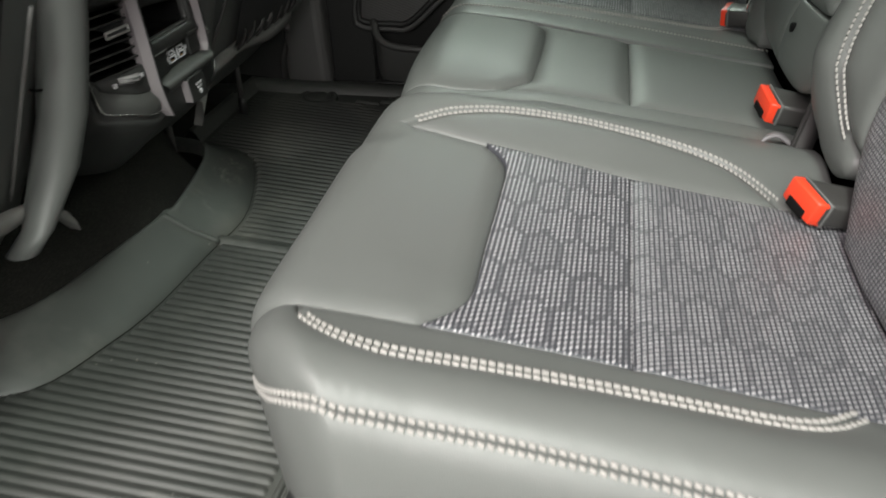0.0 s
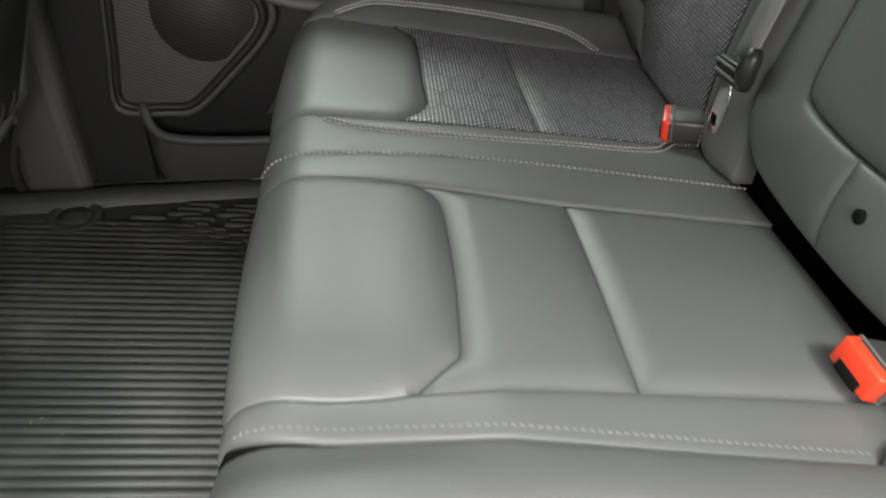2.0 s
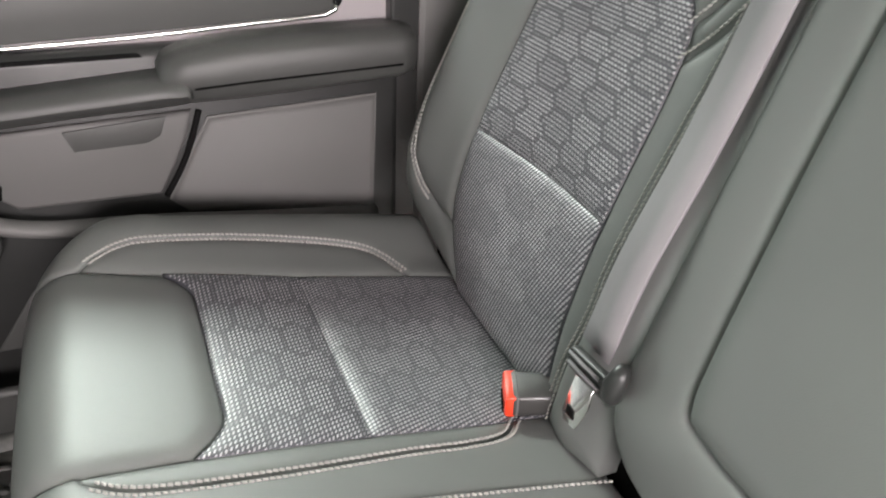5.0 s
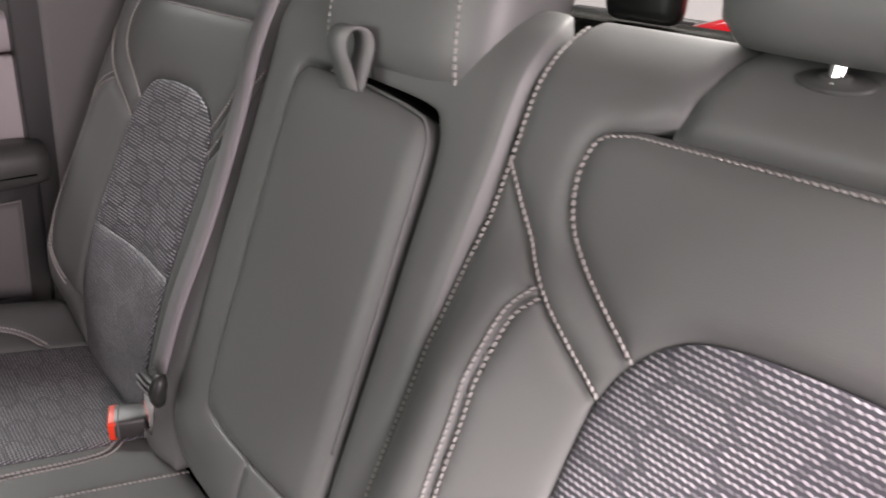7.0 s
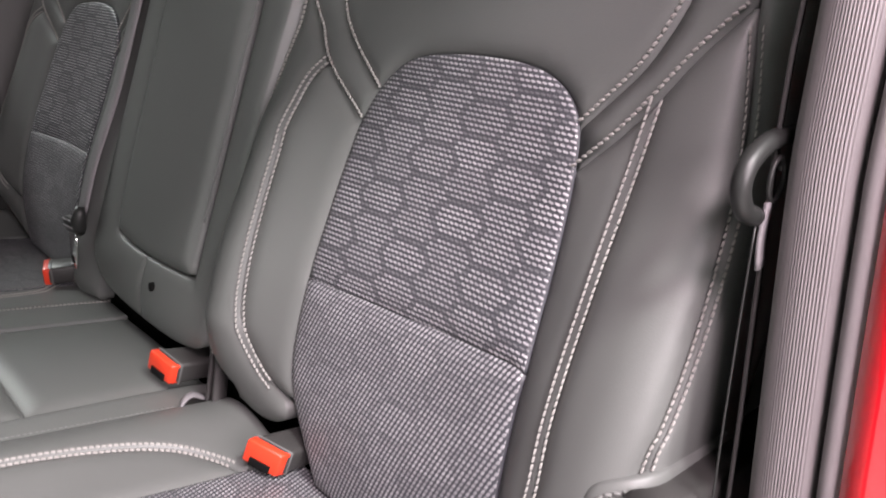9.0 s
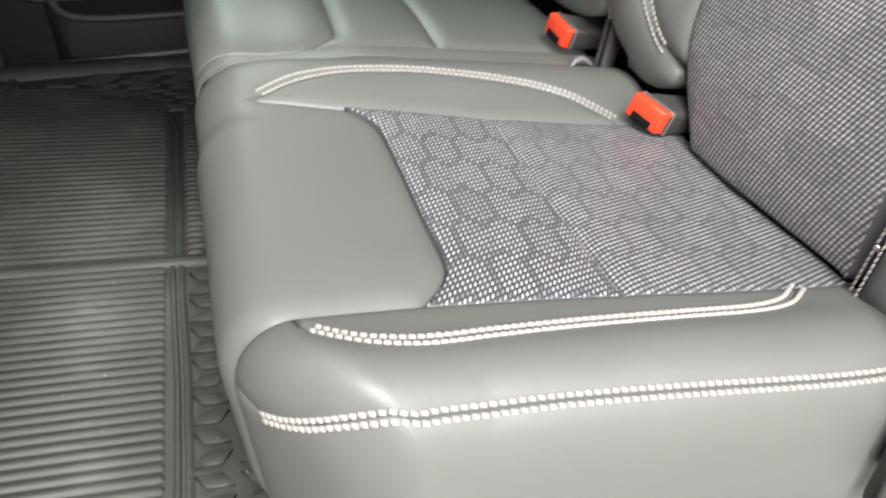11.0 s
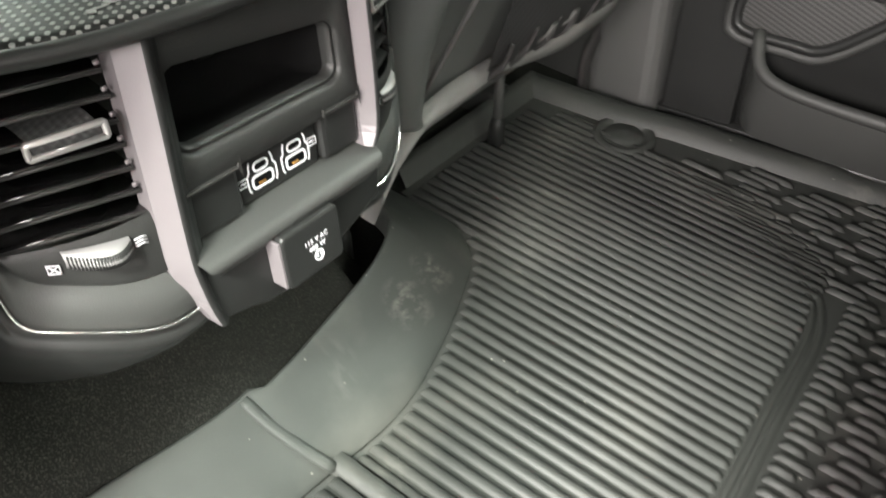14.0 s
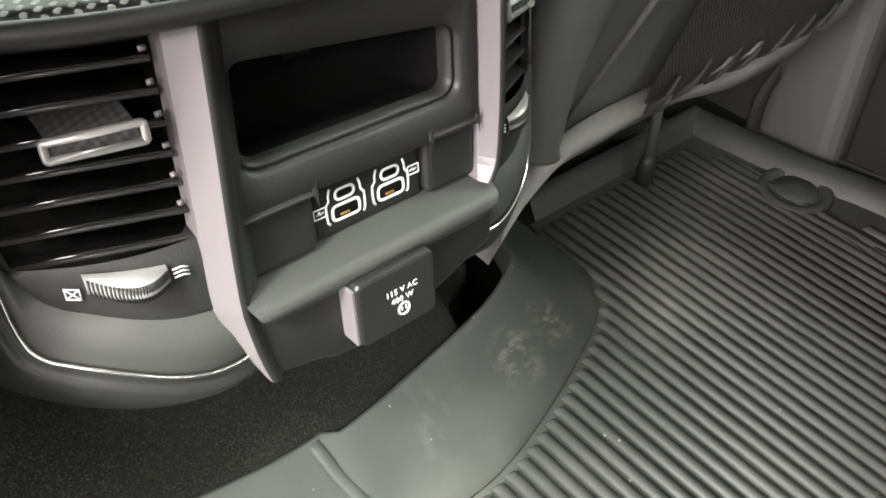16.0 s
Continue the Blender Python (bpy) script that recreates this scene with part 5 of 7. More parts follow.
# broken ribs outside the frame, at the far door
for k in range(14):
    y = 1.228 + 0.0152 * k
    xa = float(np.interp(y, [1.216, 1.242, 1.266, 1.309, 1.335], [-0.075, -0.118, -0.20, -0.295, -0.50]))
    x = xa + 0.012 * (k % 3)
    while x < 0.02:
        if y < mat_edge(x) - 0.010 and math.hypot(x + 0.375, y - 1.345) > 0.055:
            sub("rib", rib(x, min(x + 0.058, 0.04), y, 0.0085), RUBBER, mat)
        x += 0.078
fix = [[(-0.402 + r * math.cos(a), 1.342 + 1.15 * r * math.sin(a), floor_z(-0.402 + r * math.cos(a)) + hh) for a in np.linspace(0, 2 * math.pi, 29)[:-1]] for r, hh in ((0.043, -0.001), (0.041, 0.006), (0.036, 0.0075), (0.031, 0.0068), (0.029, 0.003), (0.025, 0.003), (0.024, 0.0065), (0.004, 0.0070))]
sub("fixing_ring", loft(fix, closed=True, cap=True), RUBBER, mat, "round mat fixing")

# ---------------------------------------------------------------- centre console, rear end
console = thing("centre_console", "black centre console end with vents and charging ports", "console", at=(-0.45, 0.671, 0.29))
CM = 1.352


def tilt_x(z, x0=-0.325):
    """The rear face leans forwards towards its top."""
    return x0 - 0.10 * (z - 0.30)


def face(a, b, c):
    return (tilt_x(b) + c, a, b)


# housing behind everything
hs = []
for z, y0, y1, xr, xf in ((0.262, 0.575, 0.767, -0.372, -0.62), (0.29, 0.545, 0.797, -0.362, -0.66), (0.34, 0.518, 0.824, -0.372, -0.70), (0.40, 0.506, 0.836, -0.386, -0.72), (0.445, 0.504, 0.838, -0.392, -0.74), (0.455, 0.506, 0.836, -0.394, -0.74), (0.460, 0.512, 0.830, -0.40, -0.74)):
    ring = []
    for a, b in rounded(y0, y1, xf, xr, 0.045, 6):
        ring.append((b, a, z))
    hs.append(ring)
sub("housing", loft(hs, closed=True, cap=True), SOFT_TRIM, console)
# flat lid with a woven inlay, its rear edge bowed
half = [(0.500, -0.74), (0.500, -0.43), (0.508, -0.390), (0.530, -0.359), (0.556, -0.3435), (0.577, -0.335), (0.600, -0.3293), (0.640, -0.3253), (0.671, -0.3245)]
bow = cr(half, 0.01)
bow = np.vstack([bow, np.stack([1.342 - bow[::-1][1:, 0], bow[::-1][1:, 1]], 1)])
cen = np.array([0.671, -0.55])


def lid_ring(d, z):
    v = bow - cen
    q = bow + v / np.linalg.norm(v, axis=1)[:, None] * d
    return [(x, y, z) for y, x in q]


sub("lid", loft([lid_ring(-0.030, 0.450), lid_ring(-0.014, 0.4585), lid_ring(0.003, 0.4640), lid_ring(0.0065, 0.4680), lid_ring(0.0055, 0.4715), lid_ring(0.0015, 0.4725), lid_ring(-0.002, 0.4715), lid_ring(-0.02, 0.470)], closed=True, cap=True), PLASTIC, console)
sub("lid_inlay", loft([lid_ring(-0.0005, 0.4700), lid_ring(-0.0015, 0.4728), lid_ring(-0.006, 0.4735), lid_ring(-0.05, 0.4740)], closed=True, cap=True), LID_WEAVE, console, "coarse dark woven lid inlay")
rnd = random.Random(3)
for yy, xx, ln, wd in ((0.5975, -0.3445, 0.004, 0.004), (0.610, -0.3480, 0.0075, 0.0045), (0.6235, -0.3470, 0.0085, 0.0055), (0.652, -0.3375, 0.044, 0.0011), (0.602, -0.3455, 0.010, 0.0012)):
    edge = [(xx + wd * (0.5 * math.sin(a) + rnd.uniform(-0.14, 0.14)), yy + ln * (0.5 * math.cos(a) * (abs(math.cos(a)) + 0.02) ** -0.4 + rnd.uniform(-0.05, 0.05))) for a in np.linspace(0, 2 * math.pi, 27)[:-1]]
    sub("lid_mark", prism([(p, q) for p, q in edge], lambda a, b, c: (a, b, 0.4741 + c), 0.0004), LID_MARK, console, "small pale mark on the lid", smooth=False)
# rear plate between the pale frame flanks, built round the storage slot


def plate(y0, y1, z0, z1, depth=0.055, bev=0.0025, mat=PLASTIC, name="face_plate", out=0.0, lab=""):
    return sub(name, prism(rounded(y0, y1, z0, z1, 0.003, 3), lambda a, b, c: face(a, b, c - depth + out), depth, bev), mat, console, lab, smooth=False)


def ring(y0, y1, z0, z1, r, c):
    return [face(a, b, c) for a, b in rounded(y0, y1, z0, z1, r, 6)]


def slot_ring(d, z0, c, r0=0.012, drop=0.0):
    """The slot's outline, d inside its rim: its top edge falls towards the far side."""
    out = []
    for a, b in rounded(0.6165 + d, 0.7320 - d, z0, 0.4430 - drop, max(0.003, r0 - d), 6):
        k = (b - z0) / (0.4430 - drop - z0)
        out.append(face(a, b - 0.105 * k * (a - 0.6165), c))
    return out


sub("face_plate", loft([ring(0.6075, 0.7425, 0.379, 0.468, 0.002, -0.05), ring(0.6075, 0.7425, 0.379, 0.468, 0.002, -0.002), ring(0.6090, 0.7415, 0.3805, 0.4665, 0.002, 0.0), slot_ring(0.0, 0.3945, 0.0), slot_ring(0.0012, 0.3957, -0.0016), slot_ring(0.0020, 0.3965, -0.0040), slot_ring(0.0024, 0.3969, -0.0042), slot_ring(0.0030, 0.3974, -0.0026, drop=0.001), slot_ring(0.0042, 0.3988, -0.0034, drop=0.0018), slot_ring(0.0048, 0.4002, -0.0085, drop=0.002), slot_ring(0.0052, 0.3985, -0.0110, drop=0.0022)], closed=True), HOUSING, console)
# the slot's inner shade is put into a near-black colour
sub("storage_slot", loft([slot_ring(0.0052, 0.3985, -0.0108, drop=0.0022), slot_ring(0.0054, 0.3940, -0.030, drop=0.0022), slot_ring(0.0060, 0.3930, -0.0440, drop=0.003), ring(0.668, 0.682, 0.415, 0.421, 0.002, -0.0445)], closed=True), DARK, console, "deep storage slot, its inside painted black as shade")
plate(0.6075, 0.7425, 0.348, 0.3800, out=-0.010, name="port_strip", mat=GLOSS_BLACK)
plate(0.6120, 0.6482, 0.3515, 0.3808, depth=0.014, bev=0.0030, out=-0.0016, name="blank_cap", lab="blank black cap beside the ports")
plate(0.7098, 0.7400, 0.3530, 0.3836, depth=0.014, bev=0.0030, out=-0.0016, name="blank_cap", lab="blank black cap beside the ports")
# thin paler ledges added for the highlight along the caps' top edges
plate(0.6125, 0.6478, 0.3796, 0.3814, depth=0.010, bev=0.0007, out=0.0022, name="cap_highlight", mat=COVER)
plate(0.7105, 0.7396, 0.3826, 0.3842, depth=0.010, bev=0.0007, out=0.0022, name="cap_highlight", mat=COVER)
plate(0.6485, 0.7095, 0.352, 0.3795, out=-0.006, name="port_module", mat=PLASTIC)


def mark_ring(y0, y1, z0, z1, r, w, out, name, mat, lab=""):
    return sub(name, tube([face(a, b, out) for a, b in rounded(y0, y1, z0, z1, r, 4)], w, 6, closed=True, flat=0.5), mat, console, lab)


for yc in (0.6660, 0.6910):
    outl = mark_ring(yc - 0.0072, yc + 0.0072, 0.3585, 0.3655, 0.0022, 0.0008, -0.0055, "port_outline", WHITE_MARK, "white outline of a charging port")
    sub("port_block", prism(rounded(yc - 0.006, yc + 0.006, 0.3597, 0.3643, 0.001, 2), lambda a, b, c: face(a, b, c - 0.0065), 0.0012), DARK, console)
    sub("port_contact", prism(rounded(yc - 0.0036, yc + 0.0014, 0.3604, 0.3615, 0.0004, 2), lambda a, b, c: face(a, b, c - 0.0056), 0.0008), BRASS, outl)
    mark_ring(yc - 0.0050, yc + 0.0050, 0.3680, 0.3730, 0.0024, 0.0007, -0.0055, "port_outline", WHITE_MARK, "white outline of a charging port")
    sub("port_block", prism(rounded(yc - 0.0036, yc + 0.0036, 0.3695, 0.3715, 0.0009, 2), lambda a, b, c: face(a, b, c - 0.0062), 0.0008), DARK, console)
    for sg in (-1, 1):
        br = cr([(yc + sg * 0.0075, 0.3745), (yc + sg * 0.0085, 0.3715), (yc + sg * 0.0085, 0.3690), (yc + sg * 0.0102, 0.3670), (yc + sg * 0.0100, 0.3590), (yc + sg * 0.0090, 0.3575)], step=0.002)
        sub("port_bracket", tube([face(a, b, -0.0056) for a, b in br], 0.0006, 6, flat=0.5), WHITE_MARK, console)
for yc, zc in ((0.6525, 0.3650), (0.7045, 0.3670)):
    mark_ring(yc - 0.0032, yc + 0.0032, zc - 0.0022, zc + 0.0022, 0.0004, 0.0004, -0.0056, "charge_symbol", WHITE_MARK)
    sub("charge_symbol", tube([face(yc - 0.002, zc - 0.0004, -0.0056), face(yc, zc + 0.0006, -0.0056), face(yc, zc - 0.0006, -0.0056), face(yc + 0.002, zc + 0.0004, -0.0056)], 0.0004, 5), WHITE_MARK, console)
# sloping shelf under the ports
sh = [[face(0.606, 0.3515, -0.012), face(0.744, 0.3535, -0.012)], [face(0.606, 0.3500, -0.008), face(0.744, 0.3530, -0.008)], [face(0.606, 0.3475, 0.008), face(0.744, 0.3490, 0.008)], [face(0.607, 0.3455, 0.0115), face(0.743, 0.3470, 0.0115)], [face(0.609, 0.3420, 0.0125), face(0.741, 0.3430, 0.0125)], [face(0.618, 0.336, 0.008), face(0.735, 0.336, 0.008)], [face(0.618, 0.330, 0.003), face(0.735, 0.330, 0.003)]]
sub("shelf", loft(sh), SOFT_TRIM, console)
# lower skirt that carries the socket
lo = prism([(0.6105, 0.305), (0.622, 0.303), (0.634, 0.300), (0.645, 0.296), (0.660, 0.2945), (0.690, 0.297), (0.718, 0.3065), (0.745, 0.316), (0.750, 0.345), (0.608, 0.345)], lambda a, b, c: face(a, b, c - 0.05 + 0.004), 0.05, 0.003)
sub("lower_skirt", lo, PLASTIC, console)
# socket flap
flap = sub("socket_flap", prism(rounded(0.6520, 0.6970, 0.3045, 0.3390, 0.004, 3), lambda a, b, c: face(a, b, 0.0035 + c), 0.012, 0.0018), PLASTIC, console, "square flap over the mains socket", smooth=False)
# pale strip on the flap's side: the door's light put into the colour
sub("flap_lit_side", prism(rounded(0.6503, 0.6522, 0.3068, 0.3368, 0.0008, 2), lambda a, b, c: face(a, b, 0.0040 + c), 0.0105, 0.0004), STEEL_AND_LIT_SIDES, flap, "side of the black flap, painted pale as lit from the door", smooth=False)
sub("flap_lip", prism([(0.666, 0.3385), (0.694, 0.3385), (0.6925, 0.3430), (0.6685, 0.3430)], lambda a, b, c: face(a, b, 0.004 + c), 0.008, 0.001), PLASTIC, flap)


def lettering(text, y, z, size, out, mat=WHITE_MARK):
    cu = bpy.data.curves.new("lettering", "FONT")
    cu.body, cu.size, cu.align_x, cu.extrude, cu.space_character = text, size, "CENTER", 0.00012, 1.1
    ob = new("lettering", cu)
    dg = bpy.context.evaluated_depsgraph_get()
    me = bpy.data.meshes.new_from_object(ob.evaluated_get(dg))
    bpy.data.objects.remove(ob)
    bm2 = bmesh.new()
    bm2.from_mesh(me)
    for v in bm2.verts:
        v.co = Vector(face(y + v.co.x, z + v.co.y, out + v.co.z))
    bpy.data.meshes.remove(me)
    return sub("lettering", bm2, mat, flap, "white printed words", smooth=False)


lettering("115 V AC", 0.6765, 0.3250, 0.0042, 0.0158)
lettering("400 W", 0.6765, 0.3202, 0.0042, 0.0158)
sub("socket_symbol", tube([face(0.677 + 0.0032 * math.cos(a), 0.3155 + 0.0032 * math.sin(a), 0.0158) for a in np.linspace(0, 2 * math.pi, 17)[:-1]], 0.0005, 5, closed=True), WHITE_MARK, flap)
for dy in (-0.0012, 0.0012):
    sub("socket_symbol", tube([face(0.677 + dy, 0.3148, 0.0158), face(0.677 + dy, 0.3168, 0.0158)], 0.0004, 5), WHITE_MARK, flap)

# the frame's flanks that look towards the open door, its light painted on them, and its rims
NEAR_FLANK = cr([(0.6022, 0.6106, 0.4640, -0.005), (0.6020, 0.6104, 0.4590, -0.005), (0.6000, 0.6078, 0.4163, -0.005), (0.5985, 0.6055, 0.3805, -0.005), (0.5972, 0.6042, 0.3500, -0.005), (0.5985, 0.6048, 0.3380, -0.0045), (0.6050, 0.6072, 0.3200, -0.001), (0.6085, 0.6096, 0.3090, 0.002), (0.6105, 0.6110, 0.3040, 0.003)], step=0.005)
FAR_FLANK = cr([(0.7425, 0.7490, 0.4640, -0.001), (0.7425, 0.7488, 0.4340, -0.001), (0.7420, 0.7483, 0.4000, -0.001), (0.7410, 0.7464, 0.3700, -0.001), (0.7400, 0.7440, 0.3590, 0.000), (0.7375, 0.7395, 0.3520, 0.003)], step=0.005)
NEAR_RIM = ((0.0, 0.0055), (0.0010, 0.0066), (0.0030, 0.0064), (0.0060, 0.0036), (0.0090, 0.0010), (0.0120, -0.0006), (0.0124, -0.02))
FAR_RIM = ((0.0, 0.0075), (0.0010, 0.0088), (0.0026, 0.0086), (0.0046, 0.0060), (0.0056, -0.0010), (0.0058, -0.03))
for flank, rim in ((NEAR_FLANK, NEAR_RIM), (FAR_FLANK, FAR_RIM)):
    sub("frame_flank", loft([[face(o, z, c - 0.010), face(o, z, c), face(i, z, rim[0][1])] for o, i, z, c in flank]), STEEL_AND_LIT_SIDES, console, "flank of the raised black frame, painted pale as lit from the door", smooth=False)
    sub("frame_rim", loft([[face(i + d, z, q) for d, q in rim] for o, i, z, c in flank]), PLASTIC, console)
for far in (False, True):
    f = (lambda y: CM - y) if far else (lambda y: y)
    # vent well: curved side of the console
    def side(a, b, c=0.0):
        """The vent face: a from 0 at the strip to 1 outside, turning away forwards."""
        y = 0.5970 - 0.060 * a + 0.004 * a * a
        x = tilt_x(b) - 0.005 - 0.008 * a - 0.020 * a * a
        return (x + c, f(y), b)
    # near-black sheet behind the slats stands in for the well's shade
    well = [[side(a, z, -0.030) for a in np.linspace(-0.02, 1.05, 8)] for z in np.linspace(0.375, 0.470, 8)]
    sub("vent_well_shade", loft(well), DARK, console)
    for k in range(8):
        z = 0.4590 - k * 0.0118
        rows, front = [], []
        for a in (-0.02, 1.04):
            q = z - 0.0043 * a
            rows.append([side(a, q + 0.0009, -0.0045), side(a, q + 0.0014, -0.006), side(a, q + 0.0062, -0.026), side(a, q + 0.0048, -0.026), side(a, q - 0.0008, -0.0055)])
            front.append(side(a, q, -0.0042))
        slat = sub("slat", loft(rows, closed=True, cap=True), GLOSS_BLACK if not far else PLASTIC, console)
        # paler bead along the front edge: the highlight put into the colour
        sub("slat_highlight", tube(front, 0.0011, 8), COVER, slat, "front edge of the black slat, its highlight painted paler")
        if k < 7:
            sub("slat_pin", tube([side(0.035, z + 0.0042, -0.0035), side(-0.005, z + 0.0044, -0.0035)], 0.0011, 6), STEEL_AND_LIT_SIDES, console)
    # slider with a bright rim
    zt = 0.4222
    rim = [side(a, zt + b - 0.001 + 0.006 * (1 - a), 0.004) for a, b in rounded(0.15, 0.68, -0.0031, 0.0036, 0.003)]
    slider = sub("vent_slider", tube(rim, 0.0016, 8, closed=True), BRIGHT_TRIM, console, "bright-rimmed vent slider")
    sub("slider_grip", loft([[side(a, zt - 0.001 + 0.006 * (1 - a) + b, c) for a in np.linspace(0.18, 0.65, 6)] for b, c in ((-0.003, 0.003), (0.000, 0.0035), (0.0035, 0.003), (0.0065, -0.006), (0.0075, -0.016))]), NET, slider)
    # thumb wheel on its own plate
    step = resample(cr([(1.10, 0.376), (1.00, 0.362), (0.87, 0.3557), (0.75, 0.3535), (0.61, 0.3506), (0.39, 0.3464), (0.25, 0.3446), (0.11, 0.3436), (-0.06, 0.3429)], step=0.03), 24)
    sub("wheel_plate", loft([[side(a, z + (0.377 - 0.0043 * a - z) * (1 - k), c) for a, z in step] for k, c in ((0.0, -0.003), (0.2, -0.001), (0.96, -0.001), (1.0, -0.002), (1.0, -0.006))]), HOUSING, console)
    wr = []
    for a in np.linspace(0.22, 0.70, 12):
        bul = (0.004 if far else 0.009) * math.sin(math.pi * (a - 0.22) / 0.48) + 0.001
        zz = 0.3662 + 0.003 * (a - 0.45)
        wr.append([side(a, zz + 0.0055, 0.0), side(a, zz + 0.005, bul), side(a, zz, bul + 0.0012), side(a, zz - 0.003, bul), side(a, zz - 0.0035, 0.0)])
    wheel = sub("thumb_wheel", loft(wr), WHEEL_GREY, console, "ridged grey thumb wheel")
    for j in range(26):
        a = 0.235 + j * 0.0178
        bul = (0.004 if far else 0.009) * math.sin(math.pi * (a - 0.22) / 0.48) + 0.0026
        zz = 0.3662 + 0.003 * (a - 0.45)
        sub("wheel_ridge", tube([side(a, zz + 0.0040, bul - 0.0012), side(a, zz - 0.0026, bul - 0.0012)], 0.0007, 5), PLASTIC, wheel)
    mk = [side(a, 0.3643 + b, 0.0006) for a, b in ((0.74, -0.003), (0.82, -0.0025), (0.82, 0.002), (0.74, 0.0015))]
    sub("vent_symbol", tube(mk, 0.0005, 5, closed=True), WHITE_MARK, console)
    sub("vent_symbol", tube([mk[0], mk[2]], 0.0004, 5), WHITE_MARK, console)
    sub("vent_symbol", tube([mk[1], mk[3]], 0.0004, 5), WHITE_MARK, console)
    for dz in (-0.0018, 0.0, 0.0018):
        sub("vent_symbol", tube([side(0.09, 0.3662 + dz, 0.0006), side(0.13, 0.3670 + dz, 0.0006), side(0.19, 0.3664 + dz, 0.0006)], 0.0004, 5), WHITE_MARK, console)
    # lower shell and bright edge line
    line = cr([(1.20, 0.455), (1.19, 0.41), (1.175, 0.372), (1.17, 0.352), (1.14, 0.3380), (1.06, 0.3319), (0.92, 0.3292), (0.74, 0.3261), (0.55, 0.3222), (0.35, 0.3178), (0.13, 0.3147), (-0.03, 0.3145), (-0.20, 0.3156)], step=0.02)
    low = resample(line[np.argmin(np.abs(line[:, 1] - 0.366)):], 24)
    shell = []
    for k in np.linspace(0, 1, 9):
        shell.append([side(a + (p - a) * k, z + (q - z) * k, -0.005 + 0.0075 * math.sin(math.pi * (0.06 + 0.80 * k))) for (a, z), (p, q) in zip(step, low)])
    sub("lower_shell", loft(shell), SOFT_TRIM, console)
    sub("edge_line", tube([side(a, z, 0.0008) for a, z in line], 0.0009, 8), CHROME, console, "thin bright edge line")
    # soft housing below and beside the edge line: a dark lip, then a swelling shell that turns under
    rows = []
    for d, c in ((-0.002, -0.006), (0.001, -0.002), (0.006, -0.004), (0.009, -0.004), (0.011, -0.002), (0.016, -0.004), (0.030, -0.018), (0.048, -0.038), (0.066, -0.060), (0.084, -0.086)):
        row = []
        for a, z in line:
            v = np.array(((a - 0.45) * 0.06, z - 0.415))
            v = v / np.linalg.norm(v)
            v = v * d * (0.42 + 0.58 * max(0.0, -v[1]))
            row.append(side(a + v[0] / 0.06, z + v[1], c))
        rows.append(row)
    sub("soft_lip", loft(rows), PLASTIC, console, "soft black lip round the vent")

# ---------------------------------------------------------------- front seats seen from behind


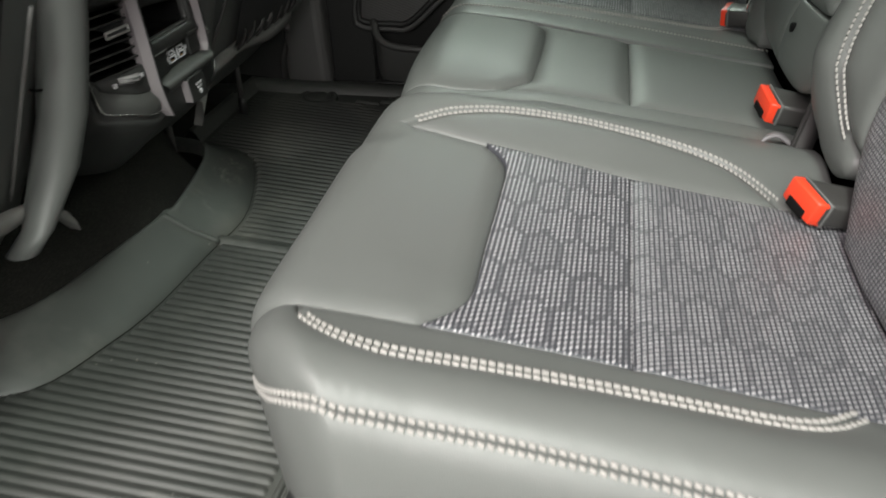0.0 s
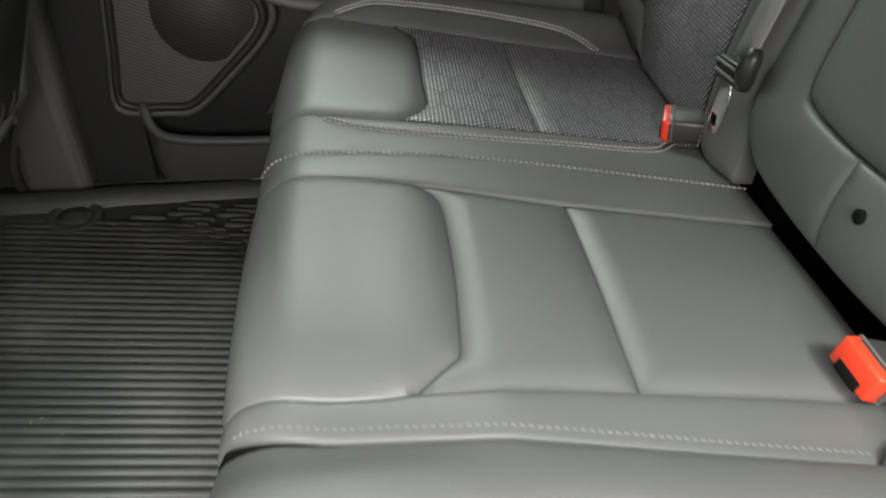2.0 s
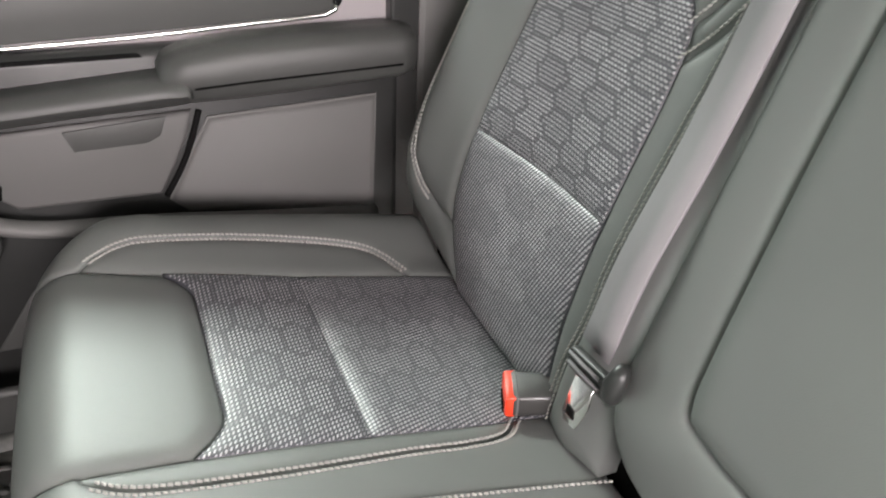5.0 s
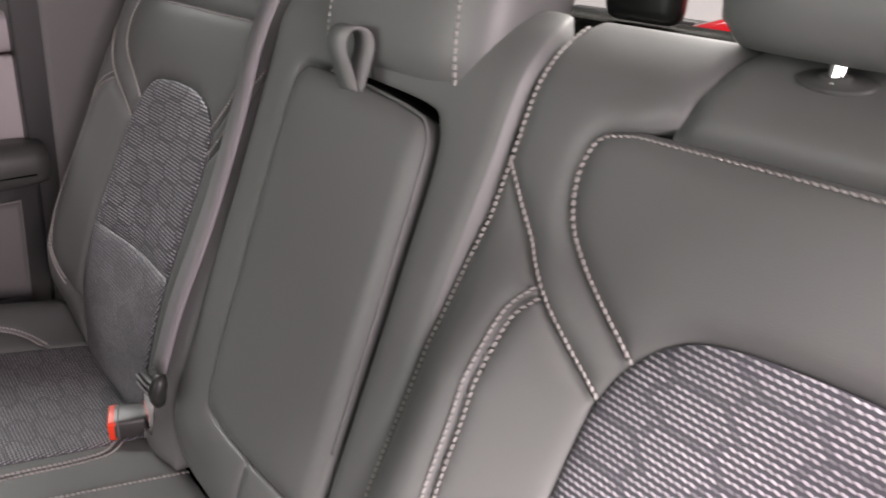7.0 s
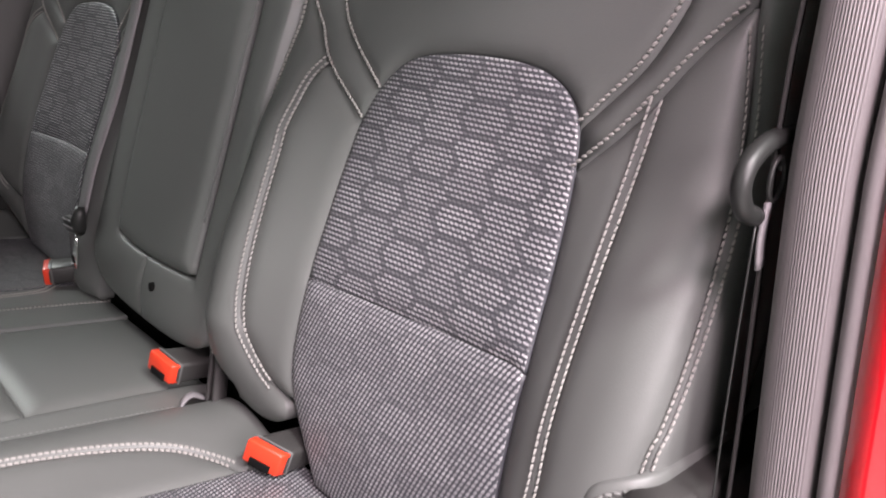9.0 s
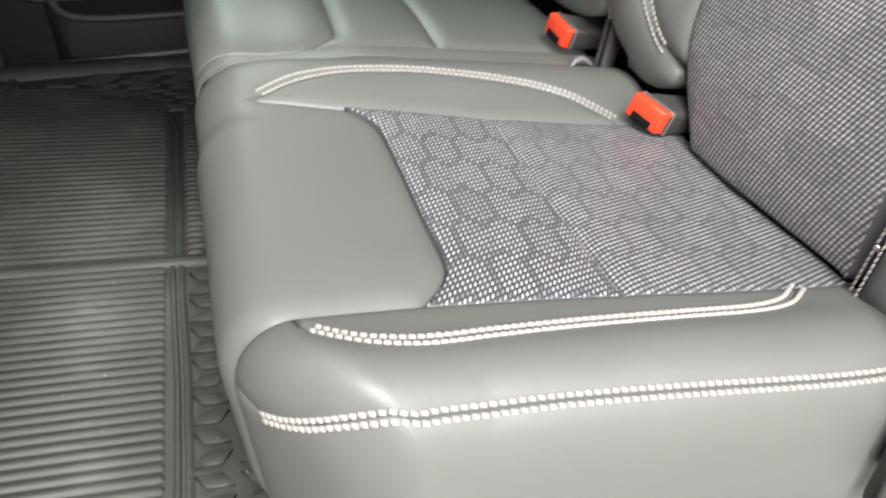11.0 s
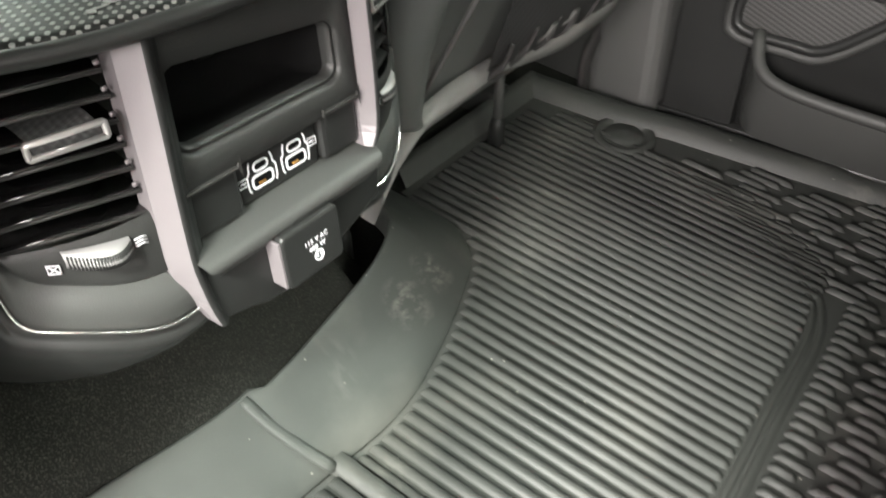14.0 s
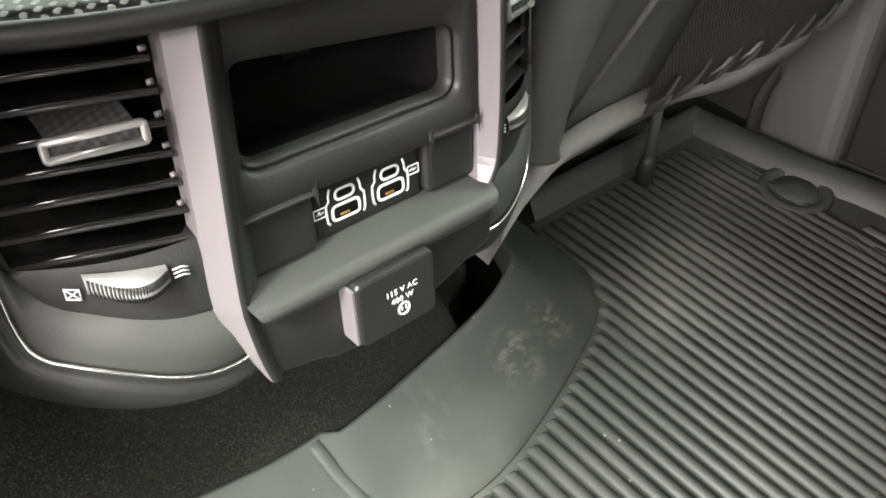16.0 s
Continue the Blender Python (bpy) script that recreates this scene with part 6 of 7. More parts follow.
def front_seat(far):
    f = (lambda y: MID - y) if far else (lambda y: y)
    base = thing("front_seat", "black leather front seat seen from behind, with a cargo net", "seat", group="front seats", at=(-0.55, f(0.25), 0.10))
    rows = []
    for z, w, x, d in ((0.175, 0.165, -0.505, 0.035), (0.195, 0.215, -0.478, 0.055), (0.23, 0.245, -0.452, 0.075), (0.30, 0.256, -0.414, 0.085), (0.45, 0.258, -0.350, 0.09), (0.60, 0.250, -0.288, 0.09), (0.75, 0.230, -0.235, 0.085), (0.86, 0.195, -0.205, 0.07), (0.90, 0.150, -0.205, 0.05)):
        row = []
        for k in range(40):
            a = 2 * math.pi * k / 40
            c, s = math.cos(a), math.sin(a)
            row.append((x - d + d * abs(c) ** 0.55 * (1 if c > 0 else -1.3), f(0.245 + w * abs(s) ** 0.6 * (1 if s > 0 else -1)), z))
        rows.append(row)
    sub("backrest", loft(rows, closed=True, cap=True), LEATHER, base)
    # rear shell with net
    sh = []
    for z, x in ((0.277, -0.402), (0.30, -0.394), (0.38, -0.364), (0.45, -0.336), (0.56, -0.297)):
        sh.append([(x + 0.004 - 0.010 * abs(2 * t - 1) ** 3, f(0.030 + (0.310 + 0.12 * (z - 0.258)) * t), z) for t in np.linspace(0, 1, 14)])
    sub("cargo_net", loft(sh), NET, base, "black stretch cargo net")
    # gathered net hem: dark folds with two pale webbing ends
    rnd = random.Random(11)
    for k in range(7):
        y = 0.062 + 0.042 * k + rnd.uniform(-0.008, 0.008)
        a, b = rnd.uniform(0.010, 0.020), rnd.uniform(0.018, 0.034)
        pts = [(-0.408, f(y), 0.277), (-0.400, f(y + b * 0.25), 0.281 + a * 0.6), (-0.391, f(y + b * 0.7), 0.282 + a), (-0.394, f(y + b), 0.279 + a * 0.4), (-0.406, f(y + b * 1.15), 0.274)]
        sub("net_fold", ribbon(cr(pts, step=0.005), (0.1, 0.35, 1.0), 0.006, 0.0016), DARK_WEBBING, base)
    for y, z in ((0.268, 0.290), (0.226, 0.291)):
        sub("webbing_end", ribbon([(-0.398, f(y), z - 0.006), (-0.389, f(y - 0.003), z + 0.004), (-0.386, f(y - 0.006), z + 0.012)], (0.0, 1.0, 0.15), 0.005, 0.0012), LOWER_TRIM, base, "pale webbing end")
    lower = cr([(0.495, 0.190), (0.468, 0.222), (0.448, 0.236), (0.427, 0.2485), (0.377, 0.2515), (0.310, 0.2565), (0.263, 0.2515), (0.181, 0.2395), (0.113, 0.240), (0.061, 0.246), (0.039, 0.2725)], step=0.006)
    upper = cr([(0.480, 0.226), (0.455, 0.248), (0.430, 0.262), (0.3815, 0.2715), (0.3245, 0.2735), (0.245, 0.2745), (0.182, 0.2705), (0.096, 0.2835), (0.035, 0.2775)], step=0.006)
    band = []
    for t in np.linspace(0, 1, 60):
        p, q = lower[int(t * (len(lower) - 1))], upper[int(t * (len(upper) - 1))]
        band.append([(-0.432, f(p[0]), p[1] + 0.002), (-0.417, f(p[0]), p[1]), (-0.4135, f((p[0] + q[0]) / 2), (p[1] + q[1]) / 2), (-0.416, f(q[0]), q[1]), (-0.428, f(q[0]), q[1])])
    sub("hem", loft(band), HEM, base, "dull grey felt hem band")
    sub("piping", tube([(-0.418 + 0.5 * (z - 0.295), f(0.410 - 0.05 * (z - 0.295)), z) for z in np.linspace(0.275, 0.50, 14)], 0.0026, 8), LOWER_TRIM, base, "sewn leather piping")
    roll = []
    for z, w, x in ((0.222, 0.140, -0.412), (0.240, 0.165, -0.404), (0.30, 0.208, -0.392), (0.36, 0.226, -0.374), (0.45, 0.232, -0.350), (0.56, 0.226, -0.318), (0.70, 0.210, -0.276), (0.82, 0.190, -0.243), (0.88, 0.165, -0.232)) if not far else ((0.262, 0.196, -0.424), (0.275, 0.212, -0.430), (0.34, 0.222, -0.414), (0.45, 0.226, -0.374), (0.56, 0.222, -0.333), (0.70, 0.210, -0.282), (0.82, 0.190, -0.245), (0.88, 0.165, -0.232)):
        r = 0.030 if 0.27 < z < 0.85 else 0.016 if far else 0.020
        roll.append([(x + r * math.cos(a), f(0.245 + w + r * 0.85 * math.sin(a)), z) for a in np.linspace(0, 2 * math.pi, 19)[:-1]])
    sub("side_bolster", loft(roll, closed=True, cap=True), LEATHER, base)
    sub("side_bolster", loft([[(p[0], 2 * f(0.245) - p[1], p[2]) for p in row] for row in roll], closed=True, cap=True), LEATHER, base)
    # creases drawn as near-black lines, their shade put into the colour
    for z0, z1 in ((0.40, 0.405), (0.63, 0.634)) if not far else ():
        sub("crease_shade", tube([(np.interp(z0, [0.34, 0.45, 0.56, 0.70], [-0.414, -0.374, -0.333, -0.282]) + 0.0305 * math.cos(a), f(0.245 + 0.224 + 0.0262 * math.sin(a)), z0 + 0.004 * math.sin(2 * a)) for a in np.linspace(-1.4, 1.4, 9)], 0.0014, 6), DARK, base)
    sub("cushion", box_bm((-1.0, min(f(0.02), f(0.47)), 0.20), (-0.53, max(f(0.02), f(0.47)), 0.33), 0.04, 3), LEATHER, base)
    for y in (0.06, 0.43):
        sub("rail", box_bm((-1.0, f(y) - 0.02, 0.06), (-0.56, f(y) + 0.02, 0.10), 0.005), PLASTIC, base)
        sub("leg", tube([(-0.520, f(y + (0.074 if y < 0.2 else 0.0)), 0.100), (-0.520, f(y + (0.074 if y < 0.2 else 0.0)), 0.24)], 0.006, 8), LOWER_TRIM, base)
        sub("foot", tube([(-0.520, f(y + (0.074 if y < 0.2 else 0.0)), 0.06), (-0.520, f(y + (0.074 if y < 0.2 else 0.0)), 0.092), (-0.520, f(y + (0.074 if y < 0.2 else 0.0)), 0.103)], [0.011, 0.010, 0.007], 10), PLASTIC, base)
    return base


front_seat(False)
front_seat(True)

# lap belt anchored beside the far front seat
lap = thing("seat_belt", "dark front seat belt anchored beside the far seat", "seat belt", at=(-0.50, 1.425, 0.02))
sub("webbing", ribbon(cr([(-0.495, 1.440, 0.185), (-0.500, 1.442, 0.155), (-0.506, 1.415, 0.105), (-0.506, 1.425, 0.020)], step=0.008), (0.5, 0.85, 0.0), 0.009, 0.0015), DARK_WEBBING, lap)
sub("end_fitting", tube([(-0.490, 1.425, 0.182), (-0.494, 1.450, 0.196), (-0.494, 1.462, 0.204)], 0.006, 8), STEEL_AND_LIT_SIDES, lap, "grey steel end fitting")

# ---------------------------------------------------------------- far door
door = thing("rear_door", "dark rear door trim with grey upper panel, armrest and speaker", "door", at=(0.1, 1.46, 0.05))


def dface(y):
    """Puts (x, z) and depth towards the cabin on a plane at y."""
    return lambda a, b, c: (a, y - c, b)


# main slab
sub("lower_trim", prism([(-0.30, 0.04), (0.40, 0.04), (0.462, 0.20), (0.466, 0.55), (-0.31, 0.55), (-0.32, 0.30)], dface(1.52), 0.05, 0.012), PLASTIC, door)
sub("upper_trim", prism([(-0.33, 0.548), (0.470, 0.548), (0.474, 0.690), (-0.33, 0.668)], dface(1.53), 0.03, 0.006), GREY_TRIM, door, "grey padded upper trim")
sub("sill_trim", prism([(-0.33, 0.671), (0.476, 0.693), (0.480, 0.752), (-0.33, 0.742)], dface(1.55), 0.05, 0.012), GREY_TRIM, door)
# inlay with chrome lines
inl = cr([(-0.30, 0.552), (0.10, 0.561), (0.267, 0.568), (0.372, 0.574), (0.390, 0.590), (0.393, 0.630), (0.384, 0.654), (0.350, 0.668), (0.276, 0.655), (0.10, 0.636), (-0.30, 0.600)], step=0.012)
inlay = sub("inlay", prism([tuple(q) for q in inl], dface(1.503), 0.004, 0.001), SOFT_TRIM, door)
sub("inlay_gloss", prism([(-0.30, 0.612), (0.10, 0.638), (0.276, 0.657), (0.345, 0.666), (0.370, 0.660), (0.30, 0.645), (0.10, 0.622), (-0.30, 0.590)], dface(1.499), 0.005, 0.0015), GLOSS_BLACK, inlay, "glossy dark inlay")
low = cr([(-0.30, 1.494, 0.548), (0.10, 1.494, 0.558), (0.267, 1.494, 0.566), (0.372, 1.494, 0.572), (0.386, 1.494, 0.584)], step=0.01)
sub("chrome_line", tube(low, 0.0032, 8), CHROME, inlay, "chrome line")
rimd = cr([(0.386, 1.496, 0.584), (0.397, 1.496, 0.612), (0.388, 1.496, 0.652), (0.350, 1.496, 0.672), (0.276, 1.496, 0.660), (0.10, 1.496, 0.642), (-0.30, 1.496, 0.612)], step=0.01)
sub("inlay_rim", tube(rimd, 0.006, 8), GLOSS_BLACK, inlay)
sub("chrome_line", tube(cr([(-0.30, 1.495, 0.585), (0.10, 1.495, 0.622), (0.25, 1.495, 0.638), (0.33, 1.495, 0.643)], step=0.02), 0.003, 8), CHROME, inlay, "chrome line")
# armrest
def arm_block(name, pts_x, zt, zb, y0, mat):
    rows = []
    for x, a, b, yy in zip(pts_x, zt, zb, y0):
        row = []
        for q, r in ((1.48, a - 0.004), (yy + 0.03, a), (yy + 0.010, a - 0.004), (yy, a - 0.016), (yy + 0.001, (a + b) / 2), (yy + 0.006, b + 0.012), (yy + 0.02, b + 0.002), (1.48, b)):
            row.append((x, q, r))
        rows.append(row)
    return sub(name, loft(rows, closed=True, cap=True), mat, door)


arm_block("armrest_pad", [0.152, 0.160, 0.185, 0.25, 0.35, 0.445, 0.466], [0.538, 0.550, 0.560, 0.567, 0.570, 0.570, 0.567], [0.500, 0.496, 0.494, 0.495, 0.499, 0.504, 0.508], [1.412, 1.404, 1.399, 1.397, 1.397, 1.399, 1.404], SOFT_TRIM)
arm_block("armrest_base", [-0.30, -0.10, 0.05, 0.15, 0.180, 0.187], [0.505, 0.515, 0.524, 0.530, 0.529, 0.524], [0.470, 0.480, 0.490, 0.494, 0.496, 0.500], [1.402, 1.398, 1.394, 1.392, 1.392, 1.396], SOFT_TRIM)
sub("armrest_seam", tube([(x, 1.3975, z) for x, z in ((0.189, 0.519), (0.25, 0.522), (0.35, 0.525), (0.445, 0.528))], 0.0014, 6), DARK, door, "sewn seam along the armrest")
# recess above the armrest: a flat near-black patch as its shade
sub("recess_patch_shade", prism(rounded(-0.28, 0.14, 0.508, 0.546, 0.01), dface(1.474), 0.003), DARK, door)
# lower relief: raised grey field and pull pocket
sub("lower_field", prism([(0.205, 0.460), (0.430, 0.470), (0.424, 0.300), (0.300, 0.314), (0.168, 0.332), (0.146, 0.352), (0.160, 0.380)], dface(1.476), 0.016, 0.010, 2), LOWER_TRIM, door)
pocket = sub("pocket_field", prism([(-0.10, 0.462), (0.186, 0.472), (0.178, 0.440), (0.160, 0.404), (0.138, 0.364), (-0.03, 0.366), (-0.06, 0.390)], dface(1.474), 0.016, 0.006, 3), LOWER_TRIM, door)
sub("pull_pocket", prism([(0.035, 0.462), (0.155, 0.470), (0.146, 0.446), (0.130, 0.438), (0.045, 0.436)], dface(1.457), 0.003, 0.001), SOFT_TRIM, pocket)
# hollow and groove: near-black pieces laid on the trim as their shade
sub("hollow_shade", prism([(-0.125, 0.440), (-0.062, 0.440), (-0.042, 0.400), (-0.045, 0.384), (-0.066, 0.386), (-0.118, 0.428)], dface(1.457), 0.002), DARK, pocket)
sub("groove_shade", tube(cr([(0.196, 1.466, 0.470), (0.182, 1.466, 0.430), (0.165, 1.466, 0.393), (0.143, 1.466, 0.358)], step=0.01), 0.004, 8), DARK, door)
# speaker with bezel
spk = cr([(-0.285, 0.470), (-0.298, 0.368), (-0.309, 0.282), (-0.318, 0.220), (-0.306, 0.201), (-0.244, 0.197), (-0.206, 0.200), (-0.150, 0.247), (-0.090, 0.306), (-0.076, 0.347), (-0.108, 0.398), (-0.165, 0.440), (-0.210, 0.470)], step=0.012, closed=True)
bezel = sub("speaker_bezel", tube([(a, 1.432, b) for a, b in spk], 0.0065, 10, closed=True), PLASTIC, door)
mid_spk = spk.mean(0)
sub("bezel_edge", tube([(mid_spk[0] + (a - mid_spk[0]) * 1.10, 1.440, mid_spk[1] + (b - mid_spk[1]) * 1.10) for a, b in spk], 0.007, 10, closed=True), SOFT_TRIM, bezel)
grille = sub("speaker_grille", prism([tuple(q) for q in spk], dface(1.468), 0.032, 0.004), SPEAKER_MESH, door, "black perforated speaker grille")
sub("speaker_cone", prism([(-0.165 + 0.078 * math.cos(a), 0.345 + 0.078 * math.sin(a)) for a in np.linspace(0, 2 * math.pi, 41)[:-1] if in_loop(np.array([(-0.165 + 0.086 * math.cos(a), 0.345 + 0.086 * math.sin(a))]), spk)[0]], dface(1.4362), 0.0006), SPEAKER_CONE, grille, "dark speaker cone behind the mesh")
# door bin with its curved lip
binl = cr([(-0.285, 1.430, 0.205), (-0.268, 1.404, 0.172), (-0.225, 1.394, 0.156), (-0.10, 1.390, 0.150), (0.05, 1.390, 0.150), (0.30, 1.390, 0.155), (0.44, 1.400, 0.17)], step=0.015)
binw = sub("bin_wall", loft([[(x, y, z) for x, y, z in binl], [(x, y + 0.004, 0.11) for x, y, z in binl], [(x, y + 0.022, 0.07) for x, y, z in binl]]), SOFT_TRIM, door)
sub("bin_lip", tube(binl, 0.008, 10), SOFT_TRIM, binw)
# near-black slab painted in as the shade inside the bin
sub("bin_shade", prism([(-0.27, 0.165), (0.43, 0.165), (0.42, 0.275), (-0.02, 0.272), (-0.055, 0.262), (-0.105, 0.228), (-0.17, 0.186)], dface(1.474), 0.003), DARK, door)
sub("bin_inner", prism([(-0.10, 0.160), (0.43, 0.165), (0.42, 0.262), (0.0, 0.256), (-0.04, 0.245)], dface(1.474), 0.006, 0.003), SOFT_TRIM, door)
strip = cr([(-0.215, 1.436, 0.478), (-0.145, 1.432, 0.430), (-0.100, 1.430, 0.394), (-0.060, 1.430, 0.366), (0.0, 1.430, 0.350), (0.09, 1.432, 0.342), (0.16, 1.434, 0.334), (0.28, 1.438, 0.318), (0.42, 1.442, 0.302)], step=0.015)
sub("lower_rail", tube(strip, 0.0145, 10, flat=0.7), LOWER_TRIM, door)

# ---------------------------------------------------------------- cab shell


def wall(name, bm, mat, label, cat="wall"):
    return tagged(part(name, bm, mat, smooth=False), label=label, category=cat, kind="structure")


wall("pillar_far_rear", prism([(0.482, 0.0), (0.80, 0.0), (0.80, 1.25), (0.492, 1.25), (0.494, 0.75)], dface(1.56), 0.09, 0.01), LOWER_TRIM, "grey rear pillar trim beyond the far backrest", "pillar")
wall("kick_trim_far", box_bm((-0.64, 1.450, 0.0), (-0.498, 1.56, 0.20), 0.012, 3), SOFT_TRIM, "dark kick trim below the far pillar", "trim")
wall("pillar_far_front", prism([(-0.52, 0.030), (-0.405, 0.030), (-0.410, 0.20), (-0.405, 1.25), (-0.50, 1.25), (-0.505, 0.30)], dface(1.56), 0.125, 0.020, 3), PILLAR, "grey pillar trim between the far doors", "pillar")
wall("sill_far", box_bm((-1.4, 1.455, -0.06), (0.60, 1.56, 0.055), 0.01), PLASTIC, "black sill under the far door", "sill")
wall("door_skin_far", box_bm((-0.33, 1.555, 0.0), (0.48, 1.575, 0.75), 0.004), RED_PAINT, "red outer skin of the far door", "door")
wall("wall_far_front", box_bm((-1.5, 1.50, 0.0), (-0.47, 1.56, 0.75), 0.01), SOFT_TRIM, "dark trim of the far front door", "wall")
wall("header_far", box_bm((-1.5, 1.46, 1.14), (0.85, 1.57, 1.25), 0.01), HEADLINER, "pale rail above the far windows", "rail")
# out of view; added to keep the high door light off the cushions
wall("header_near", box_bm((-1.5, -0.16, 1.19), (0.85, -0.10, 1.25), 0.01), HEADLINER, "unseen pale rail above the near door openings, added to shade the seats", "rail")
wall("wall_near_front", box_bm((-1.5, -0.17, 0.0), (-0.52, -0.11, 0.75), 0.01), SOFT_TRIM, "dark trim of the closed near front door", "wall")
wall("pillar_near_front", prism([(-0.52, 0.0), (-0.43, 0.0), (-0.42, 1.25), (-0.52, 1.25)], dface(-0.09), 0.08, 0.014), PILLAR, "grey pillar trim between the near doors", "pillar")
wall("ceiling", box_bm((-1.5, -0.16, 1.25), (0.85, 1.57, 1.29), 0.01), HEADLINER, "pale fabric headliner", "ceiling")
wall("rear_wall_low", box_bm((0.745, -0.10, 0.0), (0.80, 1.56, 0.84), 0.005), CARPET, "dark carpeted rear cab wall", "wall")
wall("rear_wall_top", box_bm((0.745, -0.10, 1.13), (0.80, 1.56, 1.25), 0.005), HEADLINER, "pale header above the rear window", "wall")
wall("rear_wall_side", box_bm((0.745, -0.10, 0.84), (0.80, 0.05, 1.13), 0.005), GREY_TRIM, "grey trim beside the rear window", "wall")
wall("rear_wall_side_far", box_bm((0.745, 1.30, 0.84), (0.80, 1.56, 1.13), 0.005), GREY_TRIM, "grey trim beside the rear window", "wall")
wall("dash_wall", box_bm((-1.56, -0.16, 0.0), (-1.5, 1.57, 0.80), 0.005), PLASTIC, "dark front end of the cab", "wall")

wall("jamb_far", box_bm((0.455, 1.475, 0.0), (0.50, 1.56, 1.2), 0.004), PLASTIC, "black door jamb behind the far door", "jamb")
wall("jamb_far_front", box_bm((-0.402, 1.462, 0.0), (-0.30, 1.56, 1.2), 0.004), PLASTIC, "black door jamb behind the far door", "jamb")
latch = thing("window_latch", "black latch block on the rear window sill", "latch", at=(0.750, 0.552, 0.842))
sub("latch_body", box_bm((0.738, 0.515, 0.842), (0.764, 0.590, 0.93), 0.012, 3), PLASTIC, latch)
sub("latch_lever", box_bm((0.731, 0.532, 0.862), (0.740, 0.573, 0.916), 0.004, 3), PLASTIC, latch)
# near door opening: pillar trim, ribbed seal, painted flange
pillar = thing("door_pillar", "grey pillar trim with ribbed rubber seal and red paint", "pillar", kind="structure", at=(0.55, -0.08, 0.0))
sub("trim", prism([(0.570, 0.15), (0.80, 0.15), (0.80, 1.25), (0.64, 1.25), (0.60, 0.75)], lambda a, b, c: (a, -0.10 + c, b), 0.085, 0.012), PLASTIC, pillar)
seal_mid = cr([(0.512, -0.056, 0.18), (0.514, -0.056, 0.45), (0.522, -0.056, 0.70), (0.545, -0.056, 0.95), (0.60, -0.056, 1.22)], step=0.02)
def swept(name, sect, mat, label=""):
    """A moulding along the door opening: its cross-section, rounded, carried up the pillar."""
    rows = [[(x + a, y + 0.056 + b - 0.055 * max(0.0, 0.69 - z), z) for a, b in sect] for x, y, z in seal_mid]
    return sub(name, loft(rows), mat, pillar, label)


bulb = cr([(0.030, -0.026), (0.004, -0.024), (-0.005, -0.029), (-0.0095, -0.040), (-0.0090, -0.051), (-0.0045, -0.0600), (0.004, -0.0610)], step=0.0004)
fine = np.clip((-0.034 - bulb[:, 1]) / 0.004, 0, 1) * np.clip((bulb[:, 1] + 0.0585) / 0.004, 0, 1)
bulb[:, 0] -= 0.0005 * fine * np.sin(bulb[:, 1] * 2 * math.pi / 0.0017)
swept("rubber_seal", bulb, SEAL_RUBBER, "finely ribbed grey rubber door seal")
# near-black strip as the shade in the gap between seal and lip
swept("groove_shade", np.array([(0.003, -0.0605), (0.006, -0.0625), (0.003, -0.0645)]), DARK)
swept("flange", cr([(0.004, -0.0635), (-0.005, -0.0645), (-0.009, -0.0680), (-0.009, -0.0720), (-0.005, -0.0760)], step=0.001), SEAL_RUBBER, "smooth outer lip of the door seal")
swept("painted_body", cr([(-0.002, -0.0745), (-0.010, -0.078), (-0.014, -0.086), (-0.010, -0.100), (0.03, -0.125), (0.40, -0.135)], step=0.006), RED_PAINT, "glossy red body paint")

# plastic side cover at the foot of the near backrest
cover = thing("seat_side_cover", "dark plastic hinge cover beside the near backrest", "cover", at=(0.46, 0.0, 0.30))
cy = lambda y: (lambda a, b, c: (a, y + c, b))
sub("front_shell", prism([(0.396, 0.240), (0.402, 0.330), (0.409, 0.375), (0.418, 0.414), (0.429, 0.453), (0.438, 0.471), (0.451, 0.483), (0.464, 0.470), (0.475, 0.455), (0.470, 0.420), (0.456, 0.380), (0.442, 0.340), (0.420, 0.280), (0.412, 0.250)], cy(-0.012), 0.014, 0.005, 3), COVER, cover)
sub("rear_shell", prism([(0.416, 0.250), (0.424, 0.280), (0.446, 0.340), (0.460, 0.380), (0.474, 0.420), (0.4785, 0.457), (0.468, 0.473), (0.462, 0.479), (0.500, 0.478), (0.66, 0.476), (0.66, 0.250)], cy(-0.014), 0.034, 0.006, 3), COVER, cover)


def flap_face(p):
    q = back_outer(p)
    q[:, 0] -= 0.0045
    q[:, 1] -= 0.004 * np.clip((0.045 - p[:, 0]) / 0.03, 0, 1)
    return q


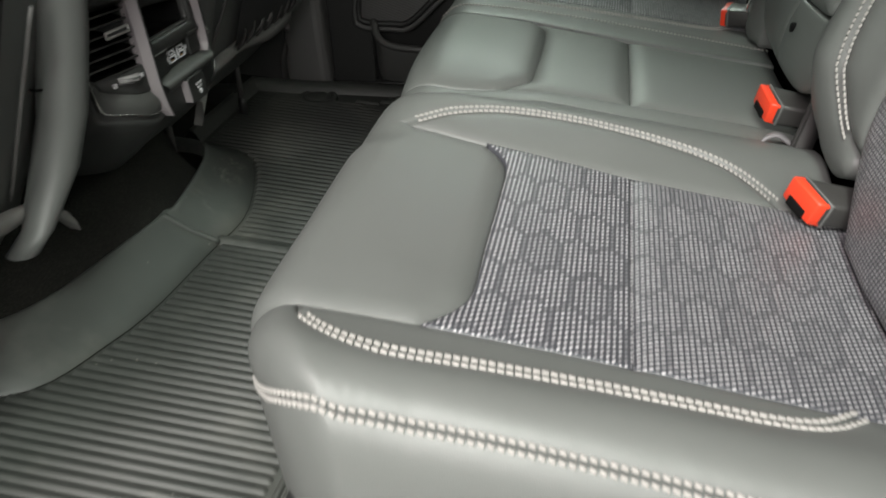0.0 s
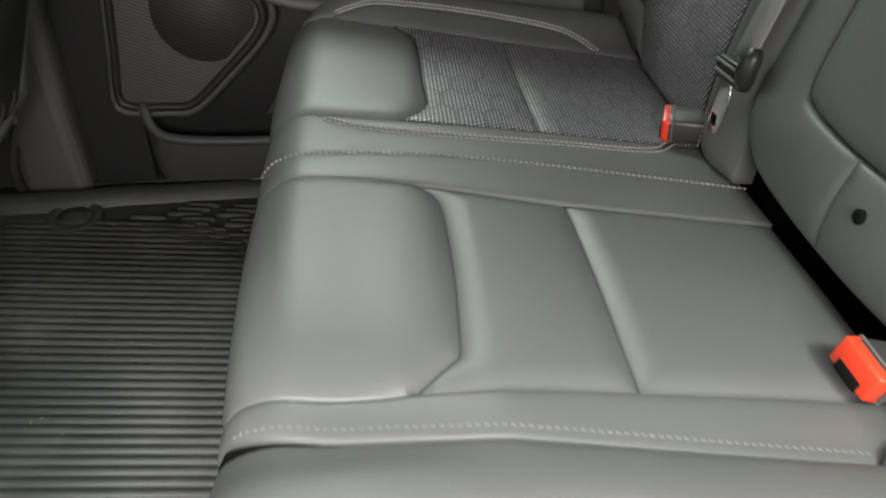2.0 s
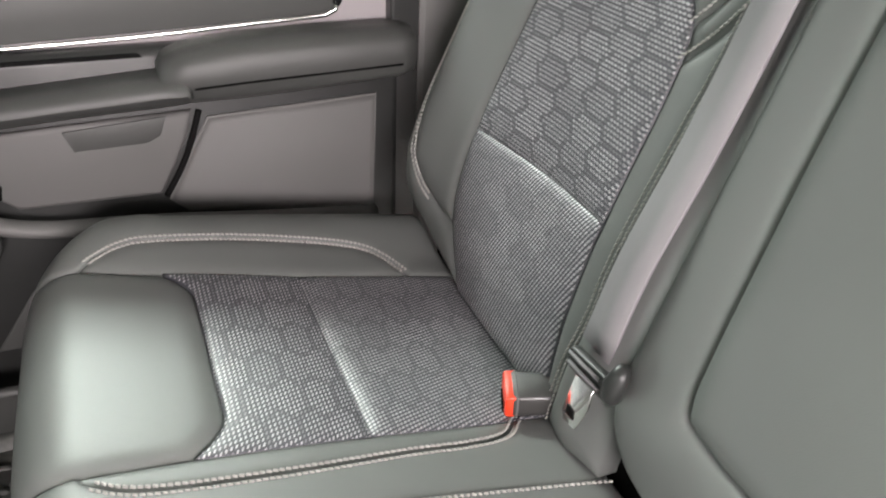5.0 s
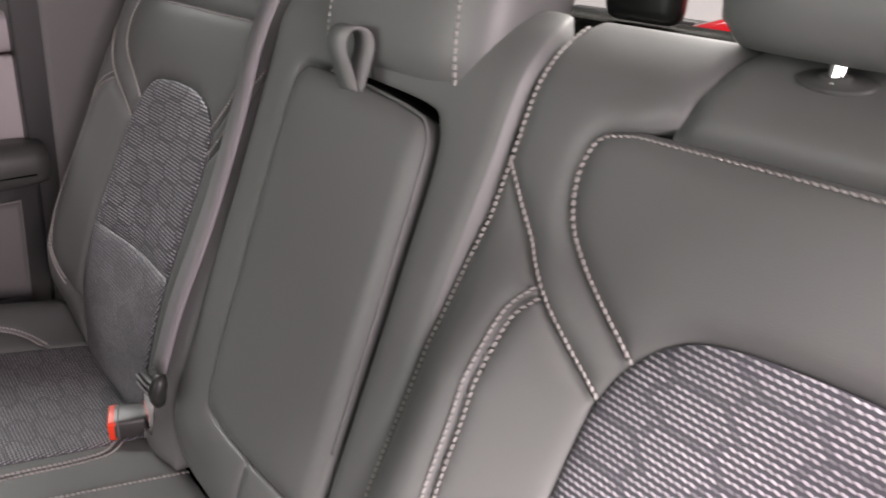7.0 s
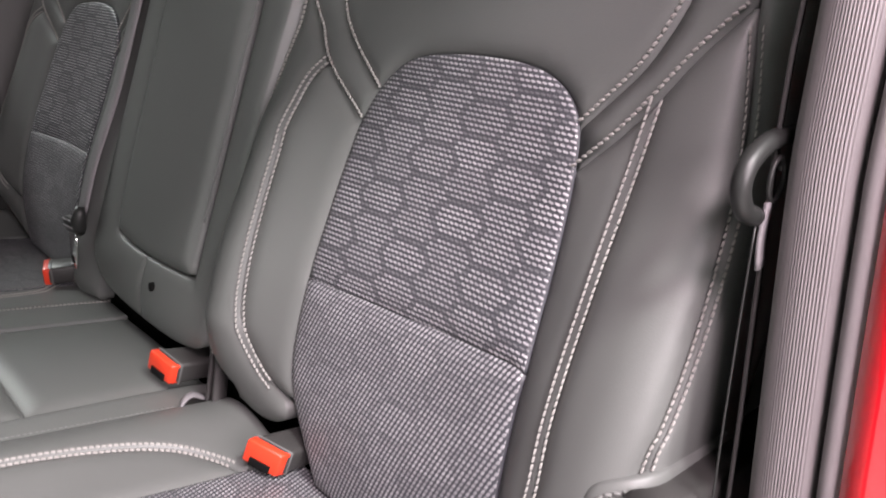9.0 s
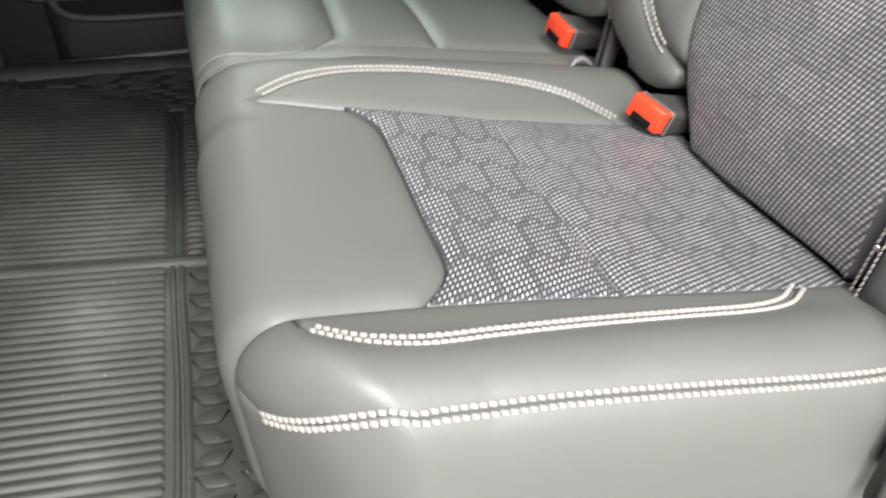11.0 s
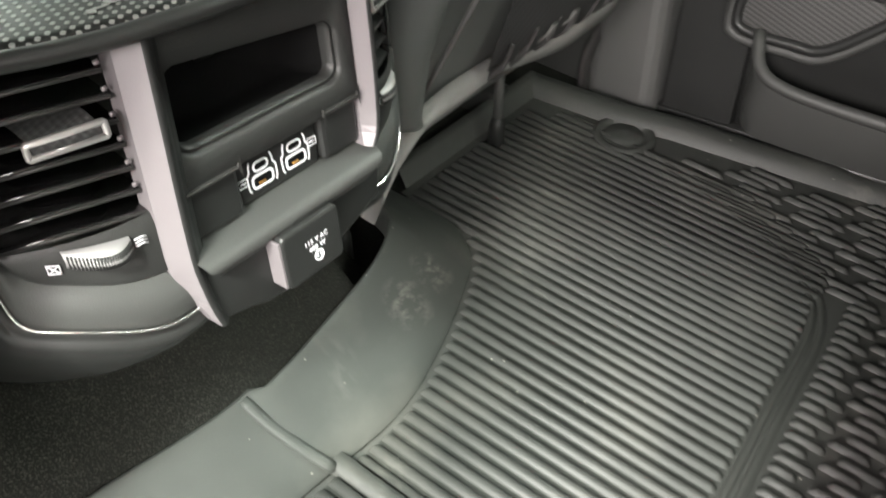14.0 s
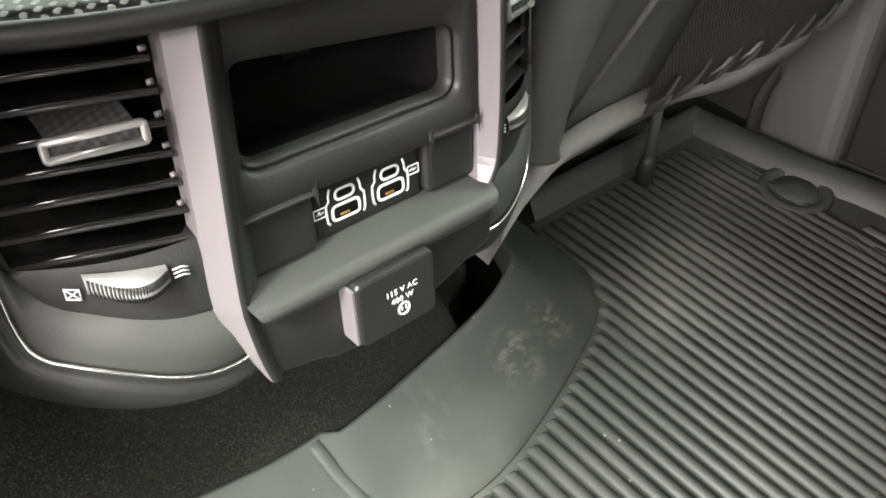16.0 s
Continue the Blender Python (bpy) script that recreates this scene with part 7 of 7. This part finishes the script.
front_edge = cr([(0.020, 0.320), (0.026, 0.366), (0.034, 0.400), (0.039, 0.426), (0.042, 0.455), (0.040, 0.474), (0.026, 0.4825), (0.010, 0.485), (-0.014, 0.484), (-0.052, 0.482), (-0.100, 0.482)])
panel("leather_flap", loop_of(front_edge, seg((-0.100, 0.482), (-0.100, 0.320)), seg((-0.100, 0.320), (0.020, 0.320))), flap_face, LEATHER, cover, side=-1.0, r=0.006, drop=0.003, skirt=0.006, label="leather flap sewn to the backrest")
fe = front_edge[:np.argmin(np.abs(front_edge[:, 0] + 0.014))]
stitches(fe, flap_face, cover, -1.0, offs=(0.008,), long=0.0042, pitch=0.0058, wide=0.0016, high=0.0009, lift=0.001, mat=DARK_THREAD, label="dark tonal stitching")
# child-seat anchor bar in the gap under the near backrest
tagged(part("anchor_bar", tube([(0.462, 0.142, 0.356), (0.460, 0.125, 0.3555), (0.458, 0.106, 0.355)], 0.0035, 10), CHROME), label="steel anchor bar in the gap below the backrest", category="anchor")

# ---------------------------------------------------------------- outside, through the rear window
tagged(part("backdrop", loft([[(4.0, -6, -1), (4.0, 8, -1)], [(4.0, -6, 5), (4.0, 8, 5)]]), PALE_WALL), label="pale showroom wall beyond the rear window", category="wall", kind="structure")
wall("ground", loft([[(-8, -8, -0.6), (-8, 8, -0.6)], [(8, -8, -0.6), (8, 8, -0.6)]]), PALE_WALL, "pale showroom floor", "ground")
bed = thing("truck_bed", "red painted cargo bed behind the rear window", "truck bed", at=(1.5, 0.7, -0.55))
sub("side_panel", prism([(1.03, -0.55), (1.03, 0.752), (0.93, 0.784), (0.60, 0.870), (-0.2, 0.900), (-0.2, -0.55)], lambda a, b, c: (1.50 + c, a, b), 0.06, 0.012, 3), RED_PAINT, bed)
sub("bed_rail", prism([(1.40, 0.735), (1.40, 0.748), (1.06, 0.752), (1.06, 0.735)], lambda a, b, c: (1.56 + c, a, b), 0.05, 0.004), PLASTIC, bed)
sub("bed_floor", box_bm((1.56, -0.2, -0.55), (3.0, 1.40, -0.50), 0.01), PLASTIC, bed)
glass = bpy.data.materials.new("window_glass")
glass.use_nodes = True
gp = glass.node_tree.nodes["Principled BSDF"]
gp.inputs["Transmission Weight"].default_value, gp.inputs["Roughness"].default_value, gp.inputs["IOR"].default_value = 1.0, 0.0, 1.45
pane = tagged(part("window_rear", box_bm((0.770, 0.05, 0.84), (0.775, 1.30, 1.13)), glass, smooth=False), label="clear rear window", category="window", kind="structure")
pane.visible_shadow = False
